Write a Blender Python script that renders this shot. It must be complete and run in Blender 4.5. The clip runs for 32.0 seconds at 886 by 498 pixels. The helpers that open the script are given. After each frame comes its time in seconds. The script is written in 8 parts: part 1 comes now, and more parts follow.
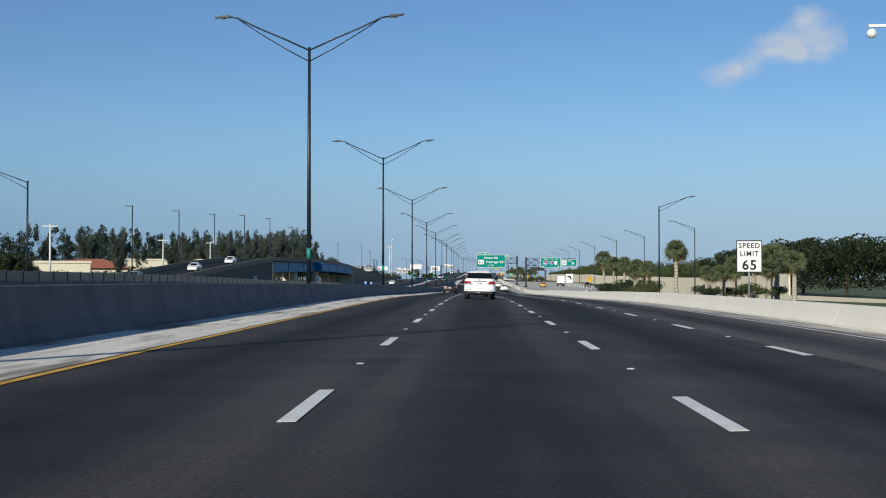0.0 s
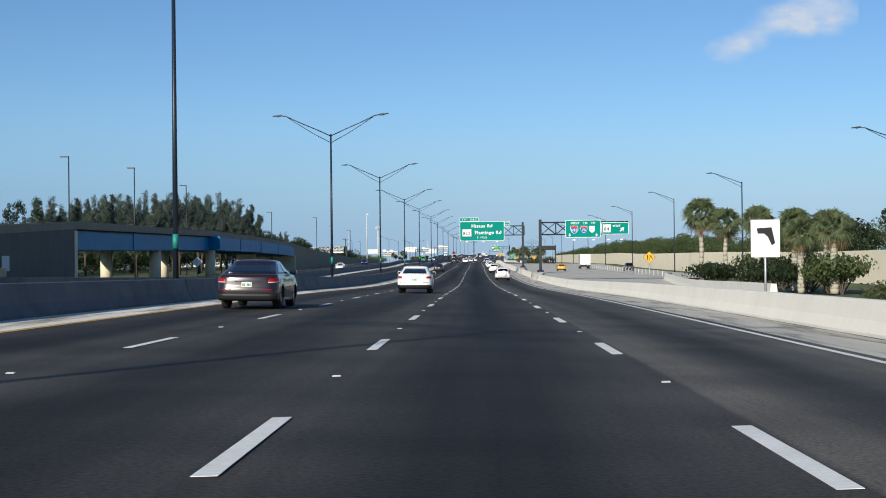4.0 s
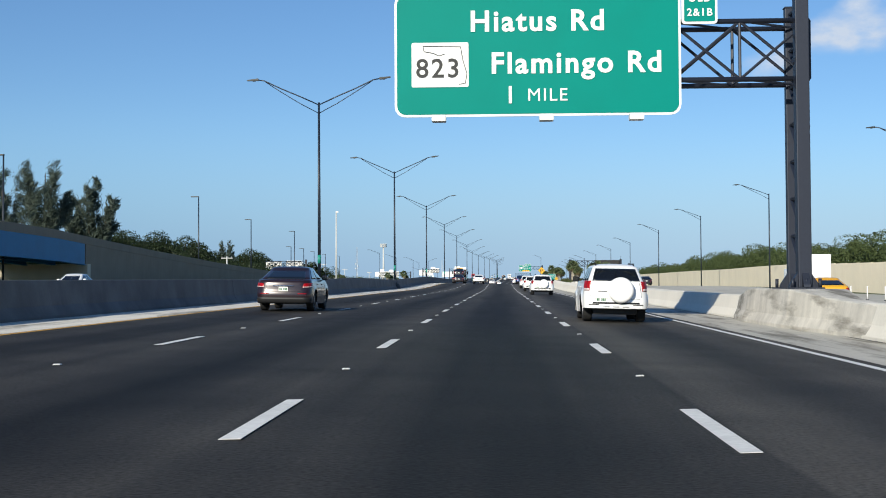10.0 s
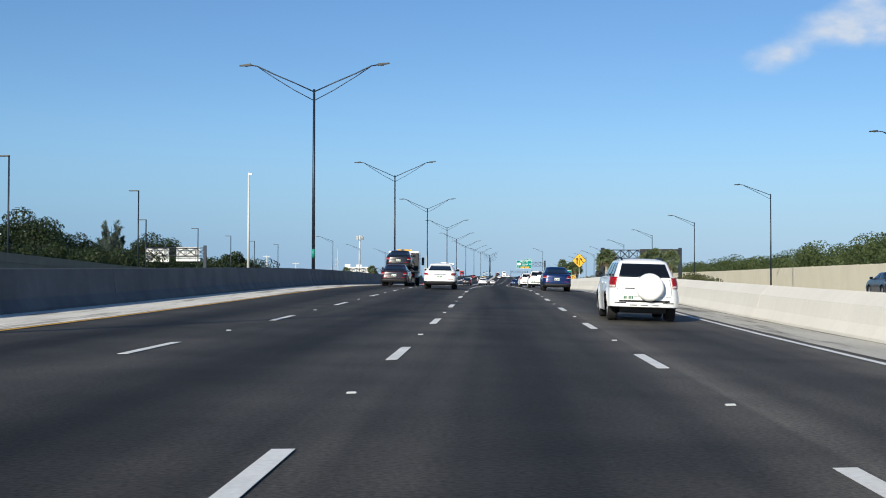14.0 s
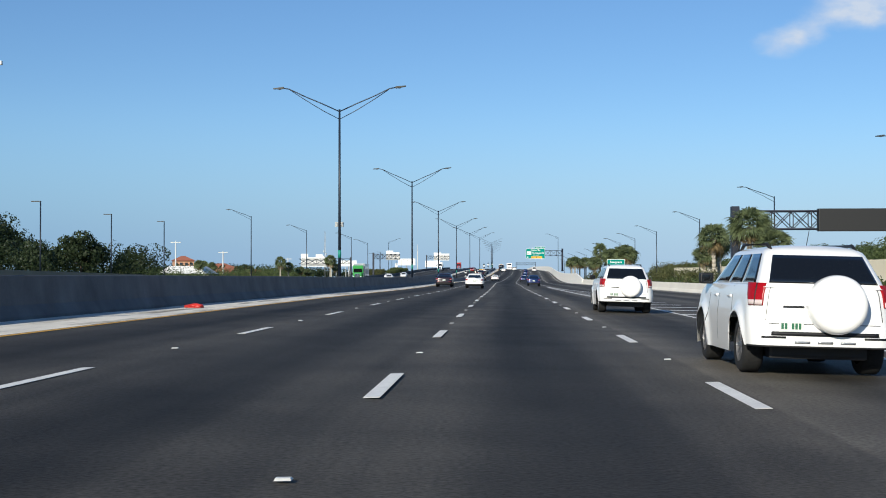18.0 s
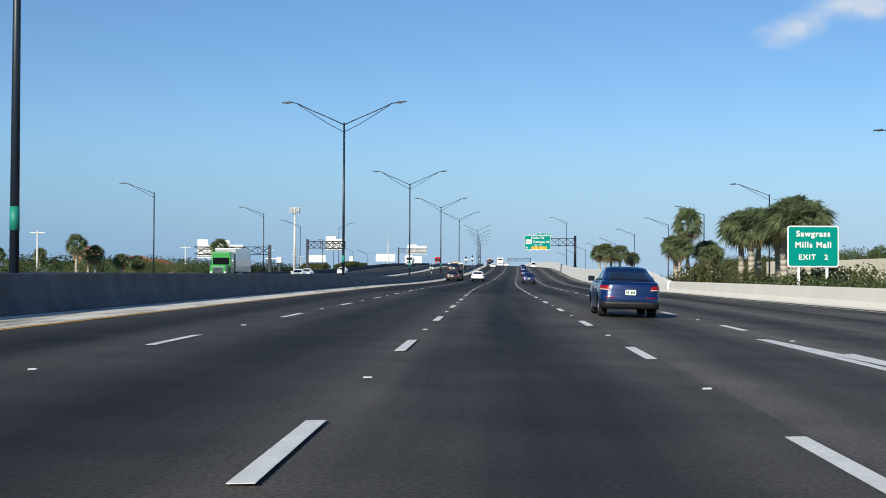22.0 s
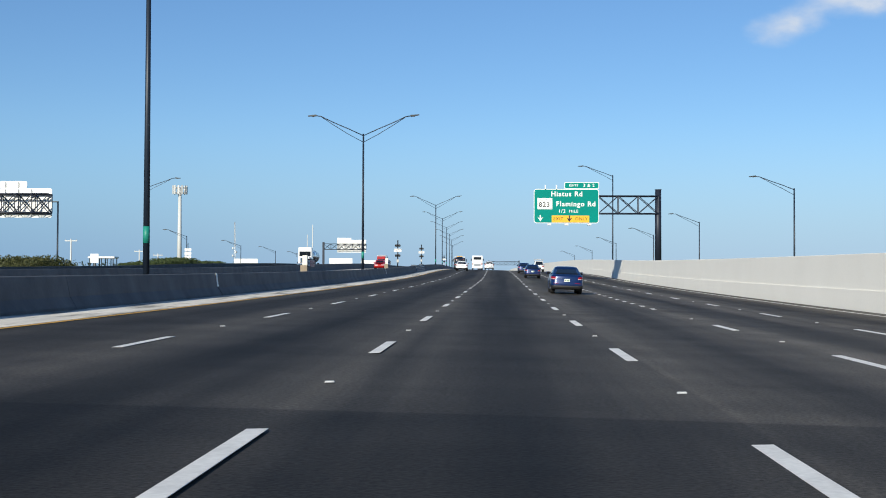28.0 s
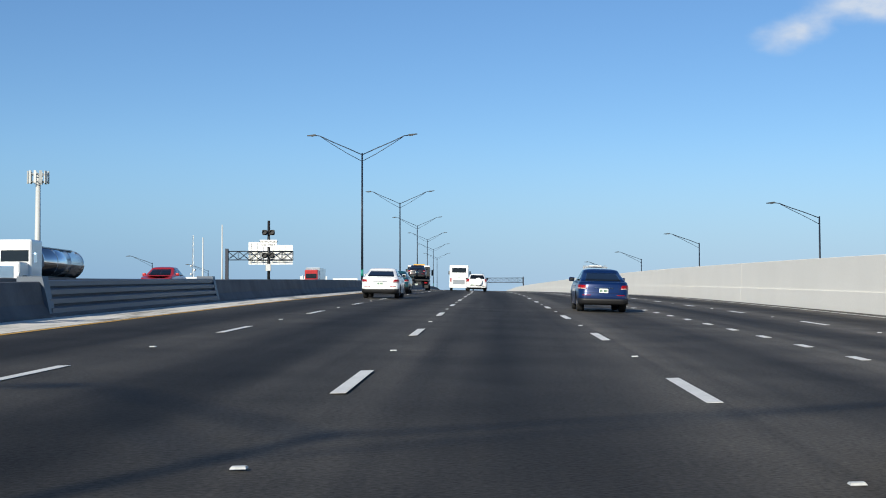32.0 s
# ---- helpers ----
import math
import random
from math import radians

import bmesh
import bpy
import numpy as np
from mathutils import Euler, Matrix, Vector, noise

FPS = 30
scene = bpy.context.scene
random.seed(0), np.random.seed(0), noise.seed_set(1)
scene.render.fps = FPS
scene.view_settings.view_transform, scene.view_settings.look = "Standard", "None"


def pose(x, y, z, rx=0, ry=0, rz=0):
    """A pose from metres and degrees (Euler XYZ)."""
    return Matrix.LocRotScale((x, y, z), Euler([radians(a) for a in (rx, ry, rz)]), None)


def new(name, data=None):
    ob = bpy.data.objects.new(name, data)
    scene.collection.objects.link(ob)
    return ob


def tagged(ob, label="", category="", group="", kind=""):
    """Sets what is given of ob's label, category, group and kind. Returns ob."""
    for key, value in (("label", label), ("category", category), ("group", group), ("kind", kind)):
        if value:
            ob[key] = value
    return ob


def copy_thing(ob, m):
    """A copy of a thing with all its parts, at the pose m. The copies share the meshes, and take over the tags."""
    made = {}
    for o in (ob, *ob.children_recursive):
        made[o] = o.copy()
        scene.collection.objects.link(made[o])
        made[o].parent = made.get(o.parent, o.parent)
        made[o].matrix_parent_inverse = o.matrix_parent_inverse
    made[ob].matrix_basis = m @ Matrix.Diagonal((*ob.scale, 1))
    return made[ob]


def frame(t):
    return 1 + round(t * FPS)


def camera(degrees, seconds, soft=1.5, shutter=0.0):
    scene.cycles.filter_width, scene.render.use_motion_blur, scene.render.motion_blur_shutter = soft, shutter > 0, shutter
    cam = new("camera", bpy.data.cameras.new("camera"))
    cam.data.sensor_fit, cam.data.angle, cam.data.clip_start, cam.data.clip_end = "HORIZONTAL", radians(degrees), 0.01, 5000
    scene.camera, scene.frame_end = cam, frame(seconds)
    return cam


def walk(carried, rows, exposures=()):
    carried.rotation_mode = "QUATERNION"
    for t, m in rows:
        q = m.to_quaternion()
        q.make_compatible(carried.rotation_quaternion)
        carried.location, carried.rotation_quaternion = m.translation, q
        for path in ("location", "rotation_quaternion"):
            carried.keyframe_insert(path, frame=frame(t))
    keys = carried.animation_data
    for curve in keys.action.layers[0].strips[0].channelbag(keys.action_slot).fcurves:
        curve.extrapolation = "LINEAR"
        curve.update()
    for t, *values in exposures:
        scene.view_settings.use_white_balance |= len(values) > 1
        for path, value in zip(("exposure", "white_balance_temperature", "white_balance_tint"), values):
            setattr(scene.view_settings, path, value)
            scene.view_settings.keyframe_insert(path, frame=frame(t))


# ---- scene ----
cam = camera(37.13, 32.0, soft=1.0)
PATH = [
    (0.0, pose(-3.992, -0.417, 1.279, 91.240, -0.007, 1.163)),
    (0.5, pose(-3.467, 16.727, 1.265, 91.199, 0.138, 0.482)),
    (1.0, pose(-3.031, 33.933, 1.236, 91.060, -0.209, 0.165)),
    (1.5, pose(-2.299, 51.168, 1.200, 90.996, 0.028, 0.207)),
    (2.0, pose(-1.708, 68.373, 1.141, 90.755, 0.197, 0.407)),
    (2.5, pose(-1.132, 85.520, 1.039, 90.801, 0.166, 0.566)),
    (3.0, pose(-0.662, 102.573, 0.885, 90.469, -0.001, 0.770)),
    (3.5, pose(-0.301, 119.613, 0.705, 90.542, 0.523, 1.036)),
    (5.5, pose(0.575, 189.156, 0.093, 90.275, -0.065, 2.100)),
    (6.0, pose(0.563, 206.262, -0.066, 90.134, -0.682, 2.104)),
    (6.5, pose(0.615, 223.379, -0.266, 90.500, -0.120, 2.051)),
    (7.0, pose(0.642, 240.417, -0.467, 90.524, -0.235, 1.902)),
    (7.5, pose(0.698, 257.351, -0.624, 90.684, -0.097, 1.943)),
    (8.0, pose(0.791, 274.105, -0.714, 90.850, 0.091, 2.096)),
    (8.5, pose(0.821, 291.051, -0.760, 91.133, 0.093, 1.987)),
    (9.0, pose(0.859, 308.190, -0.767, 91.219, 0.184, 1.978)),
    (9.5, pose(0.836, 325.264, -0.739, 91.373, -0.176, 2.182)),
    (10.0, pose(0.831, 342.366, -0.659, 91.656, 0.318, 2.251)),
    (10.5, pose(0.817, 359.600, -0.546, 91.619, -0.036, 2.091)),
    (11.0, pose(0.786, 376.911, -0.435, 91.605, -0.419, 2.177)),
    (11.5, pose(0.781, 394.223, -0.346, 91.525, 0.084, 2.078)),
    (12.0, pose(0.800, 411.505, -0.262, 91.715, 0.145, 2.237)),
    (12.5, pose(0.821, 428.726, -0.178, 91.587, 0.063, 2.163)),
    (13.0, pose(0.834, 445.872, -0.090, 91.487, 0.302, 2.110)),
    (13.5, pose(0.874, 463.006, -0.011, 91.412, 0.087, 2.032)),
    (14.0, pose(0.923, 480.146, 0.076, 91.564, -0.142, 1.919)),
    (14.5, pose(0.981, 497.338, 0.198, 91.559, 0.074, 1.747)),
    (16.5, pose(1.539, 567.229, 1.020, 91.193, 0.489, 1.916)),
    (17.0, pose(1.536, 584.766, 1.074, 91.309, 0.092, 2.029)),
    (17.5, pose(1.515, 602.215, 1.086, 91.284, 0.327, 2.034)),
    (18.0, pose(1.576, 619.677, 1.098, 91.246, 0.099, 2.043)),
    (18.5, pose(1.721, 637.229, 1.126, 91.248, -0.164, 1.833)),
    (19.0, pose(1.935, 654.796, 1.148, 91.094, -0.149, 1.631)),
    (19.5, pose(2.153, 672.214, 1.163, 91.173, -0.234, 1.624)),
    (20.0, pose(2.332, 689.559, 1.162, 91.191, -0.135, 1.683)),
    (20.5, pose(2.500, 706.853, 1.142, 91.288, -0.446, 1.617)),
    (21.0, pose(2.671, 724.188, 1.120, 91.226, -0.183, 1.550)),
    (21.5, pose(2.872, 741.682, 1.115, 91.261, 0.044, 1.671)),
    (22.0, pose(3.085, 759.094, 1.134, 91.151, -0.252, 1.592)),
    (22.5, pose(3.320, 776.329, 1.170, 91.132, -0.333, 1.635)),
    (23.0, pose(3.415, 793.736, 1.206, 91.147, -0.310, 1.596)),
    (23.5, pose(3.715, 811.248, 1.226, 91.153, -0.456, 1.423)),
    (24.0, pose(3.858, 828.517, 1.242, 91.227, -0.166, 1.358)),
    (24.5, pose(4.142, 845.755, 1.255, 91.128, -0.475, 1.306)),
    (25.0, pose(4.363, 862.758, 1.266, 91.177, -0.191, 1.153)),
    (25.5, pose(4.709, 879.738, 1.259, 91.206, -0.377, 1.015)),
    (27.5, pose(6.337, 949.778, 1.385, 91.597, -0.382, 0.702)),
    (28.0, pose(6.812, 966.895, 1.485, 91.514, -0.223, 0.697)),
    (28.5, pose(7.229, 984.450, 1.621, 91.812, -0.123, 0.650)),
    (29.0, pose(7.772, 1002.020, 1.793, 91.886, 0.323, 0.499)),
    (29.5, pose(8.152, 1019.273, 1.996, 91.920, 0.231, 0.492)),
    (30.0, pose(8.798, 1036.952, 2.223, 91.823, 0.252, 0.498)),
    (30.5, pose(9.319, 1054.850, 2.468, 91.961, 0.495, 0.617)),
    (31.0, pose(10.008, 1072.398, 2.727, 92.129, 0.779, 0.596)),
    (31.5, pose(10.611, 1089.780, 3.008, 92.227, 0.578, 0.636)),
    (32.0, pose(10.930, 1106.891, 3.317, 92.321, 0.135, 0.600)),
]
walk(cam, PATH, ((0.0, -0.5, 5850, 9), (2.6, -0.5, 5850, 9), (4.6, -0.2, 5850, 9), (32.0, -0.2, 5850, 9)))

# the motorway's line: every 60 m the shift to the right and the height of its axis
KNOT0, KNOT = -40.0, 60.0
SHIFT = [-0.01, 0.01, 0.22, 0.31, 0.51, 0.64, 0.73, 0.85, 1.16, 1.47, 1.74, 2.18, 2.77, 3.37, 3.97, 4.56, 5.71, 7.28, 9.10, 11.04, 12.65, 14.10, 14.60, 15.10, 15.50, 15.80, 16.00, 16.10, 16.20]
LEVEL = [0.01, -0.01, -0.14, -0.69, -1.18, -1.82, -1.93, -1.60, -1.31, -0.97, -0.21, -0.10, -0.03, -0.08, 0.02, 0.08, 0.09, 0.40, 1.07, 2.00, 3.20, 4.15, 4.75, 5.35, 5.95, 6.50, 6.80, 6.60, 6.00]


def spline(values, y):
    s = min(max((y - KNOT0) / KNOT, 1.0), len(values) - 2.001)
    i = int(s)
    u = s - i
    a, b, c, d = values[i - 1], values[i], values[i + 1], values[min(i + 2, len(values) - 1)]
    return b + 0.5 * u * (c - a + u * (2 * a - 5 * b + 4 * c - d + u * (3 * (b - c) + d - a)))


def axis_x(y):
    return spline(SHIFT, y)


def axis_z(y):
    return spline(LEVEL, y) if y < 1600 else spline(LEVEL, 1600) - 0.012 * (y - 1600) + 4.0e-6 * (y - 1600) ** 2


def fall(x):
    """The crossfall of the pavement, x metres right of the axis."""
    if x < -1.83:
        return 0.0487 - 0.018 * (x + 1.83) if x > -11 else 0.2138
    return -0.0266 * x if x < 9 else -0.2394 - 0.008 * (x - 9)


def at(x, y, up=0.0):
    """A place x metres right of the axis on the pavement."""
    return Vector((axis_x(y) + x, y, axis_z(y) + fall(x) + up))


def curve(points, y):
    """Straight lines between (y, value) points."""
    if y <= points[0][0]:
        return points[0][1]
    for (y0, v0), (y1, v1) in zip(points, points[1:]):
        if y <= y1:
            return v0 + (v1 - v0) * (y - y0) / (y1 - y0)
    return points[-1][1]


def ground_z(x, y):
    low = min(axis_z(min(y, 1500)), 0.15) - 0.75
    return low - 0.006 * max(0, abs(x) - 60) if abs(x) < 300 else low - 1.44


# ---- light ----
SUN_AZ, SUN_EL = radians(23.1), radians(22.7)   # shadows fall ahead and to the right
sun = new("sun", bpy.data.lights.new("sun", "SUN"))
sun.data.energy, sun.data.angle, sun.data.color = 6.6, radians(0.55), (1.0, 0.88, 0.68)
away = Vector((math.sin(SUN_AZ) * math.cos(SUN_EL), math.cos(SUN_AZ) * math.cos(SUN_EL), -math.sin(SUN_EL)))
sun.matrix_world = Matrix.Translation((0, 0, 60)) @ away.to_track_quat("-Z", "Y").to_matrix().to_4x4()
HAZE, HAZE_LEFT = (3.9, 5.4, 6.95), (1.85, 3.5, 5.65)
world = bpy.data.worlds.new("sky")
world.use_nodes = True
scene.world = world
wt = world.node_tree
sky = wt.nodes.new("ShaderNodeTexSky")
sky.sky_type, sky.sun_disc = "NISHITA", False
sky.sun_elevation = SUN_EL
sky.sun_rotation = math.pi + SUN_AZ
sky.air_density, sky.dust_density, sky.ozone_density = 1.0, 0.0, 5.0
# a thin grey-blue haze is painted low round the whole horizon, darker to the left
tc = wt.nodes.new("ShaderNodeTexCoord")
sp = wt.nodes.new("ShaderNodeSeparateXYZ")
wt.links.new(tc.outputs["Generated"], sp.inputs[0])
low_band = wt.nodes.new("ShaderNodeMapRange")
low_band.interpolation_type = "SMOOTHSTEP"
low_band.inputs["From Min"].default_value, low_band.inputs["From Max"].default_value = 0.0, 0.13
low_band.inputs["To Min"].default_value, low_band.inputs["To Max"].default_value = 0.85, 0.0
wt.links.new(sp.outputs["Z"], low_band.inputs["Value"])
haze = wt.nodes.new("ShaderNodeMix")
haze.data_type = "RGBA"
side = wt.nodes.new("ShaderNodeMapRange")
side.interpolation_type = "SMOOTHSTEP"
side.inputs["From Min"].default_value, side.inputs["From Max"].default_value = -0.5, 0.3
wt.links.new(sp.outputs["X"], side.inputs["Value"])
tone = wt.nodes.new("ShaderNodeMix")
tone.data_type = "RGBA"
tone.inputs["A"].default_value, tone.inputs["B"].default_value = HAZE_LEFT + (1,), HAZE + (1,)
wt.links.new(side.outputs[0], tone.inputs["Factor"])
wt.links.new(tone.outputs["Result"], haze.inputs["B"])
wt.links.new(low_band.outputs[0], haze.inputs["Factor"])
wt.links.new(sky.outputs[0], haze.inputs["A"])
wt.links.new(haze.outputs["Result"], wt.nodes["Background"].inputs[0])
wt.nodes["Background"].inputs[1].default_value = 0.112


# ---- materials ----
def material(name, colour, rough=0.7, metal=0.0, fine=0.0, fine_scale=40.0, broad=0.0, broad_scale=2.0, bump=0.0, spec=0.5, coat=0.0, each=0.0, island=0.0, stretch=(1, 1, 1), tint=None, streak=0.0):
    """A surface with grain (fine), stains (broad), relief and, for pieces, a shade of their own (each or island)."""
    m = bpy.data.materials.new(name)
    m.use_nodes = True
    n, l = m.node_tree.nodes, m.node_tree.links
    b = n["Principled BSDF"]
    b.inputs["Roughness"].default_value, b.inputs["Metallic"].default_value = rough, metal
    b.inputs["Specular IOR Level"].default_value = spec
    b.inputs["Coat Weight"].default_value = coat
    b.inputs["Coat Roughness"].default_value = 0.05
    b.inputs["Base Color"].default_value = (*colour, 1)
    geo = n.new("ShaderNodeNewGeometry")
    place = n.new("ShaderNodeMapping")
    place.inputs["Scale"].default_value = stretch
    l.new(geo.outputs["Position"], place.inputs["Vector"])
    shade = None

    def factor(source, amount):
        nonlocal shade
        r = n.new("ShaderNodeMapRange")
        r.inputs["To Min"].default_value, r.inputs["To Max"].default_value = 1 - amount, 1 + amount
        l.new(source, r.inputs["Value"])
        if shade is None:
            shade = r.outputs[0]
        else:
            k = n.new("ShaderNodeMath")
            k.operation = "MULTIPLY"
            l.new(shade, k.inputs[0]), l.new(r.outputs[0], k.inputs[1])
            shade = k.outputs[0]

    def noise_node(scale, detail):
        t = n.new("ShaderNodeTexNoise")
        t.inputs["Scale"].default_value, t.inputs["Detail"].default_value = scale, detail
        l.new(place.outputs[0], t.inputs["Vector"])
        return t
    if fine or bump:
        grain = noise_node(fine_scale, 4)
        if fine:
            factor(grain.outputs["Fac"], fine)
        if bump:
            bm_node = n.new("ShaderNodeBump")
            bm_node.inputs["Strength"].default_value, bm_node.inputs["Distance"].default_value = bump, 0.02
            l.new(grain.outputs["Fac"], bm_node.inputs["Height"]), l.new(bm_node.outputs[0], b.inputs["Normal"])
    if broad:
        factor(noise_node(broad_scale, 3).outputs["Fac"], broad)
    if streak:
        run = n.new("ShaderNodeTexNoise")
        run.inputs["Scale"].default_value, run.inputs["Detail"].default_value = 1.0, 4
        mp = n.new("ShaderNodeMapping")
        mp.inputs["Scale"].default_value = (2.2, 2.2, 0.12)
        l.new(geo.outputs["Position"], mp.inputs["Vector"]), l.new(mp.outputs[0], run.inputs["Vector"])
        factor(run.outputs["Fac"], streak)
    if each:
        factor(n.new("ShaderNodeObjectInfo").outputs["Random"], each)
    if island:
        factor(geo.outputs["Random Per Island"], island)
    if shade is not None:
        mix = n.new("ShaderNodeVectorMath")
        mix.operation = "SCALE"
        mix.inputs[0].default_value = colour
        l.new(shade, mix.inputs["Scale"]), l.new(mix.outputs[0], b.inputs["Base Color"])
    return m


def asphalt_material():
    """Dark asphalt, paler where wheels have worn it, darker down the middle of each lane, with grain and long stains."""
    m = material("asphalt", (0.0228, 0.0198, 0.0150), 0.74, fine=0.3, fine_scale=34.0, bump=0.45, spec=0.5)
    n, l = m.node_tree.nodes, m.node_tree.links
    b = n["Principled BSDF"]
    b.inputs["Diffuse Roughness"].default_value = 1.0
    src = b.inputs["Base Color"].links[0].from_socket
    uv = n.new("ShaderNodeUVMap")
    sep = n.new("ShaderNodeSeparateXYZ")
    l.new(uv.outputs[0], sep.inputs[0])
    wave = n.new("ShaderNodeMath")
    wave.operation = "MULTIPLY"
    wave.inputs[1].default_value = 2 * math.pi / 3.66
    l.new(sep.outputs[0], wave.inputs[0])
    cosn = n.new("ShaderNodeMath")
    cosn.operation = "COSINE"
    l.new(wave.outputs[0], cosn.inputs[0])
    mp = n.new("ShaderNodeMapping")
    mp.inputs["Scale"].default_value = (1.3, 0.03, 1)
    l.new(uv.outputs[0], mp.inputs["Vector"])
    long_noise = n.new("ShaderNodeTexNoise")
    long_noise.inputs["Scale"].default_value, long_noise.inputs["Detail"].default_value = 1.0, 5
    l.new(mp.outputs[0], long_noise.inputs["Vector"])
    patch = n.new("ShaderNodeTexNoise")
    patch.inputs["Scale"].default_value, patch.inputs["Detail"].default_value = 0.45, 6
    l.new(uv.outputs[0], patch.inputs["Vector"])
    speck = n.new("ShaderNodeTexNoise")
    speck.inputs["Scale"].default_value, speck.inputs["Detail"].default_value = 24.0, 6
    l.new(uv.outputs[0], speck.inputs["Vector"])
    # the middle lane was resurfaced later and is darker, with a joint beside its left-hand line
    def lane_step(x, left, right, along=sep.outputs[0], soft=0.04):
        r = n.new("ShaderNodeMapRange")
        for key, v in (("From Min", x - soft), ("From Max", x + soft), ("To Min", left), ("To Max", right)):
            r.inputs[key].default_value = v
        l.new(along, r.inputs["Value"])
        return r.outputs[0]
    total = n.new("ShaderNodeMath")
    total.operation = "MULTIPLY"
    l.new(lane_step(-1.98, 0.68, 0.57), total.inputs[0]), l.new(lane_step(1.98, 1.0, 1.88), total.inputs[1])
    total = total.outputs[0]
    for y, left, right, soft in ((268.0, 1.0, 0.8, 6.0), (462.0, 1.0, 1.37, 6.0), (838.0, 1.0, 0.60, 0.04), (978.0, 1.0, 1.68, 0.04)):
        old = n.new("ShaderNodeMath")
        old.operation = "MULTIPLY"
        l.new(total, old.inputs[0]), l.new(lane_step(y, left, right, sep.outputs[1], soft), old.inputs[1])
        total = old.outputs[0]
    # further on the middle lane is nearly as pale as its neighbours
    mid = [n.new("ShaderNodeMath") for k in range(4)]
    for k in mid[:3]:
        k.operation = "MULTIPLY"
    l.new(lane_step(-1.98, 0.0, 1.0), mid[0].inputs[0]), l.new(lane_step(1.98, 1.0, 0.0), mid[0].inputs[1])
    l.new(mid[0].outputs[0], mid[1].inputs[0]), l.new(lane_step(405.0, 0.0, 0.32, sep.outputs[1], 20.0), mid[1].inputs[1])
    mid[3].inputs[1].default_value = 1.0
    l.new(mid[1].outputs[0], mid[3].inputs[0]), l.new(mid[3].outputs[0], mid[2].inputs[0]), l.new(total, mid[2].inputs[1])
    total = mid[2].outputs[0]
    for sock, lo, hi, f0, f1 in ((cosn.outputs[0], 1.38, 0.56, -1, 1), (long_noise.outputs["Fac"], 0.5, 1.5, 0.22, 0.78), (patch.outputs["Fac"], 0.66, 1.34, 0.25, 0.75), (speck.outputs["Fac"], 0.4, 1.6, 0.25, 0.75)):
        r = n.new("ShaderNodeMapRange")
        for key, v in (("From Min", f0), ("From Max", f1), ("To Min", lo), ("To Max", hi)):
            r.inputs[key].default_value = v
        l.new(sock, r.inputs["Value"])
        if total is None:
            total = r.outputs[0]
        else:
            k = n.new("ShaderNodeMath")
            k.operation = "MULTIPLY"
            l.new(total, k.inputs[0]), l.new(r.outputs[0], k.inputs[1])
            total = k.outputs[0]
    mix = n.new("ShaderNodeVectorMath")
    mix.operation = "SCALE"
    l.new(src, mix.inputs[0]), l.new(total, mix.inputs["Scale"]), l.new(mix.outputs[0], b.inputs["Base Color"])
    # stone polished by wheels shines more than the oily middle of a lane
    shine = n.new("ShaderNodeMath")
    shine.operation, shine.use_clamp = "MULTIPLY_ADD", True
    shine.inputs[1].default_value, shine.inputs[2].default_value = 0.36, 0.1
    l.new(total, shine.inputs[0]), l.new(shine.outputs[0], b.inputs["Specular IOR Level"])
    return m


def stained_concrete(name, colour, *rest, **keys):
    """Pale concrete with drifts of dark grit lying along it."""
    m = material(name, colour, *rest, **keys)
    n, l = m.node_tree.nodes, m.node_tree.links
    b = n["Principled BSDF"]
    src = b.inputs["Base Color"].links[0].from_socket
    geo, mp, grit, ramp, mix = n.new("ShaderNodeNewGeometry"), n.new("ShaderNodeMapping"), n.new("ShaderNodeTexNoise"), n.new("ShaderNodeMapRange"), n.new("ShaderNodeMix")
    mp.inputs["Scale"].default_value = (1.5, 0.16, 1)
    l.new(geo.outputs["Position"], mp.inputs["Vector"]), l.new(mp.outputs[0], grit.inputs["Vector"])
    grit.inputs["Scale"].default_value, grit.inputs["Detail"].default_value, grit.inputs["Roughness"].default_value = 1.0, 6, 0.65
    for key, v in (("From Min", 0.5), ("From Max", 0.64), ("To Min", 0.0), ("To Max", 0.82)):
        ramp.inputs[key].default_value = v
    l.new(grit.outputs["Fac"], ramp.inputs["Value"])
    mix.data_type = "RGBA"
    mix.inputs["B"].default_value = (0.13, 0.115, 0.085, 1)
    l.new(ramp.outputs[0], mix.inputs["Factor"]), l.new(src, mix.inputs["A"]), l.new(mix.outputs["Result"], b.inputs["Base Color"])
    return m


ASPHALT = asphalt_material()
# barrier shade is put into this dark bluish tone; sunlit ones use PALE_CONCRETE
SHADED_CONCRETE = material("concrete", (0.104, 0.108, 0.114), 0.85, fine=0.16, fine_scale=14, broad=0.6, broad_scale=0.8, bump=0.12, streak=0.14)
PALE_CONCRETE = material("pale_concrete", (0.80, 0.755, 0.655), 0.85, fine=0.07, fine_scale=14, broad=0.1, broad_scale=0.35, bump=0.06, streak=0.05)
WALL_WHITE = material("white_wall_concrete", (0.87, 0.84, 0.76), 0.85, fine=0.05, fine_scale=14, broad=0.05, broad_scale=0.35, bump=0.04)
SHOULDER_GREY = stained_concrete("outer_shoulder_concrete", (0.50, 0.475, 0.41), 0.9, fine=0.15, fine_scale=12, broad=0.25, broad_scale=0.7, bump=0.15, stretch=(1.6, 0.25, 1))
SHOULDER = stained_concrete("shoulder_concrete", (0.76, 0.715, 0.62), 0.9, fine=0.15, fine_scale=12, broad=0.32, broad_scale=0.9, bump=0.15, stretch=(1.6, 0.35, 1))
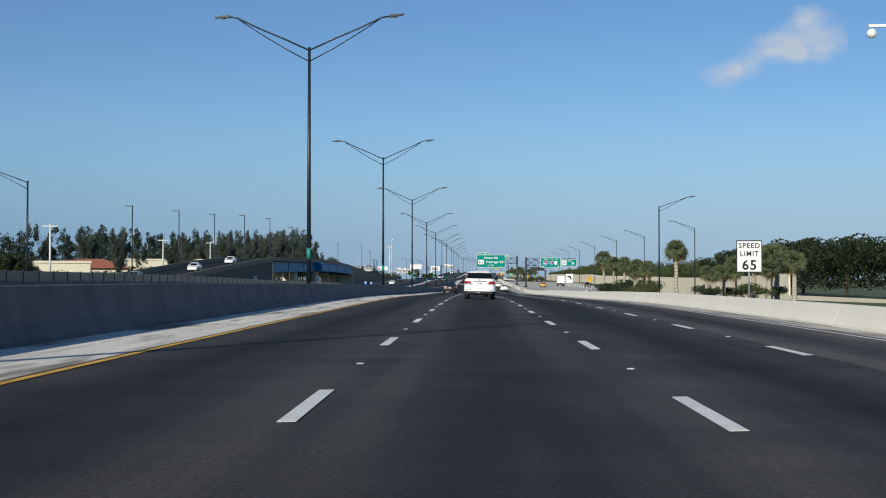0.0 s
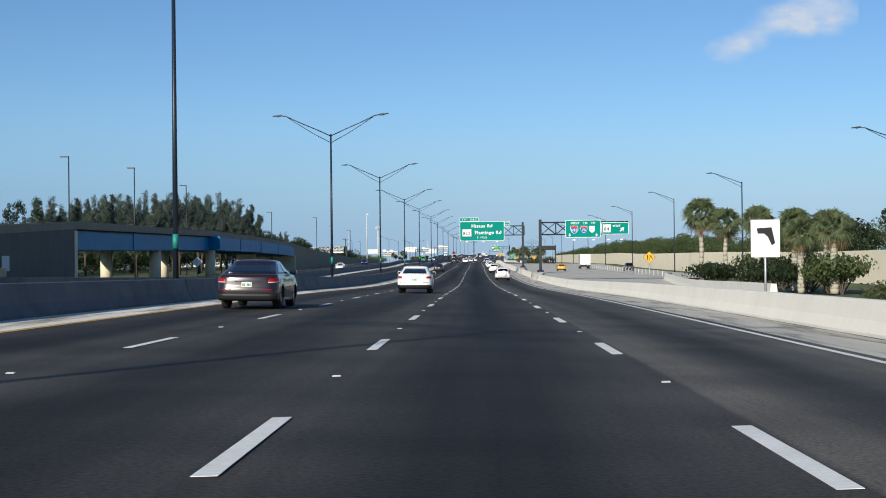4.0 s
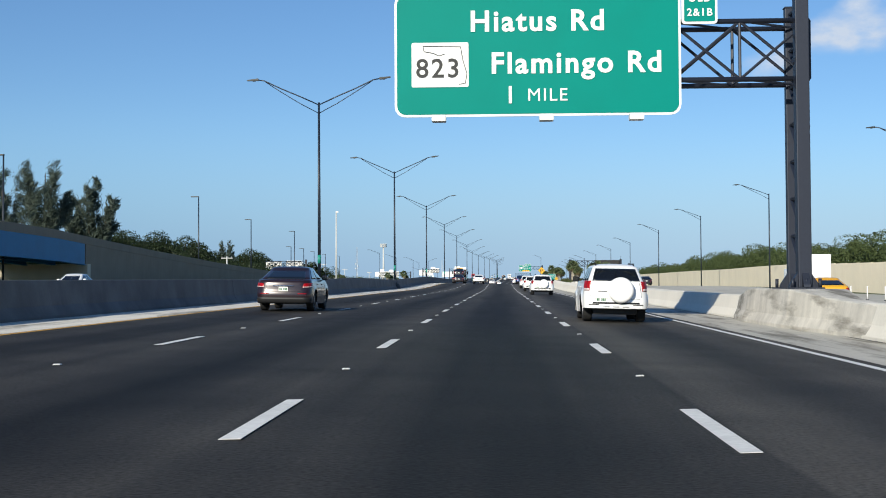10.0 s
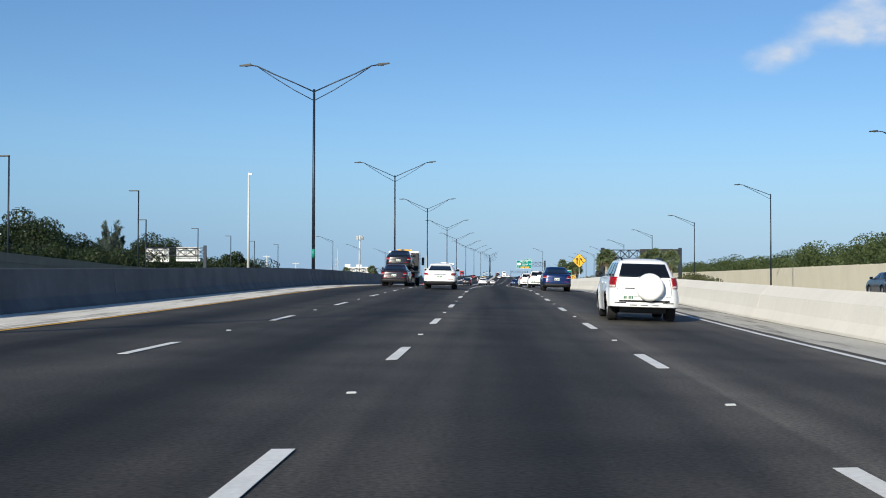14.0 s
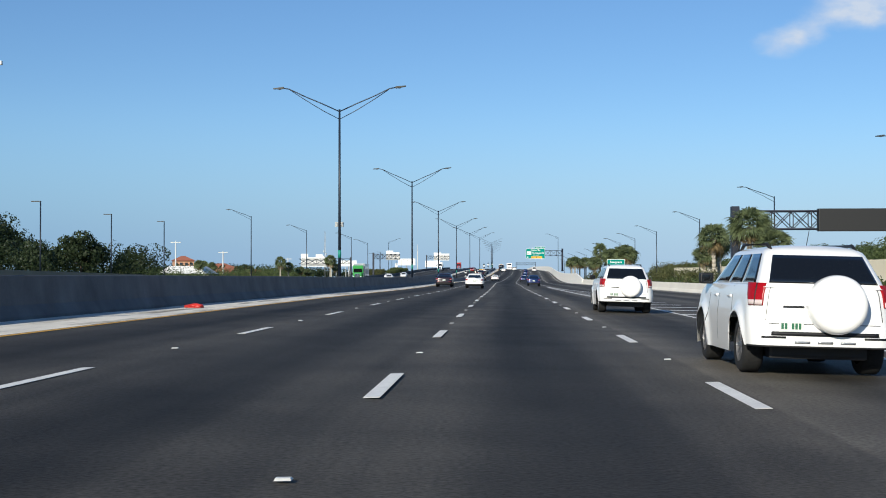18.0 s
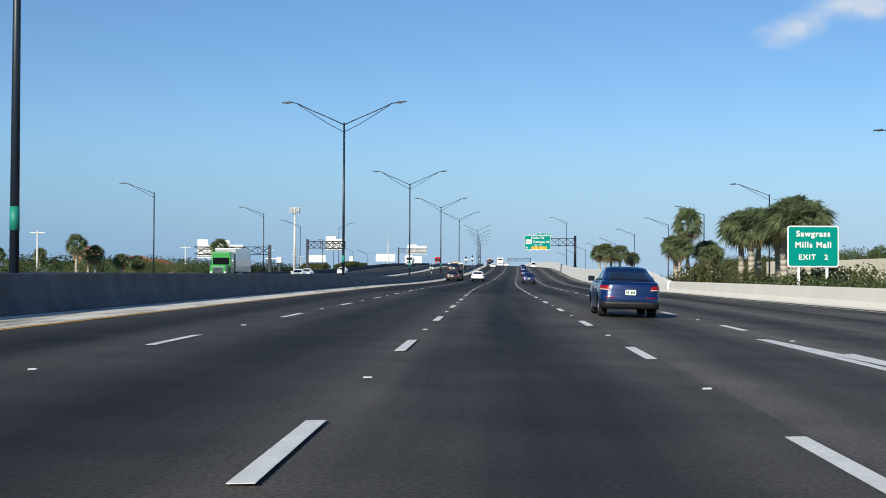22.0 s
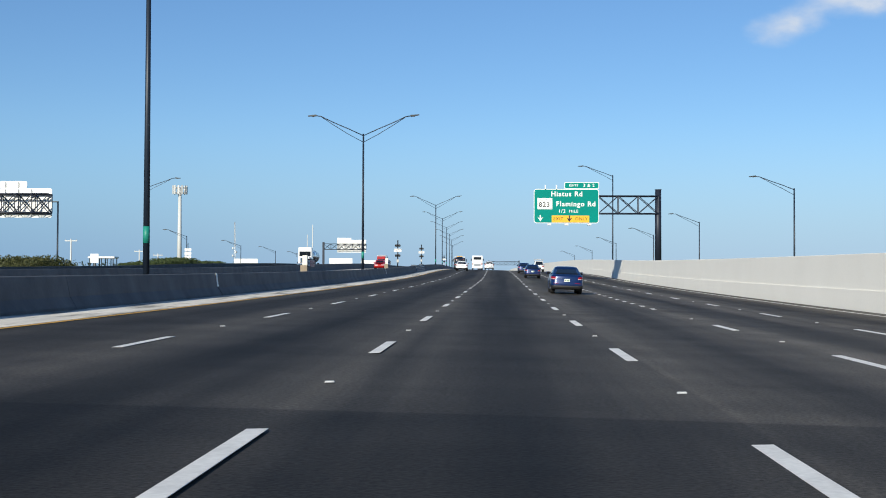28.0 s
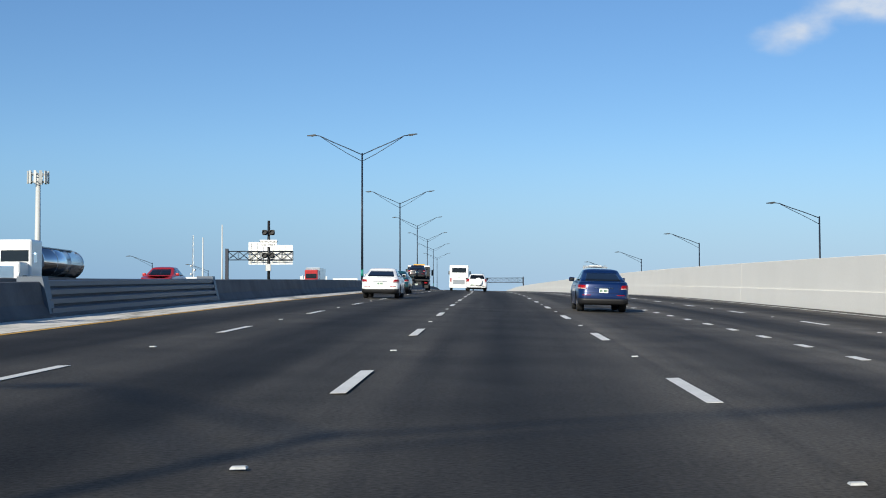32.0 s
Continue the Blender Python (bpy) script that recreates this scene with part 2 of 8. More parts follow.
RAMP = material("ramp_concrete", (0.50, 0.475, 0.40), 0.9, fine=0.12, fine_scale=9, broad=0.2, broad_scale=0.4, bump=0.1, stretch=(1.4, 0.25, 1))
TAN_WALL = material("tan_wall", (0.86, 0.765, 0.575), 0.88, fine=0.07, fine_scale=10, broad=0.1, broad_scale=0.3, bump=0.06, each=0.012, streak=0.04)
WHITE_PAINT = material("white_line_paint", (0.74, 0.735, 0.70), 0.75, fine=0.2, fine_scale=18, broad=0.2, broad_scale=1.5, bump=0.1)
YELLOW_PAINT = material("yellow_line_paint", (0.66, 0.38, 0.05), 0.75, fine=0.3, fine_scale=18, broad=0.5, broad_scale=1.2)
POLE_PAINT = material("dark_green_pole_paint", (0.011, 0.019, 0.033), 0.45, metal=0.0, fine=0.15, fine_scale=8)
TEAL = material("teal_band", (0.02, 0.23, 0.17), 0.5, fine=0.1)
STEEL = material("dark_steel", (0.018, 0.023, 0.038), 0.5, metal=0.2, fine=0.15, fine_scale=10)
GALV = material("galvanised", (0.42, 0.43, 0.43), 0.45, metal=0.6, fine=0.1, fine_scale=12)
WHITE = material("white_enamel", (0.75, 0.75, 0.73), 0.45, fine=0.05)
GRASS = material("grass", (0.075, 0.095, 0.03), 0.95, fine=0.3, fine_scale=6, broad=0.4, broad_scale=0.15, bump=0.4)
DARK_GLASS = material("dark_lens", (0.1, 0.1, 0.1), 0.2)


# ---- mesh tools ----
def part(name, bm, mat, parent=None, label="", smooth=False):
    me = bpy.data.meshes.new(name)
    bm.to_mesh(me)
    bm.free()
    for m in (mat if isinstance(mat, (list, tuple)) else [mat]):
        me.materials.append(m)
    if smooth:
        me.shade_smooth()
    ob = new(name, me)
    ob.parent = parent
    if label:
        ob["label"] = label
    return ob


def mesh_part(name, verts, faces, mat, parent=None, label="", uvs=None, smooth=False):
    me = bpy.data.meshes.new(name)
    me.from_pydata(verts, [], faces)
    if uvs:
        layer = me.uv_layers.new(name="UVMap")
        idx = np.empty(len(me.loops), dtype=np.int32)
        me.loops.foreach_get("vertex_index", idx)
        layer.data.foreach_set("uv", np.array(uvs, dtype=np.float32)[idx].ravel())
    for m in (mat if isinstance(mat, (list, tuple)) else [mat]):
        me.materials.append(m)
    if smooth:
        me.shade_smooth()
    ob = new(name, me)
    ob.parent = parent
    if label:
        ob["label"] = label
    return ob


def thing(name, m, label, category, group="", kind=""):
    ob = new(name)
    ob.matrix_basis = m
    return tagged(ob, label, category, group, kind)


def box(bm, x0, x1, y0, y1, z0, z1, m=None):
    v = [bm.verts.new((x, y, z)) for z in (z0, z1) for y in (y0, y1) for x in (x0, x1)]
    for f in ((0, 2, 3, 1), (4, 5, 7, 6), (0, 1, 5, 4), (2, 6, 7, 3), (0, 4, 6, 2), (1, 3, 7, 5)):
        bm.faces.new([v[i] for i in f])
    if m is not None:
        bmesh.ops.transform(bm, matrix=m, verts=v)
    return v


def bevelled(x0, x1, y0, y1, z0, z1, r=0.02, seg=2):
    bm = bmesh.new()
    box(bm, x0, x1, y0, y1, z0, z1)
    bmesh.ops.bevel(bm, geom=bm.edges[:], offset=r, segments=seg, affect="EDGES", profile=0.7)
    return bm


def tube(bm, a, b, r0, r1=None, sides=8, caps=True):
    a, b = Vector(a), Vector(b)
    r1 = r0 if r1 is None else r1
    d = (b - a).normalized()
    u = d.orthogonal().normalized()
    w = d.cross(u)
    rings = []
    for c, r in ((a, r0), (b, r1)):
        rings.append([bm.verts.new(c + r * (math.cos(k * 2 * math.pi / sides) * u + math.sin(k * 2 * math.pi / sides) * w)) for k in range(sides)])
    for k in range(sides):
        f = bm.faces.new((rings[0][k], rings[0][(k + 1) % sides], rings[1][(k + 1) % sides], rings[1][k]))
        f.smooth = sides > 6
    if caps:
        bm.faces.new(rings[0][::-1]), bm.faces.new(rings[1])


def pipe(points, r, sides=7):
    """One bent tube along the points."""
    bm = bmesh.new()
    pts = [Vector(p) for p in points]
    rings = []
    for i, p in enumerate(pts):
        d = (pts[min(i + 1, len(pts) - 1)] - pts[max(i - 1, 0)]).normalized()
        u = d.cross(Vector((0.0, 1.0, 0.05))).normalized()
        w = d.cross(u)
        rings.append([bm.verts.new(p + r * (math.cos(k * 2 * math.pi / sides) * u + math.sin(k * 2 * math.pi / sides) * w)) for k in range(sides)])
    for a, b in zip(rings, rings[1:]):
        for k in range(sides):
            bm.faces.new((a[k], a[(k + 1) % sides], b[(k + 1) % sides], b[k])).smooth = True
    bm.faces.new(rings[0][::-1]), bm.faces.new(rings[-1])
    bmesh.ops.recalc_face_normals(bm, faces=bm.faces[:])
    return bm


def steps(y0, y1, step):
    n = max(1, math.ceil((y1 - y0) / step))
    return [y0 + (y1 - y0) * i / n for i in range(n + 1)]


def ribbon(name, left, right, y0, y1, up, mat, parent=None, label="", step=10.0, across=(0, 1), low=None):
    """A strip of pavement; left and right are offsets from the axis, or functions of y."""
    lf = left if callable(left) else (lambda y: left)
    rf = right if callable(right) else (lambda y: right)
    ys = steps(y0, y1, step)
    verts, uvs, faces = [], [], []
    k = len(across)
    for y in ys:
        for s in across:
            x = lf(y) + (rf(y) - lf(y)) * s
            verts.append(at(x, y, up)), uvs.append((x, y))
    for i in range(len(ys) - 1):
        for j in range(k - 1):
            p = i * k + j
            faces.append((p, p + 1, p + k + 1, p + k))
    return mesh_part(name, verts, faces, mat, parent, label, uvs)


def sweep(name, profile, y0, y1, mat, parent=None, label="", step=10.0, base=None):
    """A closed profile of (x, z) swept along the motorway; x from the axis, z above the pavement at base(y). profile may be a function of y."""
    pf = profile if callable(profile) else (lambda y: profile)
    ys = steps(y0, y1, step)
    verts, faces = [], []
    for y in ys:
        pts = pf(y)
        for x, z in pts:
            verts.append((axis_x(y) + x, y, z + (axis_z(y) + fall(pts[0][0]) if base is None else base(y))))
    k = len(pf(y0))
    for i in range(len(ys) - 1):
        for j in range(k):
            a, b = i * k + j, i * k + (j + 1) % k
            faces.append((a, b, b + k, a + k))
    faces.append(tuple(range(k))[::-1]), faces.append(tuple(range((len(ys) - 1) * k, len(ys) * k)))
    ob = mesh_part(name, verts, faces, mat, parent, label)
    bm = bmesh.new()
    bm.from_mesh(ob.data)
    bmesh.ops.recalc_face_normals(bm, faces=bm.faces[:])
    bm.to_mesh(ob.data)
    bm.free()
    return ob


# ---- the motorway ----
def grow(values, count, ratio):
    out, d = list(values), values[-1] - values[-2]
    for _ in range(count):
        d *= ratio
        out.append(out[-1] + d)
    return out


gx = grow([i * 10.0 for i in range(14)], 16, 1.28)
gx = [-v for v in gx[:0:-1]] + gx
gy = [-400.0, -250.0, -150.0] + grow([-80.0 + 20 * i for i in range(106)], 10, 1.35)
gv = [(x + 5, y, ground_z(x, y) - (2.2 if y > 2000 else 0)) for y in gy for x in gx]
nx = len(gx)
gf = [(j * nx + i, j * nx + i + 1, (j + 1) * nx + i + 1, (j + 1) * nx + i) for j in range(len(gy) - 1) for i in range(nx - 1)]
tagged(mesh_part("ground", gv, gf, GRASS), "flat grassy ground beside the motorway", "ground", kind="structure")

Y0, Y1 = -80.0, 1980.0
EDGE = [(590, 5.85), (640, 18.4), (700, 18.2), (782, 16.7), (845, 14.6), (911, 13.72), (2000, 13.75)]
road = tagged(ribbon("road", -9.35, lambda y: curve(EDGE, y), Y0, Y1, 0.0, ASPHALT, step=6.0, across=(0, 0.2, 0.4, 0.5, 0.6, 0.8, 1)), "dark grey asphalt motorway carriageway with worn wheel tracks", "road", kind="structure")
LEFT_FACE = [(40, -11.0), (66, -11.1), (190, -10.75), (260, -10.75), (400, -11.4), (480, -11.9), (620, -11.5), (800, -10.8), (890, -10.67), (2000, -10.75)]
YELLOW_X = [(50, -8.9), (300, -9.0), (470, -9.18), (620, -9.1), (886, -8.82), (2000, -8.9)]
OUTER = [(40, 6.95), (70, 7.0), (190, 7.8), (268, 8.08), (380, 8.08), (470, 7.75), (490, 7.5), (613, 6.75)]
tagged(ribbon("shoulder_left", lambda y: curve(LEFT_FACE, y) - 0.1, lambda y: curve(YELLOW_X, y) - 0.13, Y0, Y1, 0.006, SHOULDER, step=10), "pale concrete inner shoulder with dark stains", "shoulder", kind="structure")
tagged(ribbon("shoulder_right", 5.8, lambda y: curve(OUTER, y) + 0.15, Y0, 616, 0.006, SHOULDER_GREY, step=10), "pale concrete outer shoulder, stained", "shoulder", kind="structure")


def dash(y, x, length=3.05, width=0.15, name="lane_dash"):
    a, b = at(x, y - length), at(x, y)
    d = b - a
    m = Matrix.Translation((a + b) / 2 + Vector((0, 0, 0.004))) @ pose(0, 0, 0, math.degrees(math.atan2(d.z, d.y)), math.degrees(-math.atan2(fall(x + 0.1) - fall(x - 0.1), 0.2)) * -1, math.degrees(-math.atan2(d.x, d.y)))
    return m


def flat_piece(name, w, l, h, mat):
    bm = bmesh.new()
    box(bm, -w / 2, w / 2, -l / 2, l / 2, 0, h)
    me = bpy.data.meshes.new(name)
    bm.to_mesh(me)
    bm.free()
    me.materials.append(mat)
    return me


DASH = flat_piece("lane_dash", 0.16, 3.05, 0.004, WHITE_PAINT)
DOT = flat_piece("lane_dot", 0.16, 0.95, 0.004, WHITE_PAINT)
bm = bmesh.new()
v = box(bm, -0.05, 0.05, -0.045, 0.045, 0, 0.014)
for q in v[4:]:
    q.co.y *= 0.5
    q.co.x *= 0.85
STUD = bpy.data.meshes.new("road_stud")
bm.to_mesh(STUD)
bm.free()
STUD.materials.append(material("stud_white", (0.6, 0.6, 0.57), 0.4, fine=0.3, fine_scale=40))


def put(name, me, m, parent):
    ob = new(name, me)
    ob.parent = parent
    ob.matrix_basis = m
    return ob


PHASE, PERIOD = 13.33, 12.192
far_dash, far_stud = [], []
for x, first in ((-5.49, 0), (-1.83, 0), (1.83, 0), (5.49, 63), (9.1, 63)):
    for k in range(first - (4 if first == 0 else 0), 112 if x == -1.83 else 106):
        y = PHASE + PERIOD * k
        if x == 5.49 and y > 1012:
            continue
        near = x in (-1.83, 1.83) and y < 1180 or x == -5.49 and y < 1110
        if near:
            put("lane_dash", DASH, dash(y, x), road)
        else:
            far_dash.append(dash(y, x))
        if -1 <= k:
            if near:
                put("road_stud", STUD, dash(y + 4.2, x, 0.1), road)
            else:
                far_stud.append(dash(y + 4.2, x, 0.1))
for name, me, ms in (("lane_dash", DASH, far_dash), ("road_stud", STUD, far_stud)):
    pts, quads = [], []
    for m in ms:
        o = len(pts)
        pts += [m @ v.co for v in me.vertices]
        quads += [[o + k for k in p.vertices] for p in me.polygons]
    mesh_part(name, pts, quads, me.materials[0], road)["kind"] = "stuff"
for k in range(73):
    put("lane_dot", DOT, dash(1015 + 3.66 * k, 5.49, 0.95), road)
ribbon("edge_line_yellow", lambda y: curve(YELLOW_X, y) - 0.065, lambda y: curve(YELLOW_X, y) + 0.065, Y0, Y1, 0.009, YELLOW_PAINT, road, "solid yellow edge line", step=10)
for name, x, w, y0, y1, mat, lab in (("edge_line_white", 5.49, 0.16, Y0, 700, WHITE_PAINT, "solid white edge line"),):
    ribbon(name, x - w / 2, x + w / 2, y0, y1, 0.008, mat, road, lab, step=10)
OUT = [(690, 5.42), (745, 5.35), (785, 4.95)]
INN = [(618, 9.6), (699, 8.8), (720, 8.45), (738, 8.05), (749, 6.9), (761, 6.15), (786, 5.0)]
ribbon("gore_line", lambda y: curve(OUT, y) - 0.12, lambda y: curve(OUT, y) + 0.12, 700, 786, 0.008, WHITE_PAINT, road, "", step=4)
ribbon("gore_line", lambda y: curve(INN, y) - 0.12, lambda y: curve(INN, y) + 0.12, 618, 786, 0.009, WHITE_PAINT, road, "", step=4)
for i in range(24):
    y = 632 + i * 5.5
    x0, x1 = curve(OUT, y) + 0.1, curve(INN, y + 2.0) - 0.1
    if x1 - x0 > 0.3:
        vs = [at(x0, y, 0.008), at(x0, y + 0.75, 0.008), at(x1, y + 2.6, 0.008), at(x1, y + 1.85, 0.008)]
        mesh_part("gore_stripe", vs, [(0, 3, 2, 1)], WHITE_PAINT, road)
WALL_X = lambda y: curve(EDGE, y)
ribbon("edge_line_white", lambda y: WALL_X(y) - 0.95, lambda y: WALL_X(y) - 0.8, 640, Y1, 0.008, WHITE_PAINT, road, "", step=6)


def barrier_profile(face, h, side):
    return [(face + side * x, z) for x, z in ((0, -0.02), (0, 0.08), (0.16, 0.33), (0.26, h - 0.02), (0.29, h), (0.55, h), (0.6, h - 0.03), (0.66, -0.02), (0.66, -0.4), (0, -0.4))]


def outer_profile(y):
    """The outer barrier; its top slopes up to a back curb beside the merging ramp."""
    f, h, back = curve(OUTER, y), curve([(60, 0.68), (268, 0.78), (400, 0.8), (470, 0.75)], y), curve([(400, 0.0), (460, 0.26)], y)
    return [(f + x, z) for x, z in ((0, -0.02), (0, 0.08), (0.13, 0.33), (0.23, h - 0.02), (0.26, h), (0.55, h + back), (0.6, h + back - 0.03), (0.66, -0.02), (0.66, -0.5), (0, -0.5))]


SEGMENT = 60.0
GRIME = material("joint_grime", (0.045, 0.042, 0.036), 0.95, fine=0.3, fine_scale=12, broad=0.4, broad_scale=1.5)
tagged(ribbon("joint", lambda y: curve(OUTER, y) - 0.05 - 0.03 * math.sin(y * 0.9), lambda y: curve(OUTER, y) + 0.03, 40, 612, 0.011, GRIME, step=1.5), "dark grimy joint at the foot of the barrier", "joint", kind="structure")


def barrier_height(y):
    return curve([(30, 0.95), (72, 0.80), (190, 0.84), (300, 0.9), (400, 1.02), (490, 1.08), (620, 1.04), (800, 0.93), (880, 0.77), (1000, 0.86)], y)


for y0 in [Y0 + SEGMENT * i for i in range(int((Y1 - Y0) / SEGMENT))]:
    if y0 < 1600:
        tagged(sweep("median_barrier", lambda y: barrier_profile(curve(LEFT_FACE, y), barrier_height(y), -1), y0, y0 + SEGMENT - 0.03, SHADED_CONCRETE), "grey concrete median safety barrier, stained, in shade", "barrier", "median barrier", "structure")
for y0 in [Y0 + SEGMENT * i for i in range(12)]:
    y1 = min(y0 + SEGMENT - 0.03, 613.4)
    if y1 > y0:
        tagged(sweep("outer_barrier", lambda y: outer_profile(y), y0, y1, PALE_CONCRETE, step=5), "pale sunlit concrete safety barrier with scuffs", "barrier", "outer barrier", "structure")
for y0 in [630 + SEGMENT * i for i in range(5)]:
    y1 = min(y0 + SEGMENT - 0.03, 905)
    if y1 > y0:
        tagged(sweep("ramp_barrier", lambda y: barrier_profile(curve(EDGE, y), 0.92, 1), y0, y1, PALE_CONCRETE, step=6), "pale sunlit concrete barrier beside the merging ramp", "barrier", "ramp barrier", "structure")


def tall_wall(y):
    f, h = curve(EDGE, y) + 0.05, curve([(872, 0.95), (893, 2.2), (1300, 2.2), (1500, 1.6)], y)
    return [(f, -0.02), (f + 0.02, 0.8), (f + 0.06, 0.8), (f + 0.10, h - 0.02), (f + 0.13, h), (f + 0.42, h), (f + 0.45, h - 0.03), (f + 0.5, -3.0), (f, -3.0)]


for i in range(16):
    y0 = 872 + i * 62.0
    tagged(sweep("bridge_wall", tall_wall, y0, y0 + 61.97, WALL_WHITE, step=6), "tall pale concrete wall with a low ledge, sunlit", "wall", "bridge wall", "structure")

end = part("barrier_end", bevelled(0.14, 0.7, -1.6, 0.0, -0.3, 0.84, 0.04, 2), PALE_CONCRETE)
end.matrix_basis = Matrix.Translation(at(curve(OUTER, 612.5) - 0.02, 614.2, 0))
tagged(end, "upright pale concrete end block of the outer barrier", "barrier", kind="structure")

# a steel gate section set into the median barrier
gate = thing("barrier_gate", Matrix(), "dark blue-grey steel gate section set in the median barrier", "barrier gate", kind="structure")
GATE = material("blue_grey_steel", (0.09, 0.11, 0.14), 0.5, metal=0.3, fine=0.1, fine_scale=8)
for z in (0.16, 0.38, 0.60, 0.80):
    sweep("rail", lambda y: [(-10.72 - 0.28 * z, z - 0.09), (-10.66 - 0.28 * z, z - 0.06), (-10.66 - 0.28 * z, z + 0.06), (-10.72 - 0.28 * z, z + 0.09), (-10.95 - 0.28 * z, z + 0.09), (-10.95 - 0.28 * z, z - 0.09)], 1138, 1157, GATE, gate, "", step=5)
for y in (1138, 1157):
    sweep("end_post", [(-10.68, 0.0), (-10.9, 0.98), (-11.5, 0.98), (-11.5, 0.0)], y - 0.2, y + 0.2, GATE, gate)

# ---- express lanes, opposite carriageway and the ramp beside us ----
LEFT_END = 1500.0
tagged(ribbon("express_road", -23.0, lambda y: curve(LEFT_FACE, y) - 0.6, Y0, LEFT_END + 300, 0.0, ASPHALT, step=12, across=(0, 0.5, 1)), "dark asphalt express lanes inside the median", "road", kind="structure")
tagged(ribbon("express_shoulder", -24.35, -22.0, Y0, LEFT_END + 300, 0.008, SHOULDER, step=12), "pale concrete shoulder of the express lanes", "shoulder", kind="structure")
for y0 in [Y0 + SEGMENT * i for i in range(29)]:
    tagged(sweep("express_barrier", barrier_profile(-24.3, 0.95, -1), y0, y0 + SEGMENT - 0.03, SHADED_CONCRETE, step=15), "grey concrete barrier between the carriageways", "barrier", "express barrier", "structure")
opposite = tagged(ribbon("opposite_road", -41.0, -24.9, Y0, LEFT_END + 300, 0.0, ASPHALT, step=12, across=(0, 0.5, 1)), "dark asphalt opposite carriageway", "road", kind="structure")
ribbon("edge_line_white", -39.3, -39.15, Y0, LEFT_END, 0.008, WHITE_PAINT, opposite, "", step=15)
tagged(sweep("opposite_barrier", lambda y: [(-41.0, -0.02), (-40.9, 0.95), (-41.25, 0.95), (-41.3, -0.02), (-41.3, -2.5), (-41.0, -2.5)], 800, LEFT_END, SHADED_CONCRETE, step=15), "grey concrete barrier along the far edge of the opposite carriageway", "barrier", kind="structure")

RAMP_RIGHT = [(150, 9.0), (190, 12.0), (240, 17.0), (300, 24.0), (335, 27.8), (345, 40.0), (560, 40.0), (630, 19.5)]
tagged(ribbon("ramp_road", lambda y: curve(OUTER, y) + 0.5, lambda y: curve(RAMP_RIGHT, y), 150, 604, -0.12, RAMP, step=6, across=(0, 0.33, 0.66, 1)), "pale worn concrete ramp pavement", "road", kind="structure")
tagged(ribbon("merge_road", lambda y: 5.87 if y < 640 else curve(EDGE, y) - 0.02, lambda y: curve(RAMP_RIGHT, y) if y < 630 else 19.5, 596, 640, -0.02, ASPHALT, step=4), "dark asphalt where the ramp merges", "road", kind="structure")
tagged(sweep("ramp_nose_barrier", lambda y: [(curve(RAMP_RIGHT, y) + d, z) for d, z in ((-0.05, -0.1), (0.1, 0.3), (0.15, 0.8), (0.4, 0.8), (0.5, -0.1))], 195, 336, PALE_CONCRETE, step=8), "low white concrete barrier curving beside the ramp", "barrier", kind="structure")

WALL_R = [(-80, 44.5), (1000, 45.5)]
wall_thing = thing("sound_wall", Matrix(), "long tan concrete noise wall of upright panels", "wall", kind="structure")
PANEL = 6.0
y = 204.0
while y < 990:
    a = Vector((axis_x(y) + curve(WALL_R, y), y, 0))
    top = axis_z(y + 3) + curve([(180, 3.1), (380, 3.3), (600, 2.7), (800, 3.3), (990, 3.3)], y)
    bm = bmesh.new()
    box(bm, -0.12, 0.12, 0.006, PANEL - 0.006, -2.6, top)
    b = Vector((axis_x(y + PANEL) + curve(WALL_R, y + PANEL), y + PANEL, 0))
    ob = part("wall_panel", bm, TAN_WALL, wall_thing)
    ob.matrix_basis = Matrix.Translation(a) @ pose(0, 0, 0, 0, 0, -math.degrees(math.atan2(b.x - a.x, PANEL)))
    y += PANEL
low_wall = thing("low_wall", Matrix(), "low pale concrete wall in front of the woods", "wall", kind="structure")
for k in range(21):
    y = 78.0 + 6.0 * k
    bm = bmesh.new()
    box(bm, -0.12, 0.12, 0.006, 5.994, -2.8, -0.85 - 0.003 * (y - 78))
    part("wall_panel", bm, TAN_WALL, low_wall).matrix_basis = Matrix.Translation((axis_x(y) + 40.0, y, 0))

# white marker posts on the ramp
bm = bmesh.new()
tube(bm, (0, 0, 0), (0, 0, 1.05), 0.045, 0.045, 8)
first_post = thing("marker_post", Matrix.Translation(at(29.3, 345, -0.12)), "white flexible marker post on a round base", "marker post", "ramp marker posts")
part("post", bm, WHITE, first_post)
bm = bmesh.new()
tube(bm, (0, 0, 0), (0, 0, 0.05), 0.12, 0.1, 10)
part("base", bm, material("black_rubber", (0.02, 0.02, 0.02), 0.8), first_post)
for i in range(1, 26):
    copy_thing(first_post, Matrix.Translation(at(29.3 - 0.06 * i, 345 + 4.5 * i, -0.12)))

# ---- flyover on the far side ----
BLUE = material("blue_girder_paint", (0.010, 0.18, 0.38), 0.5, spec=0.2, fine=0.1, fine_scale=5, broad=0.2, broad_scale=0.4)
# darker tone for the retaining wall from 120 to 300
DARK_WALL = material("dark_wall_concrete", (0.15, 0.134, 0.112), 0.9, fine=0.12, fine_scale=12, broad=0.25, broad_scale=0.4, bump=0.1, streak=0.15)
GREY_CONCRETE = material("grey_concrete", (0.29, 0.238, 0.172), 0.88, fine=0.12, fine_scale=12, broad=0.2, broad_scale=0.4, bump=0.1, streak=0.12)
# lightened; sunlight on the piers is put into this cream tone
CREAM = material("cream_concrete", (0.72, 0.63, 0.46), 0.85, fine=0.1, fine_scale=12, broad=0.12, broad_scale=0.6)
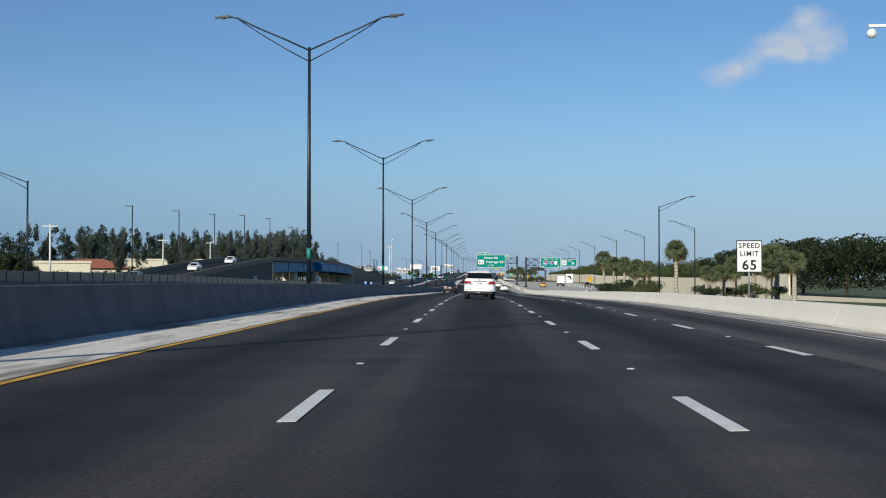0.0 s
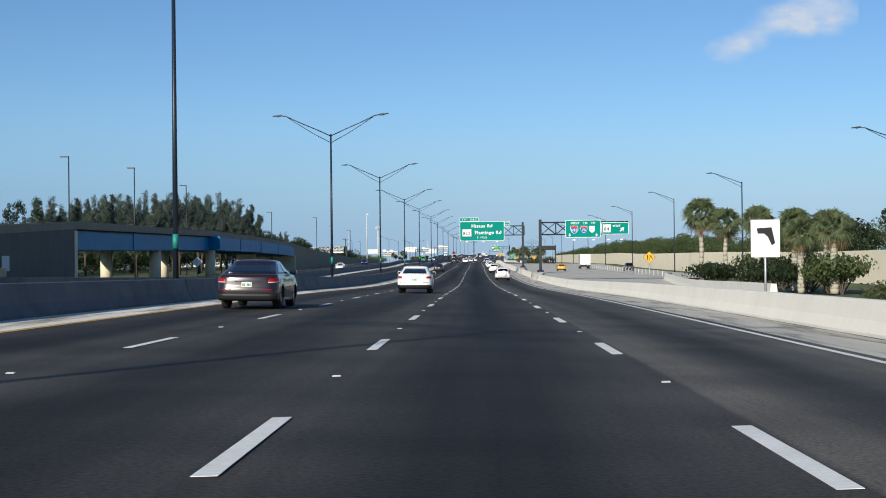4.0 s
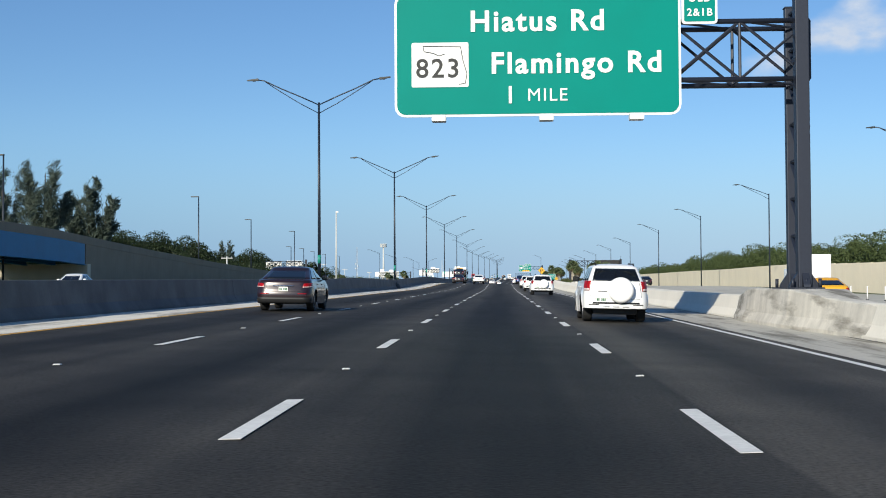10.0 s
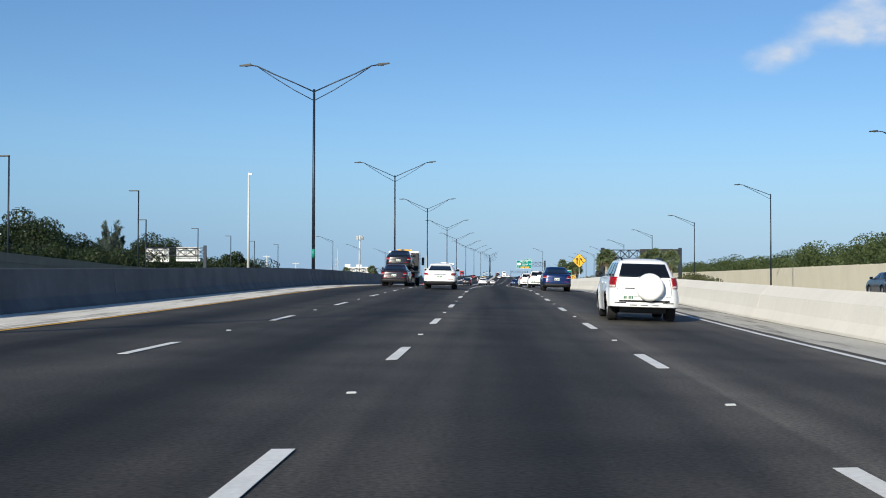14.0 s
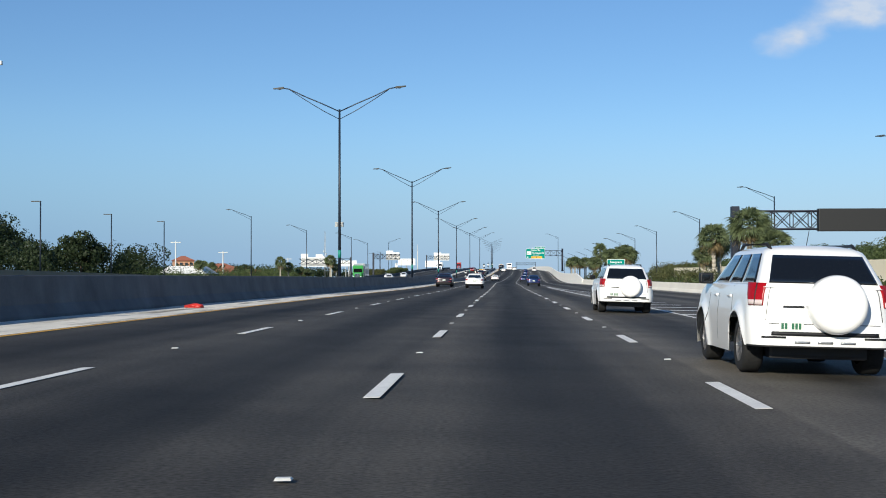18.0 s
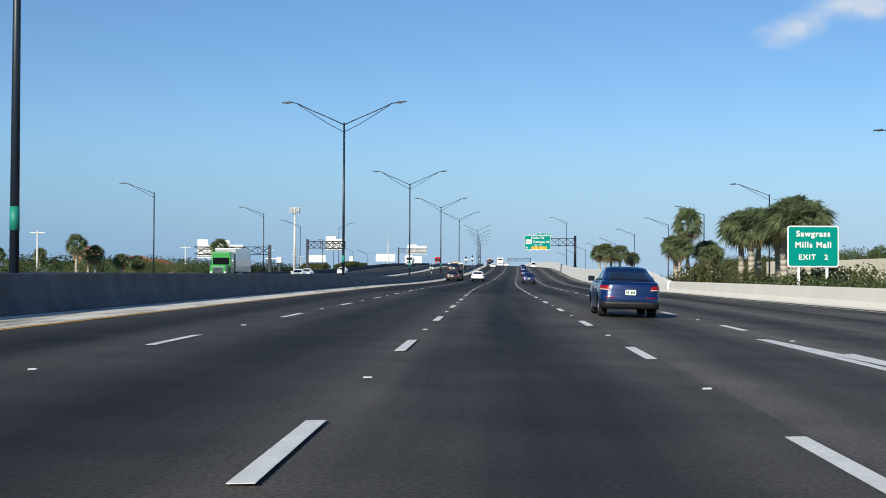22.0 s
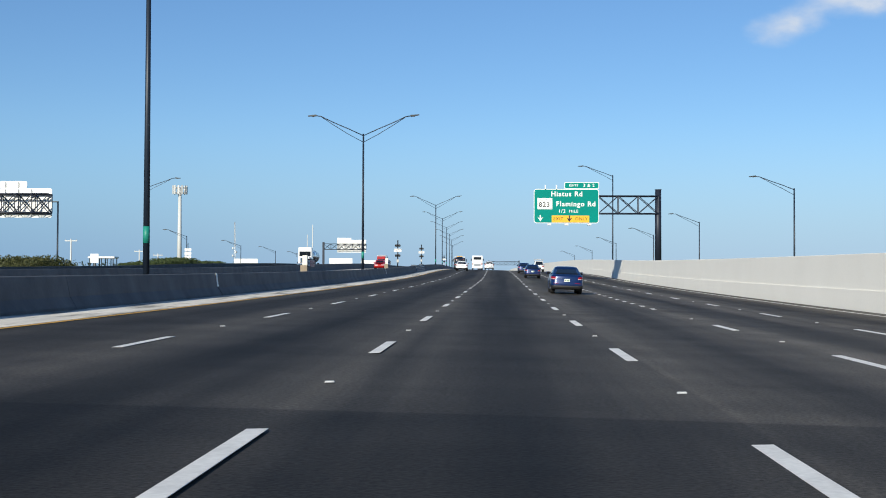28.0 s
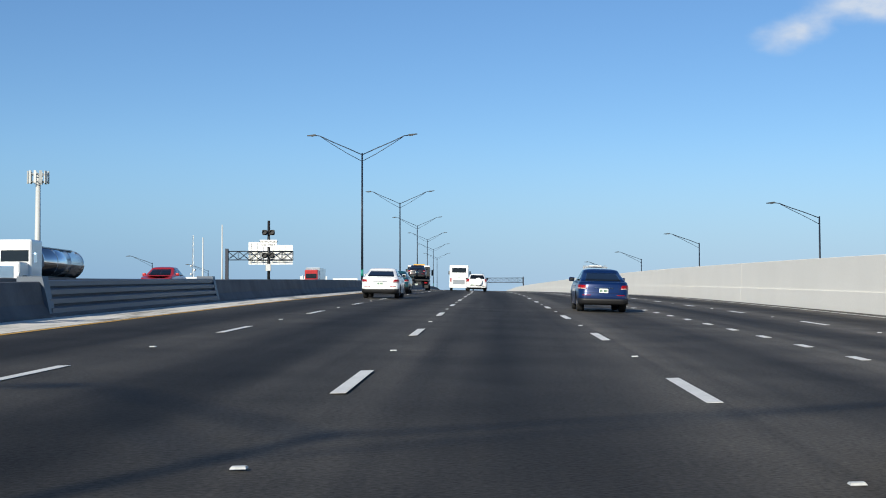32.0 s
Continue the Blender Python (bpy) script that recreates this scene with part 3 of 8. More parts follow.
FLY = [(120, -0.2), (170, 0.9), (207, 1.75), (253, 4.0), (300, 6.0), (338, 6.3), (388, 6.7), (435, 6.65), (490, 6.15), (530, 5.0), (575, 3.95), (615, 3.25), (656, 2.55), (700, 2.15), (750, 1.95), (800, 1.6)]
FX = [(120, -50.0), (386, -49.4), (502, -50.6), (800, -50.0)]
fly = thing("flyover", Matrix(), "motorway flyover with blue steel girders and concrete parapet", "bridge", kind="structure")


def fly_sweep(name, prof, y0, y1, mat, label="", step=10):
    ys = steps(y0, y1, step)
    verts, faces = [], []
    for yy in ys:
        fx, ft = axis_x(yy) + curve(FX, yy), curve(FLY, yy)
        verts += [(fx + px, yy, (ft + pz) if not ab else pz + ground_z(0, yy)) for px, pz, ab in prof]
    k = len(prof)
    for i in range(len(ys) - 1):
        faces += [(i * k + j, i * k + (j + 1) % k, (i + 1) * k + (j + 1) % k, (i + 1) * k + j) for j in range(k)]
    faces += [tuple(range(k))[::-1], tuple(range((len(ys) - 1) * k, len(ys) * k))]
    return mesh_part(name, verts, faces, mat, fly, label)


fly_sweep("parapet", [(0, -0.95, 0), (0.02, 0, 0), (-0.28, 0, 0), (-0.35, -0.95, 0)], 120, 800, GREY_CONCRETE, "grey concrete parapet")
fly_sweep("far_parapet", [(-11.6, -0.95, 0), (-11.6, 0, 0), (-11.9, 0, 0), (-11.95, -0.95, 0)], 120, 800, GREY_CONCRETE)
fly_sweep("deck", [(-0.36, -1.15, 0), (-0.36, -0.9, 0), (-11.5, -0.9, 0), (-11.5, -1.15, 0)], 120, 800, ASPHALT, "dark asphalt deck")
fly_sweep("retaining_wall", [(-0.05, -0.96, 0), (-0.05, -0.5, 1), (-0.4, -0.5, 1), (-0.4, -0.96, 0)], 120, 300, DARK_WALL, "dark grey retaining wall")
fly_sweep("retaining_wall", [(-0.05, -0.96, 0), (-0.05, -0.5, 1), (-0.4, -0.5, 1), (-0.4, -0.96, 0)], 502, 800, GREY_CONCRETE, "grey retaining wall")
for x0 in (-0.6, -4.2, -7.8, -11.2):
    for y0, y1, dx in ((301, 385.6, 0.0), (386, 501, 0.7)):
        fly_sweep("girder", [(x0 + dx, -0.98, 0), (x0 + dx, -3.5, 0), (x0 - 0.35 + dx, -3.5, 0), (x0 - 0.35 + dx, -0.98, 0)], y0, y1, BLUE, "blue painted steel girder")
        fly_sweep("flange", [(x0 + dx + 0.2, -3.5, 0), (x0 + dx + 0.2, -3.58, 0), (x0 - 0.5 + dx, -3.58, 0), (x0 - 0.5 + dx, -3.5, 0)], y0, y1, BLUE)
        if x0 == -0.6:
            for i in range(1, int((y1 - y0) / 28)):
                yy = y0 + 28 * i
                bm = bmesh.new()
                box(bm, 0, 0.12, -0.05, 0.05, -3.48, -1.0)
                part("stiffener", bm, BLUE, fly).matrix_basis = Matrix.Translation((axis_x(yy) + curve(FX, yy) + x0 + dx, yy, curve(FLY, yy)))
for yy, xs in ((346, (-1.6, -9.4)), (386, (-0.9, -9.8)), (467, (-7.4,))):
    for dx in xs:
        bm = bmesh.new()
        h = curve(FLY, yy) - 3.58 - ground_z(0, yy)
        if len(xs) == 2:
            tube(bm, (0, 0, -0.3), (0, 0, h), 0.95, 0.95, 20)
        else:
            vs = [bm.verts.new(p) for p in ((-2.0, -0.8, -0.3), (2.0, -0.8, -0.3), (2.0, 0.8, -0.3), (-2.0, 0.8, -0.3), (-2.5, -0.8, h), (2.3, -0.8, h), (2.3, 0.8, h), (-2.5, 0.8, h))]
            for f in ((3, 2, 1, 0), (4, 5, 6, 7), (0, 1, 5, 4), (1, 2, 6, 5), (2, 3, 7, 6), (3, 0, 4, 7)):
                bm.faces.new([vs[i] for i in f])
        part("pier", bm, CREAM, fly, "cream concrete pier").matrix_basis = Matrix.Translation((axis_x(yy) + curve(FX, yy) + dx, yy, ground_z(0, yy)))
bm = bmesh.new()
box(bm, -3.0, 1.5, -1.0, 1.0, -3.45, -1.0)
bmesh.ops.bevel(bm, geom=bm.edges[:], offset=0.05, segments=1, affect="EDGES")
part("cap_beam", bm, BLUE, fly, "sunlit blue steel cap beam").matrix_basis = Matrix.Translation((axis_x(385) + curve(FX, 385), 384.4, curve(FLY, 385)))
bm = bmesh.new()
box(bm, -11.8, 0.4, 0, 1.2, -0.4, curve(FLY, 502) - 3.4 - ground_z(0, 502))
part("abutment", bm, CREAM, fly).matrix_basis = Matrix.Translation((axis_x(502) + curve(FX, 502), 501.2, ground_z(0, 502)))
bm = bmesh.new()
box(bm, -11.8, 0.0, -1.2, 0, -0.4, curve(FLY, 300) - 1.2 - ground_z(0, 300))
part("abutment", bm, CREAM, fly).matrix_basis = Matrix.Translation((axis_x(300) + curve(FX, 300), 300.0, ground_z(0, 300)))

# ---- lamp posts ----
HEAD_GREY = material("lamp_head_paint", (0.03, 0.035, 0.035), 0.5)


def lamp_head(parent, tip, side, name="lamp_head"):
    bm = bmesh.new()
    box(bm, -0.12, 0.72, -0.16, 0.16, -0.09, 0.09)
    for q in bm.verts:
        if q.co.x > 0.5:
            q.co.y *= 0.55
            q.co.z = q.co.z * 0.5 + 0.02
        if q.co.x < 0:
            q.co.y *= 0.6
    bmesh.ops.bevel(bm, geom=bm.edges[:], offset=0.03, segments=2, affect="EDGES")
    head = part(name, bm, HEAD_GREY, parent)
    head.matrix_basis = Matrix.Translation(tip) @ pose(0, 0, 0, 0, -6 * side, 0 if side > 0 else 180)
    bm = bmesh.new()
    tube(bm, (0.2, 0, -0.10), (0.2, 0, -0.075), 0.11, 0.13, 10)
    part("lens", bm, DARK_GLASS, head, "glass lamp lens")


def lamp_post(m, height, arms, label, category, group, reach=4.45, band=True, rise=1.35):
    ob = thing("lamp_post", m, label, category, group)
    bm = bmesh.new()
    tube(bm, (0, 0, 0), (0, 0, height), 0.122, 0.078, 14)
    part("pole", bm, POLE_PAINT, ob)
    bm = bmesh.new()
    box(bm, -0.25, 0.25, -0.25, 0.25, 0, 0.06)
    for sx in (-0.18, 0.18):
        for sy in (-0.18, 0.18):
            tube(bm, (sx, sy, 0.05), (sx, sy, 0.12), 0.025, 0.025, 6)
    part("base_plate", bm, POLE_PAINT, ob)
    if band:
        bm = bmesh.new()
        tube(bm, (0, 0, 1.5), (0, 0, 2.1), 0.124, 0.121, 14)
        part("band", bm, TEAL, ob, "teal painted band")
    for s in arms:
        pts = [(0.05, -0.15), (0.3 * reach, 0.26 * rise), (0.62 * reach, 0.62 * rise), (0.88 * reach, 0.95 * rise), (reach, rise)]
        low = [(0.05, -0.75), (0.3 * reach, -0.04 * rise), (0.62 * reach, 0.48 * rise), (0.86 * reach, 0.9 * rise)]
        for name, line, r in (("arm", pts, 0.045), ("brace", low, 0.03)):
            part(name, pipe([(s * p[0], 0, height + p[1]) for p in line], r), POLE_PAINT, ob)
        lamp_head(ob, (s * reach, 0, height + rise), s)
    return ob


def pedestal(h):
    bm = bmesh.new()
    box(bm, -0.5, 0.62, -0.7, 0.7, -0.3, h)
    for q in bm.verts:
        if q.co.z > 0:
            q.co.x *= 0.72
    bmesh.ops.bevel(bm, geom=bm.edges[:], offset=0.03, segments=1, affect="EDGES")
    return bm


# (distance along, offset from the axis, height of the pole's top above the pavement)
MEDIAN_POSTS = [(10.0, -12.9, 13.6), (70.7, -12.88, 13.65), (132.2, -13.0, 13.8), (192.2, -12.9, 13.6), (253.6, -12.93, 13.5), (314.1, -12.87, 13.72), (375.0, -12.77, 13.28), (435.9, -12.79, 13.7), (495.0, -12.2, 13.6), (569.5, -12.7, 13.35), (645.9, -13.15, 13.72), (721.2, -13.22, 14.0), (791.9, -12.49, 13.5), (867.1, -12.77, 13.37), (940.3, -12.76, 13.4), (1014.2, -12.74, 13.45), (1088.3, -12.75, 13.3), (1229.5, -12.1, 12.8), (1303.0, -12.3, 13.0), (1377.0, -12.5, 13.2), (1451.0, -12.5, 13.2), (1525.0, -12.5, 13.2), (1599.0, -12.5, 13.2)]
source = None
for y, px, top in MEDIAN_POSTS:
    m = Matrix.Translation(at(px, y, top - 13.0))
    if source is None:
        source = lamp_post(m, 13.0, (-1, 1), "tall dark green double-arm lamp post standing on the median barrier", "lamp post", "median lamp posts", rise=1.68)
    else:
        copy_thing(source, m)
    ped = part("lamp_pedestal", pedestal(top - 13.0), SHADED_CONCRETE)
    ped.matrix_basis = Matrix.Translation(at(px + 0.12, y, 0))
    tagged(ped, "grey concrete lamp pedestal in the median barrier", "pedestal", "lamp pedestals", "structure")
    jy = y - 6.7 if y < 900 else y + 3.2
    joint = sweep("barrier_joint", lambda yy: [(x + 0.006, z) for x, z in barrier_profile(curve(LEFT_FACE, yy), barrier_height(yy), -1)][:4] + [(curve(LEFT_FACE, yy) - 0.3, barrier_height(yy) - 0.02), (curve(LEFT_FACE, yy) - 0.3, -0.02)], jy, jy + 0.12, GRIME, step=1)
    if y > 900:
        strip = part("joint_marker", bevelled(-0.02, 0.0, -0.12, 0.12, barrier_height(y) - 0.5, barrier_height(y) + 0.02, 0.008, 1), WHITE)
        strip.matrix_basis = Matrix.Translation(at(curve(LEFT_FACE, jy) - 0.10, jy + 0.06, 0)) @ pose(0, 0, 0, 0, -8, 0)
        tagged(strip, "white marker strip fixed to the median barrier", "marker", "barrier markers")
    tagged(joint, "dark open joint in the median barrier", "joint", "barrier joints", "structure")

single = None
for x, y, base, top in ((39.8, 257.2, -2.0, 12.3), (39.6, 330, -2.6, 13.0), (40.6, 400.9, -2.4, 13.9), (39.9, 463.7, -2.0, 13.7), (40.4, 534, -1.5, 13.9), (41.3, 602.9, -1.0, 14.3), (41.2, 669, -0.9, 14.45), (41.4, 739.4, -0.9, 13.8), (41.5, 806.3, -0.9, 13.9), (41.2, 870.5, -0.9, 13.5), (40.8, 932, -0.8, 13.25), (42.0, 989.2, -0.7, 13.4), (42.4, 1035.5, -0.7, 13.3), (45.0, 1117.6, -0.6, 13.9), (29.5, 1162, -0.5, 19.0), (46.7, 1186.4, -0.5, 13.3), (46.4, 1236, 0.0, 13.0), (46.4, 1300, 0.0, 13.3), (46.6, 1362, 0.0, 13.0), (46.8, 1424, 0.0, 12.8)):
    h = top - 1.35 - base
    m = Matrix.Translation((x, y, base))
    if single is None or abs(h - tall) > 0.25:
        single = lamp_post(m, h, (-1,), "dark single-arm lamp post beside the ramp", "lamp post", "ramp lamp posts", band=False)
        tall = h
    else:
        copy_thing(single, m)
lamp_post(Matrix.Translation((22.9, 187.5, -1.6)), 13.0, (1,), "dark single-arm lamp post beside palms", "lamp post", "ramp lamp posts", band=False)
single = None
for x, y, base, top in ((-46.4, 883.2, -0.8, 14.9), (-44.7, 951.2, -0.8, 14.5), (-41.9, 1032.4, -0.6, 15.2), (-42.1, 1089.8, -0.5, 14.9), (-40.4, 1165, -0.5, 17.3), (-51, 1246, -0.5, 12.8), (-49.7, 1307.6, 0.0, 12.55), (-48.6, 1364.1, 0.0, 12.35), (-45.3, 1404.7, 0.0, 12.05), (-45, 121, -0.8, 11.6)):
    h = top - 1.35 - base
    m = Matrix.Translation((x, y, base)) @ (pose(0, 0, 0, 0, 0, 180) if y == 1165 else Matrix())
    if single is None or abs(h - tall) > 0.25:
        single = lamp_post(m, h, (-1,), "dark single-arm lamp post beyond the opposite carriageway", "lamp post", "far lamp posts", band=False)
        tall = h
    else:
        copy_thing(single, m)


def box_lamp(m, h):
    ob = thing("box_lamp_post", m, "slim dark post with a flat box lamp, beside the flyover", "lamp post", "flyover lamp posts")
    bm = bmesh.new()
    tube(bm, (0, 0, 0), (0, 0, h), 0.12, 0.09, 10)
    part("pole", bm, POLE_PAINT, ob)
    part("lamp_head", bevelled(-1.35, 0.05, -0.2, 0.2, h - 0.12, h + 0.06, 0.03), HEAD_GREY, ob)
    return ob


single = None
for x, y, top in ((-59.7, 412.8, 17.4), (-60, 453, 17.6), (-61.2, 376, 18.4), (-62.5, 341, 17.7), (-52.4, 483.3, 14.2), (-50.8, 570.7, 15.3), (-51, 621.4, 13.9), (-48.3, 664.6, 13.2), (-52, 683, 10.0), (-58, 747, 11.4), (-63, 807, 12.1), (-64, 846, 12.1), (-62, 875, 12.1), (-63.9, 308, 16.4), (-64.1, 271, 15.0), (-64.3, 234, 14.0), (-40, 1120, 10.8)):
    m = Matrix.Translation((x, y, -1.5 if not 300 < y < 500 else -1.8))
    if single is None:
        single = box_lamp(m, 18.9)
        tall = 18.9
    else:
        s = (top + 1.6) / tall
        copy_thing(single, m @ Matrix.Diagonal((1, 1, s, 1)))

# dark glare screen on the barrier between the carriageways
SCREEN = material("dark_screen", (0.02, 0.024, 0.032), 0.3, spec=0.6, fine=0.1, each=0.3)
SCREEN_POST = material("screen_post", (0.055, 0.06, 0.075), 0.5, metal=0.4)
screen = thing("glare_screen", Matrix(), "dark glare screen panels with pale posts on the barrier", "screen", kind="structure")
bm = bmesh.new()
box(bm, -0.012, 0.012, 0.06, 2.14, 0.02, 0.50)
panel_mesh = part("screen_panel", bm, SCREEN, screen)
bm = bmesh.new()
box(bm, -0.03, 0.03, -0.045, 0.045, 0.0, 0.54)
post_mesh = part("screen_post", bm, SCREEN_POST, screen)
for i in range(78):
    y = 33.6 + 2.2 * i
    m = Matrix.Translation(at(-24.72, y, 0.93))
    if i == 0:
        panel_mesh.matrix_basis, post_mesh.matrix_basis = m, m
    else:
        put("screen_panel", panel_mesh.data, m, screen), put("screen_post", post_mesh.data, m, screen)
# small blue call boxes close behind the median barrier
BLUE_BOX = material("blue_box_paint", (0.02, 0.12, 0.5), 0.5)
for y in (107.0, 112.9):
    ob = thing("call_box", Matrix.Translation(at(-12.75, y, 0.0)), "small blue call box with a white top on a post", "call box", "call boxes")
    bm = bmesh.new()
    tube(bm, (0, 0, 0), (0, 0, 0.8), 0.04, 0.04, 8)
    part("post", bm, WHITE, ob)
    part("box", bevelled(-0.11, 0.11, -0.09, 0.09, 0.8, 1.02, 0.02), BLUE_BOX, ob)
    part("cap", bevelled(-0.09, 0.09, -0.08, 0.08, 1.02, 1.09, 0.02), WHITE, ob, "white cap")
plate = part("wall_plate", bevelled(0.0, 0.12, -0.75, 0.75, -0.1, 1.5, 0.03, 1), WHITE)
plate.matrix_basis = Matrix.Translation((axis_x(274) + curve(FX, 274) - 0.04, 274, 0.1)) @ pose(0, 0, 0, 0, 0, -40)
tagged(plate, "white metal plate fixed to the flyover retaining wall", "plate")

# ---- signs ----
GREEN = material("sign_green", (0.0, 0.215, 0.172), 0.6, spec=0.2, fine=0.04, broad=0.08, broad_scale=0.8)
SIGN_WHITE = material("sign_white", (0.78, 0.78, 0.76), 0.5)
SIGN_YELLOW = material("sign_yellow", (0.8, 0.43, 0.012), 0.5, broad=0.06)
SIGN_BLACK = material("sign_black", (0.012, 0.012, 0.012), 0.55)
SIGN_BLUE = material("shield_blue", (0.01, 0.07, 0.35), 0.5)
SIGN_RED = material("shield_red", (0.5, 0.02, 0.02), 0.5)
ALU = material("sign_back_aluminium", (0.8, 0.8, 0.77), 0.55, metal=0.0, broad=0.1, broad_scale=0.7)


def letters(body, size, mat, parent, x, z, y=-0.03, align="CENTER", weight=0.012, name="letter"):
    """Raised lettering that faces -y, middled on (x, z), each letter a mesh."""
    c = bpy.data.curves.new("lettering", "FONT")
    c.body, c.size, c.align_x, c.align_y = body, size, align, "CENTER"
    c.offset, c.extrude, c.resolution_u = weight * size, 0.004, 3
    c.space_character = 1.16
    tmp = new("lettering_curve", c)
    me = bpy.data.meshes.new_from_object(tmp.evaluated_get(bpy.context.evaluated_depsgraph_get()))
    bpy.data.objects.remove(tmp)
    bpy.data.curves.remove(c)
    faces = [tuple(p.vertices) for p in me.polygons]
    co = [v.co.copy() for v in me.vertices]
    bpy.data.meshes.remove(me)
    spans = sorted((min(co[k].x for k in f), max(co[k].x for k in f), i) for i, f in enumerate(faces))
    glyphs, reach = [], -1e9
    for x0, x1, i in spans:
        if x0 > reach + 0.002 * size:
            glyphs.append([])
        glyphs[-1].append(i)
        reach = max(reach, x1)
    for g in glyphs:
        used = sorted({k for i in g for k in faces[i]})
        where = {k: n for n, k in enumerate(used)}
        ob = mesh_part(name, [co[k] for k in used], [[where[k] for k in faces[i]] for i in g], mat, parent)
        ob.matrix_basis = pose(x, y, z, 90, 0, 0)


def rounded_plate(x0, x1, z0, z1, r, y0, y1):
    bm = bmesh.new()
    pts = []
    for cx, cz, a0 in ((x1 - r, z1 - r, 0), (x0 + r, z1 - r, 90), (x0 + r, z0 + r, 180), (x1 - r, z0 + r, 270)):
        for k in range(5):
            a = radians(a0 + 22.5 * k)
            pts.append((cx + r * math.cos(a), cz + r * math.sin(a)))
    fr = [bm.verts.new((px, y0, pz)) for px, pz in pts]
    bk = [bm.verts.new((px, y1, pz)) for px, pz in pts]
    bm.faces.new(fr)
    bm.faces.new(bk[::-1])
    n = len(pts)
    for i in range(n):
        bm.faces.new((fr[i], bk[i], bk[(i + 1) % n], fr[(i + 1) % n]))
    bmesh.ops.recalc_face_normals(bm, faces=bm.faces[:])
    return bm


def polygon_plate(pts, y0, y1):
    bm = bmesh.new()
    fr = [bm.verts.new((px, y0, pz)) for px, pz in pts]
    bk = [bm.verts.new((px, y1, pz)) for px, pz in pts]
    bm.faces.new(fr), bm.faces.new(bk[::-1])
    for i in range(len(pts)):
        bm.faces.new((fr[i], bk[i], bk[(i + 1) % len(pts)], fr[(i + 1) % len(pts)]))
    bmesh.ops.recalc_face_normals(bm, faces=bm.faces[:])
    return bm


def panel(parent, x0, x1, z0, z1, name="sign_panel", r=0.22, face=GREEN, y=0.0):
    back = part(name, rounded_plate(x0, x1, z0, z1, r, y, y + 0.05), SIGN_WHITE, parent, "green guide panel with a white border" if face is GREEN else "")
    part("panel_face", rounded_plate(x0 + 0.07, x1 - 0.07, z0 + 0.07, z1 - 0.07, max(0.03, r - 0.05), y - 0.012, y - 0.002), face, back)
    return back


def down_arrow(parent, x, z, s, mat, turn=0.0, y=-0.03):
    pts = [(-0.09, 0.5), (0.09, 0.5), (0.09, 0.05), (0.42, 0.22), (0, -0.42), (-0.42, 0.22), (-0.09, 0.05)]
    if turn:
        c, q = math.cos(turn), math.sin(turn)
        pts = [(a * c - b * q, a * q + b * c) for a, b in pts]
    part("arrow", polygon_plate([(x + a * s, z + b * s) for a, b in pts], y - 0.008, y), mat, parent)


def truss(ob, x0, x1, z0, z1, depth=0.9, bays=4, post_side=0):
    """A steel truss along x, four chords with cross bracing."""
    for yy in (0.25, 0.25 + depth):
        for z in (z0, z1):
            bm = bmesh.new()
            tube(bm, (x0, yy, z), (x1, yy, z), 0.075, 0.075, 8)
            part("chord", bm, STEEL, ob)
    w = (x1 - x0) / bays

    def rod(name, p, q, r):
        bm = bmesh.new()
        tube(bm, p, q, r, r, 6)
        part(name, bm, STEEL, ob)
    for i in range(bays):
        a, b = x0 + i * w, x0 + (i + 1) * w
        for yy in (0.25, 0.25 + depth):
            rod("diagonal", (a, yy, z0), (b, yy, z1), 0.045), rod("diagonal", (a, yy, z1), (b, yy, z0), 0.045), rod("strut", (b, yy, z0), (b, yy, z1), 0.045)
        for z in (z0, z1):
            rod("diagonal", (a, 0.25, z), (b, 0.25 + depth, z), 0.035), rod("strut", (b, 0.25, z), (b, 0.25 + depth, z), 0.035)


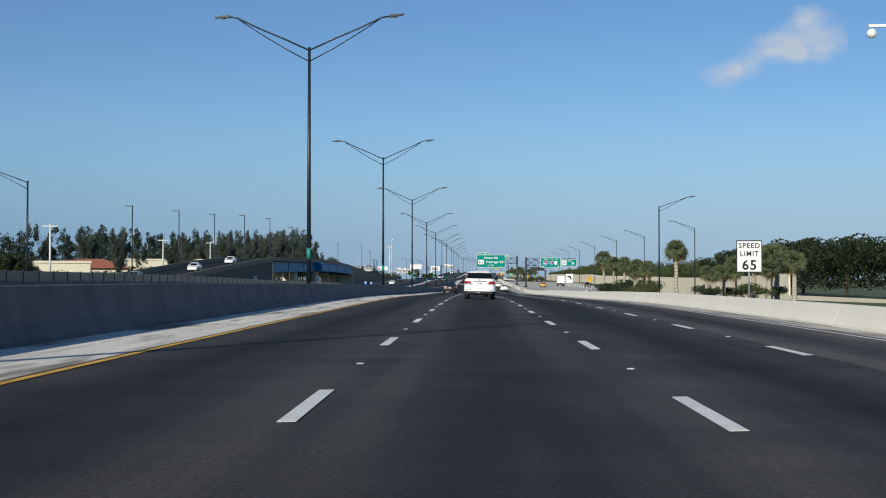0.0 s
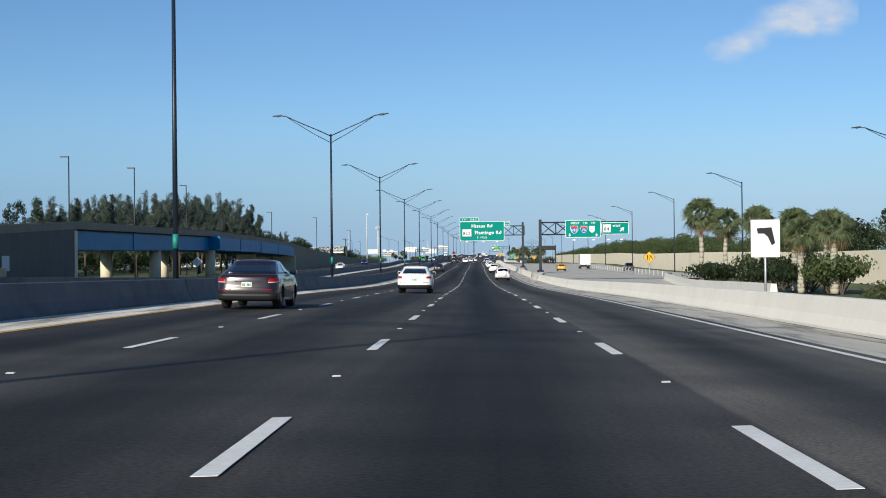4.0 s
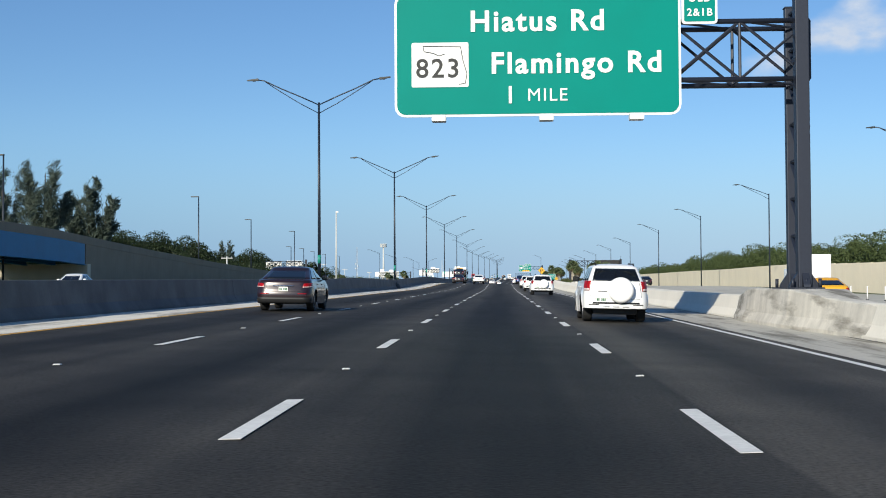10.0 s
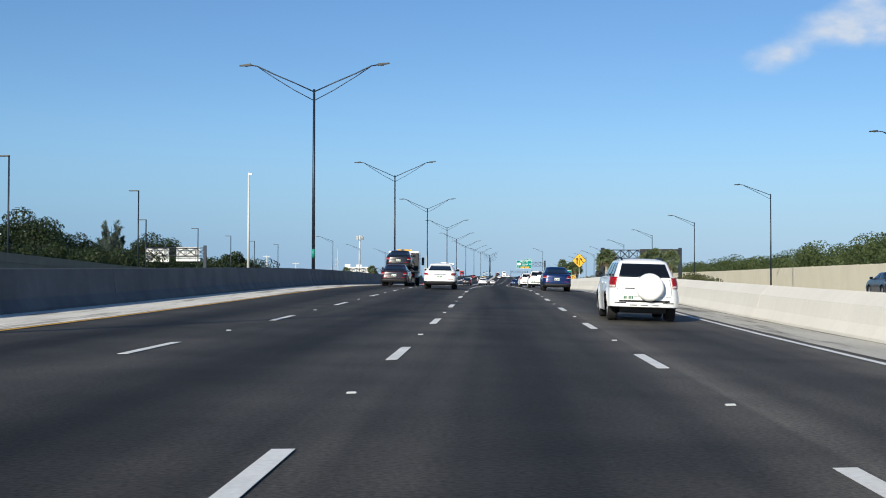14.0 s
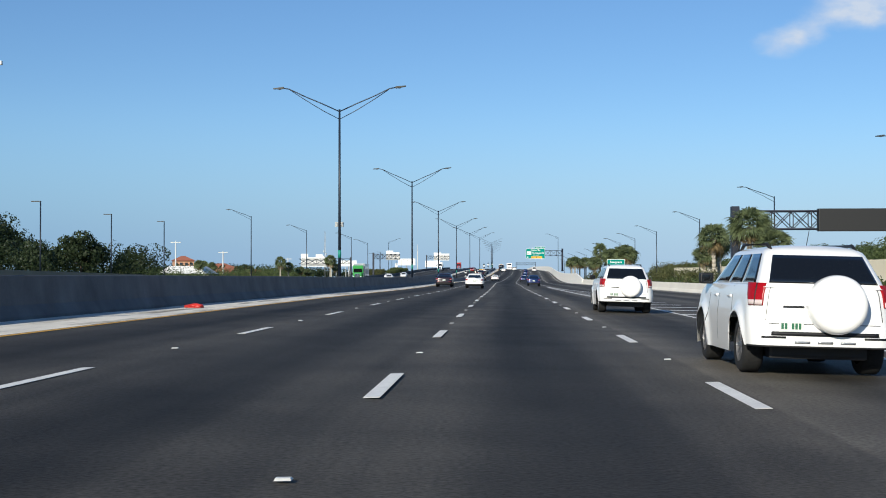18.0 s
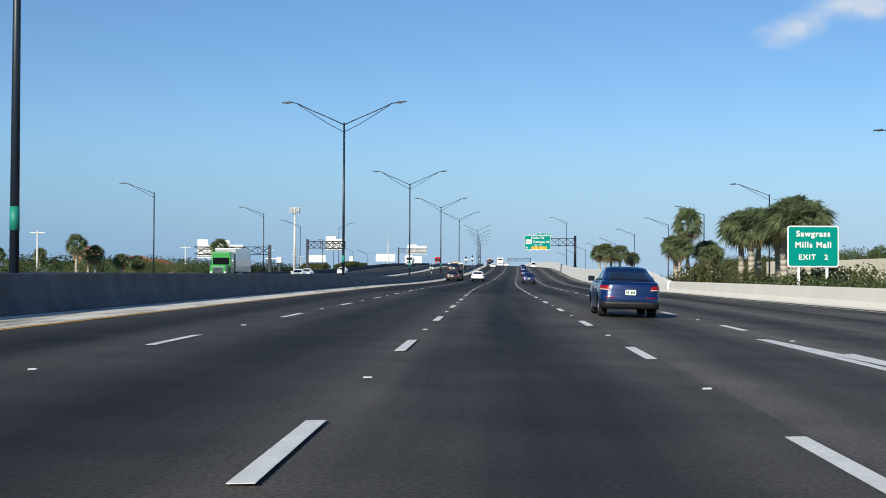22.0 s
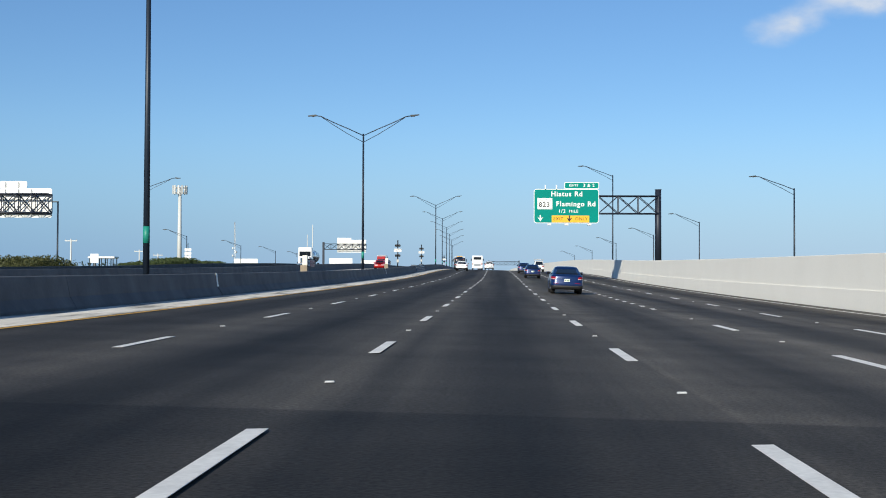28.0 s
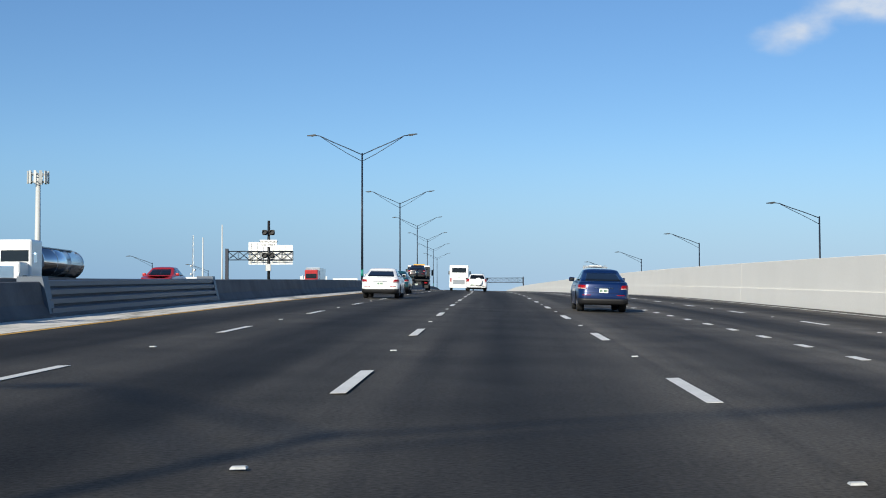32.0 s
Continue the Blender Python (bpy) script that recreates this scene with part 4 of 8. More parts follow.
def gantry_post(ob, x, top, lattice=True):
    if lattice:
        for yy, w in ((0.0, 0.19), (1.5, 0.13)):
            part("column", bevelled(x - w, x + w, yy - w, yy + w, 0.09, top, 0.025, 2), STEEL, ob)
            part("column_cap", bevelled(x - w - 0.02, x + w + 0.02, yy - w - 0.02, yy + w + 0.02, top, top + 0.05, 0.015, 1), STEEL, ob)
            # flared gusset plates at the foot
            for dx, dy in ((1, 0), (-1, 0), (0, 1), (0, -1)):
                bm = bmesh.new()
                o, t = Vector((x + dx * w, yy + dy * w, 0.09)), 0.5 * w
                side = Vector((dy, dx, 0)) * t
                way = Vector((dx, dy, 0))
                lo = [bm.verts.new(o + side * k + way * r + Vector((0, 0, z))) for k in (-1, 1) for r, z in ((-0.01, 0), (0.24, 0), (0.22, 0.08), (-0.01, 0.42))]
                for f in ((3, 2, 1, 0), (4, 5, 6, 7), (0, 1, 5, 4), (1, 2, 6, 5), (2, 3, 7, 6), (3, 0, 4, 7)):
                    bm.faces.new([lo[i] for i in f])
                bmesh.ops.recalc_face_normals(bm, faces=bm.faces[:])
                part("gusset", bm, STEEL, ob)
        n = 7
        for i in range(n):
            a, b = 0.5 + (top - 0.7) * i / n, 0.5 + (top - 0.7) * (i + 1) / n
            for p, q in (((x, 0.1, a), (x, 1.4, b)), ((x, 0.1, b), (x, 1.4, b))):
                bm = bmesh.new()
                tube(bm, p, q, 0.06, 0.06, 6)
                part("lacing_bar", bm, STEEL, ob)
        foot = (-0.4, 1.9)
    else:
        bm = bmesh.new()
        tube(bm, (x, 0.65, 0), (x, 0.65, top), 0.36, 0.33, 20)
        part("column", bm, STEEL, ob)
        foot = (0.1, 1.2)
        part("column_cap", bevelled(x - 0.34, x + 0.34, 0.31, 0.99, top, top + 0.05, 0.015, 1), STEEL, ob)
    bm = bmesh.new()
    box(bm, x - 0.5, x + 0.5, foot[0], foot[1], 0, 0.09)
    for sx in (-0.38, 0, 0.38):
        for sy in (foot[0] + 0.1, foot[1] - 0.1):
            tube(bm, (x + sx, sy, 0.08), (x + sx, sy, 0.34), 0.05, 0.05, 7)
    part("base_plate", bm, STEEL, ob)


def sign_light(ob, x, z):
    bm = bmesh.new()
    tube(bm, (x, 0.1, z + 0.12), (x, -0.9, z + 0.02), 0.025, 0.025, 6)
    arm = part("light_arm", bm, STEEL, ob)
    part("sign_lamp", bevelled(x - 0.2, x + 0.2, -1.25, -0.85, z - 0.16, z + 0.03, 0.04), WHITE, arm, "small white sign lamp")


PLINTH = stained_concrete("weathered_plinth_concrete", (0.60, 0.565, 0.49), 0.9, fine=0.12, fine_scale=10, broad=0.35, broad_scale=0.9, bump=0.1, streak=0.3)


def long_plinth(face, y):
    """The barrier swells into a broad, higher block where the gantry stands."""
    def outline(yy):
        k = curve([(y - 9.5, 0.0), (y - 6.0, 0.3), (y - 2.6, 1.0), (y + 3.2, 1.0), (y + 7.5, 0.0)], yy)
        f, h = face + 0.03 - 0.46 * k, 0.75 + 0.29 * k
        return [(f, -0.02), (f, 0.1), (f + 0.12, 0.34), (f + 0.2, h - 0.03), (f + 0.24, h), (f + 0.5 + 1.25 * k, h), (f + 0.58 + 1.32 * k, -0.02), (f + 0.58 + 1.32 * k, -0.7), (f, -0.7)]
    return tagged(sweep("gantry_plinth", outline, y - 9.5, y + 7.5, PLINTH, step=1.0), "broad weathered concrete plinth in the barrier under the sign gantry", "plinth", "gantry plinths", kind="structure")


def shield_state(parent, x, z, w, h, number):
    plate = part("route_shield", rounded_plate(x - w / 2, x + w / 2, z - h / 2, z + h / 2, 0.05, -0.03, -0.016), SIGN_WHITE, parent, "white route marker with a state outline")
    pts = [(-0.30, 0.42), (0.36, 0.40), (0.40, 0.1), (0.47, -0.2), (0.44, -0.42), (0.33, -0.44)]
    bm = bmesh.new()
    for p, q in zip(pts, pts[1:]):
        tube(bm, (x + p[0] * w, -0.034, z + p[1] * h), (x + q[0] * w, -0.034, z + q[1] * h), 0.012, 0.012, 5)
    for p, q in (((-0.30, 0.42), (-0.28, 0.30)), ((-0.28, 0.30), (-0.12, 0.26)), ((-0.12, 0.26), (-0.02, 0.2)), ((-0.02, 0.2), (0.08, 0.24))):
        tube(bm, (x + p[0] * w, -0.034, z + p[1] * h), (x + q[0] * w, -0.034, z + q[1] * h), 0.012, 0.012, 5)
    part("outline", bm, SIGN_BLACK, parent)
    letters(number, h * 0.6, SIGN_BLACK, parent, x - 0.04 * w, z - 0.1 * h, -0.036, weight=0.012)


def shield_interstate(parent, x, z, s, number):
    outer = [(-0.42, 0.5), (-0.2, 0.44), (0, 0.5), (0.2, 0.44), (0.42, 0.5), (0.5, 0.2), (0.46, -0.1), (0.3, -0.36), (0, -0.52), (-0.3, -0.36), (-0.46, -0.1), (-0.5, 0.2)]
    plate = part("route_shield", polygon_plate([(x + a * s, z + b * s) for a, b in outer], -0.024, -0.014), SIGN_WHITE, parent, "interstate shield in red, white and blue")
    part("shield_field", polygon_plate([(x + a * s * 0.92, z + min(b, 0.2) * s * 0.92) for a, b in outer if b <= 0.2], -0.03, -0.025), SIGN_BLUE, parent)
    part("shield_band", polygon_plate([(x + a * s * 0.92, z + b * s * 0.92) for a, b in outer if b > 0.19 or b == 0.2], -0.03, -0.025), SIGN_RED, parent)
    letters(number, s * 0.5, SIGN_WHITE, parent, x, z - 0.1 * s, -0.036, weight=0.02)


def guide_words(p, w, h, x0, z0, mile):
    letters("Hiatus Rd", h * 0.235, SIGN_WHITE, p, x0 + 0.50 * w, z0 + 0.76 * h, weight=0.025)
    letters("Flamingo Rd", h * 0.238, SIGN_WHITE, p, x0 + 0.635 * w, z0 + 0.42 * h, weight=0.025)
    shield_state(p, x0 + 0.16 * w, z0 + 0.42 * h, 0.2 * w, 0.36 * h, "823")
    letters("1", h * 0.2, SIGN_WHITE, p, x0 + 0.405 * w, z0 + 0.165 * h, weight=0.01), letters(mile, h * 0.145, SIGN_WHITE, p, x0 + 0.535 * w, z0 + 0.165 * h, weight=0.0)


# gantry with route shields over the ramp
base1 = at(9.0, 321.6, 1.0)
g1 = thing("sign_gantry", Matrix.Translation(base1), "dark steel cantilever gantry with two green route panels over the ramp", "sign gantry", "sign gantries")
gantry_post(g1, 0, 7.35)
truss(g1, 0.2, 12.3, 5.3, 7.0, depth=1.2, bays=6)
p = panel(g1, 3.5, 8.45, 4.82, 7.28)
letters("WEST   TO   TO", 0.42, SIGN_WHITE, p, 6.0, 6.83, weight=0.02)
shield_interstate(p, 4.75, 5.95, 1.1, "595")
shield_interstate(p, 6.1, 5.95, 0.98, "75")
part("route_shield", polygon_plate([(6.85, 6.42), (7.6, 6.42), (7.6, 5.75), (7.22, 5.45), (6.85, 5.75)], -0.024, -0.014), SIGN_WHITE, p, "white toll route marker")
letters("869", 0.3, SIGN_BLACK, p, 7.22, 5.95, weight=0.0)
down_arrow(p, 4.1, 5.15, 0.5, SIGN_WHITE), down_arrow(p, 7.85, 5.15, 0.5, SIGN_WHITE)
p = panel(g1, 8.55, 12.35, 5.22, 6.92)
shield_state(p, 9.3, 6.07, 1.1, 1.1, "84")
letters("WEST", 0.38, SIGN_WHITE, p, 10.65, 6.4, weight=0.02)
down_arrow(p, 11.45, 5.95, 0.85, SIGN_WHITE, turn=radians(135))
for x in (4.6, 7.3, 9.4, 11.2):
    sign_light(g1, x, 4.55)
long_plinth(8.08, 321.9)

# gantry with the one-mile sign over the lanes
g2 = thing("sign_gantry", Matrix.Translation(at(8.75, 380.2, 1.02)), "dark steel cantilever gantry carrying a large green exit sign", "sign gantry", "sign gantries")
gantry_post(g2, 0, 8.35)
truss(g2, -11.6, 0.3, 6.08, 7.76, depth=1.2, bays=6)
w, x0, z0, h = 8.22, -11.62, 5.05, 3.58
p = panel(g2, x0, x0 + w, z0, z0 + h, r=0.3)
guide_words(p, w, h, x0, z0, "MILE")
p = panel(g2, x0, x0 + 3.55, z0 + h + 0.02, z0 + h + 0.72, r=0.12)
letters("EXITS", 0.33, SIGN_WHITE, p, x0 + 0.95, z0 + h + 0.36, weight=0.02), letters("3 & 2", 0.48, SIGN_WHITE, p, x0 + 2.55, z0 + h + 0.36, weight=0.02)
p = panel(g2, x0 + w + 0.03, x0 + w + 1.05, z0 + h - 0.98, z0 + h + 0.02, r=0.1)
letters("OLD", 0.3, SIGN_WHITE, p, x0 + w + 0.54, z0 + h - 0.25, weight=0.02), letters("2&1B", 0.3, SIGN_WHITE, p, x0 + w + 0.54, z0 + h - 0.66, weight=0.02)
for x in (-10.3, -7.3, -4.8):
    sign_light(g2, x, z0 - 0.12)
long_plinth(8.08, 380.6)

# half-mile gantry
y3 = 1109.6
top_wall = at(14.0, y3, 2.15)
g3 = thing("sign_gantry", Matrix.Translation((28.4, y3, top_wall.z - 0.6)), "dark steel cantilever gantry carrying a green exit-only sign", "sign gantry", "sign gantries")
z3 = g3.matrix_basis.translation.z
gantry_post(g3, 0, 11.78 - z3, lattice=False)
zt, zb = 11.8 - z3, 8.09 - z3
truss(g3, -13.0, 0.0, 9.18 - z3, 11.08 - z3, bays=6)
x0, w = 14.87 - 28.4, 7.05
h = zt - zb
p = panel(g3, x0, x0 + w, zb, zt, r=0.3)
letters("Hiatus Rd", 0.74, SIGN_WHITE, p, x0 + 0.505 * w, zt - 0.56, weight=0.025)
letters("Flamingo Rd", 0.74, SIGN_WHITE, p, x0 + 0.645 * w, zt - 1.64, weight=0.025)
shield_state(p, x0 + 0.17 * w, zt - 1.6, 1.62, 1.2, "823")
letters("1/2", 0.56, SIGN_WHITE, p, x0 + 0.43 * w, zt - 2.42, weight=0.01), letters("MILE", 0.44, SIGN_WHITE, p, x0 + 0.61 * w, zt - 2.42, weight=0.01)
part("exit_only_panel", rounded_plate(x0 + 0.275 * w, x0 + 0.85 * w, zb + 0.09, zb + 0.84, 0.04, -0.03, -0.014), SIGN_YELLOW, p, "yellow panel with black letters")
letters("EXIT", 0.46, SIGN_BLACK, p, x0 + 0.375 * w, zb + 0.46, -0.036, weight=0.0), letters("ONLY", 0.46, SIGN_BLACK, p, x0 + 0.73 * w, zb + 0.46, -0.036, weight=0.0)
down_arrow(p, x0 + 0.545 * w, zb + 0.46, 0.75, SIGN_BLACK, y=-0.034), down_arrow(p, x0 + 0.1 * w, zb + 0.5, 0.75, SIGN_WHITE)
p = panel(g3, x0 + 3.3, x0 + 7.05, zt + 0.02, zt + 0.74, r=0.12)
letters("EXITS", 0.34, SIGN_WHITE, p, x0 + 4.3, zt + 0.38, weight=0.02), letters("3 & 2", 0.5, SIGN_WHITE, p, x0 + 5.95, zt + 0.38, weight=0.02)
for x in (1.25, 2.45):
    part("bracket", bevelled(x0 + x - 0.07, x0 + x + 0.07, 0.0, 0.1, zt - 0.1, zt + 0.45, 0.02, 1), WHITE, g3)
for x in (1.6, 3.45, 5.9):
    sign_light(g3, x0 + x, zb - 0.12)

# message-board gantry behind the palms
g4 = thing("message_gantry", Matrix.Translation((23.4, 738.0, -0.6)), "black steel box gantry with a dark electronic message board", "sign gantry", "sign gantries")
bm = bmesh.new()
box(bm, -0.35, 0.35, -0.4, 0.4, 0, 8.0)
bmesh.ops.bevel(bm, geom=bm.edges[:], offset=0.04, segments=1, affect="EDGES")
part("column", bm, STEEL, g4)
truss(g4, 0.3, 15.0, 6.0, 7.6, depth=1.3, bays=9)
part("message_board", bevelled(7.2, 14.6, -0.9, -0.05, 5.75, 7.75, 0.05), SIGN_BLACK, g4, "dark blank message board")
bm = bmesh.new()
box(bm, 14.7, 15.3, -0.4, 0.4, 0, 8.0)
part("column", bm, STEEL, g4)

# small signs
def post_sign(name, m, label, category, pts, z, mat, border, legs, h_leg, group="", thick=0.02):
    ob = thing(name, m, label, category, group)
    for lx in legs:
        bm = bmesh.new()
        tube(bm, (lx, 0.06, -0.8), (lx, 0.06, h_leg), 0.04, 0.04, 8)
        part("post", bm, GALV, ob)
    plate = part("plate", polygon_plate(pts, 0, thick), border, ob)
    cx, cz = sum(a for a, b in pts) / len(pts), sum(b for a, b in pts) / len(pts)
    part("plate_face", polygon_plate([(cx + (a - cx) * 0.94, cz + (b - cz) * 0.94) for a, b in pts], -0.008, -0.002), mat, plate)
    return ob, plate


def diamond(c, s):
    r = s * 0.7071
    return [(0, c - r), (r, c), (0, c + r), (-r, c)]


ob, pl = post_sign("speed_limit_sign", Matrix.Translation(at(8.6, 60.0, 0.75)), "white rectangular speed limit sign on a steel post", "road sign", [(-0.58, 1.05), (0.58, 1.05), (0.58, 2.52), (-0.58, 2.52)], 0, SIGN_WHITE, SIGN_BLACK, (0,), 2.4)
letters("SPEED", 0.32, SIGN_BLACK, pl, 0, 2.27, -0.014, weight=0.01), letters("LIMIT", 0.32, SIGN_BLACK, pl, 0, 1.9, -0.014, weight=0.01), letters("65", 0.62, SIGN_BLACK, pl, 0, 1.37, -0.014, weight=0.02)
ob, pl = post_sign("route_sign", Matrix.Translation((9.6, 180.0, -1.0)), "white road sign with a black state outline", "road sign", [(-0.47, 1.56), (0.47, 1.56), (0.47, 2.78), (-0.47, 2.78)], 0, SIGN_WHITE, SIGN_WHITE, (0,), 2.7)
part("state_outline", polygon_plate([(-0.28, 2.5), (0.2, 2.53), (0.25, 2.3), (0.31, 2.02), (0.2, 1.94), (0.08, 2.22), (-0.05, 2.33), (-0.25, 2.33)], -0.02, -0.012), SIGN_BLACK, pl)


def merge_mark(pl, c, s):
    part("arrow", polygon_plate([(-0.30 * s, c - 0.38 * s), (-0.18 * s, c - 0.38 * s), (-0.18 * s, c + 0.12 * s), (-0.08 * s, c + 0.12 * s), (-0.24 * s, c + 0.36 * s), (-0.40 * s, c + 0.12 * s), (-0.30 * s, c + 0.12 * s)], -0.02, -0.01), SIGN_BLACK, pl)
    part("arrow", polygon_plate([(0.42 * s, c - 0.28 * s), (0.5 * s, c - 0.2 * s), (0.26 * s, c + 0.08 * s), (0.36 * s, c + 0.1 * s), (0.1 * s, c + 0.34 * s), (0.1 * s, c + 0.04 * s), (0.18 * s, c + 0.06 * s)], -0.02, -0.01), SIGN_BLACK, pl)
    part("line", polygon_plate([(-0.03 * s, c - 0.5 * s), (0.03 * s, c - 0.5 * s), (0.03 * s, c + 0.1 * s), (-0.03 * s, c + 0.1 * s)], -0.02, -0.01), SIGN_BLACK, pl)
    for k in (0.2, 0.38):
        part("line", polygon_plate([(-0.03 * s, c + k * s), (0.03 * s, c + k * s), (0.03 * s, c + (k + 0.1) * s), (-0.03 * s, c + (k + 0.1) * s)], -0.02, -0.01), SIGN_BLACK, pl)


ob, pl = post_sign("merge_sign", Matrix.Translation(at(8.5, 620.5, 0.0)), "yellow diamond lane-merge sign on a steel post", "road sign", diamond(3.03, 1.1), 0, SIGN_YELLOW, SIGN_BLACK, (0,), 2.98, "merge signs")
merge_mark(pl, 3.03, 0.97)
ob, pl = post_sign("merge_sign", Matrix.Translation((25.0, 660.5, -0.9)), "yellow diamond lane-merge sign beside the ramp", "road sign", diamond(2.6, 1.25), 0, SIGN_YELLOW, SIGN_BLACK, (0,), 2.6, "merge signs")
merge_mark(pl, 2.6, 1.1)
ob, pl = post_sign("merge_sign", Matrix.Translation((25.8, 328.3, -2.6)), "yellow diamond lane-merge sign beside the ramp barrier", "road sign", diamond(3.4, 1.25), 0, SIGN_YELLOW, SIGN_BLACK, (0,), 3.4, "merge signs")
merge_mark(pl, 3.4, 1.1)
ob, pl = post_sign("merge_sign", Matrix.Translation((23.1, 822.0, -0.6)), "yellow diamond merge sign among shrubs", "road sign", diamond(2.8, 1.02), 0, SIGN_YELLOW, SIGN_BLACK, (0,), 2.8, "merge signs")
merge_mark(pl, 2.8, 0.9)
ob = thing("guide_sign", Matrix.Translation((22.0, 834.5, -0.6)), "green guide sign on two white posts behind the barrier", "road sign")
for lx in (-0.8, 0.8):
    bm = bmesh.new()
    box(bm, lx - 0.07, lx + 0.07, 0.06, 0.2, -0.3, 4.5)
    part("post", bm, WHITE, ob)
p = panel(ob, -1.45, 1.45, 2.3, 4.65, r=0.15)
letters("Sawgrass", 0.46, SIGN_WHITE, p, 0, 4.18, weight=0.025), letters("Mills Mall", 0.46, SIGN_WHITE, p, 0, 3.55, weight=0.025)
letters("EXIT   2", 0.42, SIGN_WHITE, p, 0, 2.85, weight=0.02)

# backs of the signs over the opposite carriageway
def back_gantry(x_post, y, base, top, x_far, panels, label):
    ob = thing("sign_gantry", Matrix.Translation((x_post, y, base)), label, "sign gantry", "opposite gantries")
    bm = bmesh.new()
    box(bm, -0.3, 0.3, -0.35, 0.35, 0, top - base)
    bmesh.ops.bevel(bm, geom=bm.edges[:], offset=0.04, segments=1, affect="EDGES")
    part("column", bm, STEEL, ob)
    lo, hi = sorted((0, x_far - x_post))
    truss(ob, lo, hi, top - base - 2.2, top - base - 0.5, depth=1.0, bays=6)
    for x0, x1, z0, z1 in panels:
        pl = part("sign_panel", rounded_plate(x0 - x_post, x1 - x_post, z0 - base, z1 - base, 0.15, 1.5, 1.55), ALU, ob, "bare aluminium back of a sign")
        for k in range(int((x1 - x0) / 1.2)):
            xx = x0 - x_post + 0.5 + 1.2 * k
            bm = bmesh.new()
            box(bm, xx - 0.04, xx + 0.04, 1.36, 1.5, z0 - base + 0.1, z1 - base - 0.1)
            part("stiffener", bm, ALU, pl)
    return ob


back_gantry(-45.0, 1060, -0.6, 8.0, -62.5, ((-62.0, -51.5, 4.9, 8.0), (-62.0, -59.6, 8.05, 9.2), (-57.0, -54.6, 8.05, 9.0)), "dark gantry with sign backs over the opposite carriageway")
back_gantry(-39.7, 1085.6, -0.4, 10.0, -30.4, ((-35.3, -30.5, 7.4, 10.1), (-35.3, -32.8, 10.1, 10.75)), "dark gantry with sign backs over the opposite carriageway")
back_gantry(-34.3, 1366, 3.0, 14.0, -21.4, ((-30.3, -26.0, 10.9, 15.35), (-25.97, -21.5, 10.9, 14.75)), "dark gantry with pale sign backs over the opposite carriageway")
back_gantry(-58.7, 757.0, -1.0, 8.3, -71.7, ((-65.2, -60.1, 5.0, 8.0), (-71.7, -66.7, 4.8, 7.8)), "low gantry with slatted sign backs beyond the wall")

# sign bridge far ahead at the crest
far_gantry = thing("sign_gantry", Matrix.Translation((20.4, 1560, 5.5)), "dark steel sign bridge far ahead over the crest", "sign gantry", "sign gantries")
truss(far_gantry, 0.0, 13.2, 4.6, 6.2, depth=1.0, bays=7)
for x in (-0.2, 13.4):
    part("column", bevelled(x - 0.2, x + 0.2, 0.55, 0.95, -1.5, 6.6, 0.03, 2), STEEL, far_gantry)

# lane signals beside the express lanes
def lane_signal(m):
    ob = thing("lane_signal", m, "black pole with round lane signals and a small white sign", "traffic signal", "lane signals")
    bm = bmesh.new()
    tube(bm, (0, 0, 0), (0, 0, 6.2), 0.11, 0.1, 12)
    part("pole", bm, SIGN_BLACK, ob)
    for z in (3.3, 5.2):
        for s in (-0.27, 0.27):
            bm = bmesh.new()
            box(bm, s - 0.2, s + 0.2, -0.32, -0.08, z - 0.22, z + 0.22)
            bmesh.ops.bevel(bm, geom=bm.edges[:], offset=0.05, segments=2, affect="EDGES")
            head = part("signal_head", bm, SIGN_BLACK, ob)
            bm = bmesh.new()
            tube(bm, (s, -0.45, z), (s, -0.31, z), 0.17, 0.15, 12, caps=False)
            part("visor", bm, SIGN_BLACK, head)
    pl = part("sign_plate", bevelled(-0.65, 0.65, -0.2, -0.17, 4.0, 4.6, 0.01, 1), SIGN_WHITE, ob, "white sign plate")
    letters("AUTHORIZED", 0.2, SIGN_BLACK, pl, 0, 4.43, -0.208, weight=0.01), letters("USE ONLY", 0.2, SIGN_BLACK, pl, 0, 4.17, -0.208, weight=0.01)
    part("control_box", bevelled(-0.2, 0.2, -0.3, -0.1, 2.0, 2.6, 0.02, 1), GALV, ob)
    return ob


SMALL = Matrix.Diagonal((0.72, 0.72, 0.65, 1))
sig = lane_signal(Matrix.Translation(at(-12.6, 1129.2, 0.0)) @ SMALL)
copy_thing(sig, Matrix.Translation(at(-12.6, 985, 0.0)) @ SMALL)
copy_thing(sig, Matrix.Translation(at(-12.35, 1178, 0.0)))
copy_thing(sig, Matrix.Translation(at(-12.35, 1330, 0.0)))

# cabinets with racks of folded striped gate arms, standing on the median
RED_ST = material("red_sheeting", (0.42, 0.035, 0.025), 0.5, fine=0.2, fine_scale=6)
GATE_PALE = material("pale_gate_paint", (0.74, 0.71, 0.62), 0.5, fine=0.06, fine_scale=8, broad=0.1)


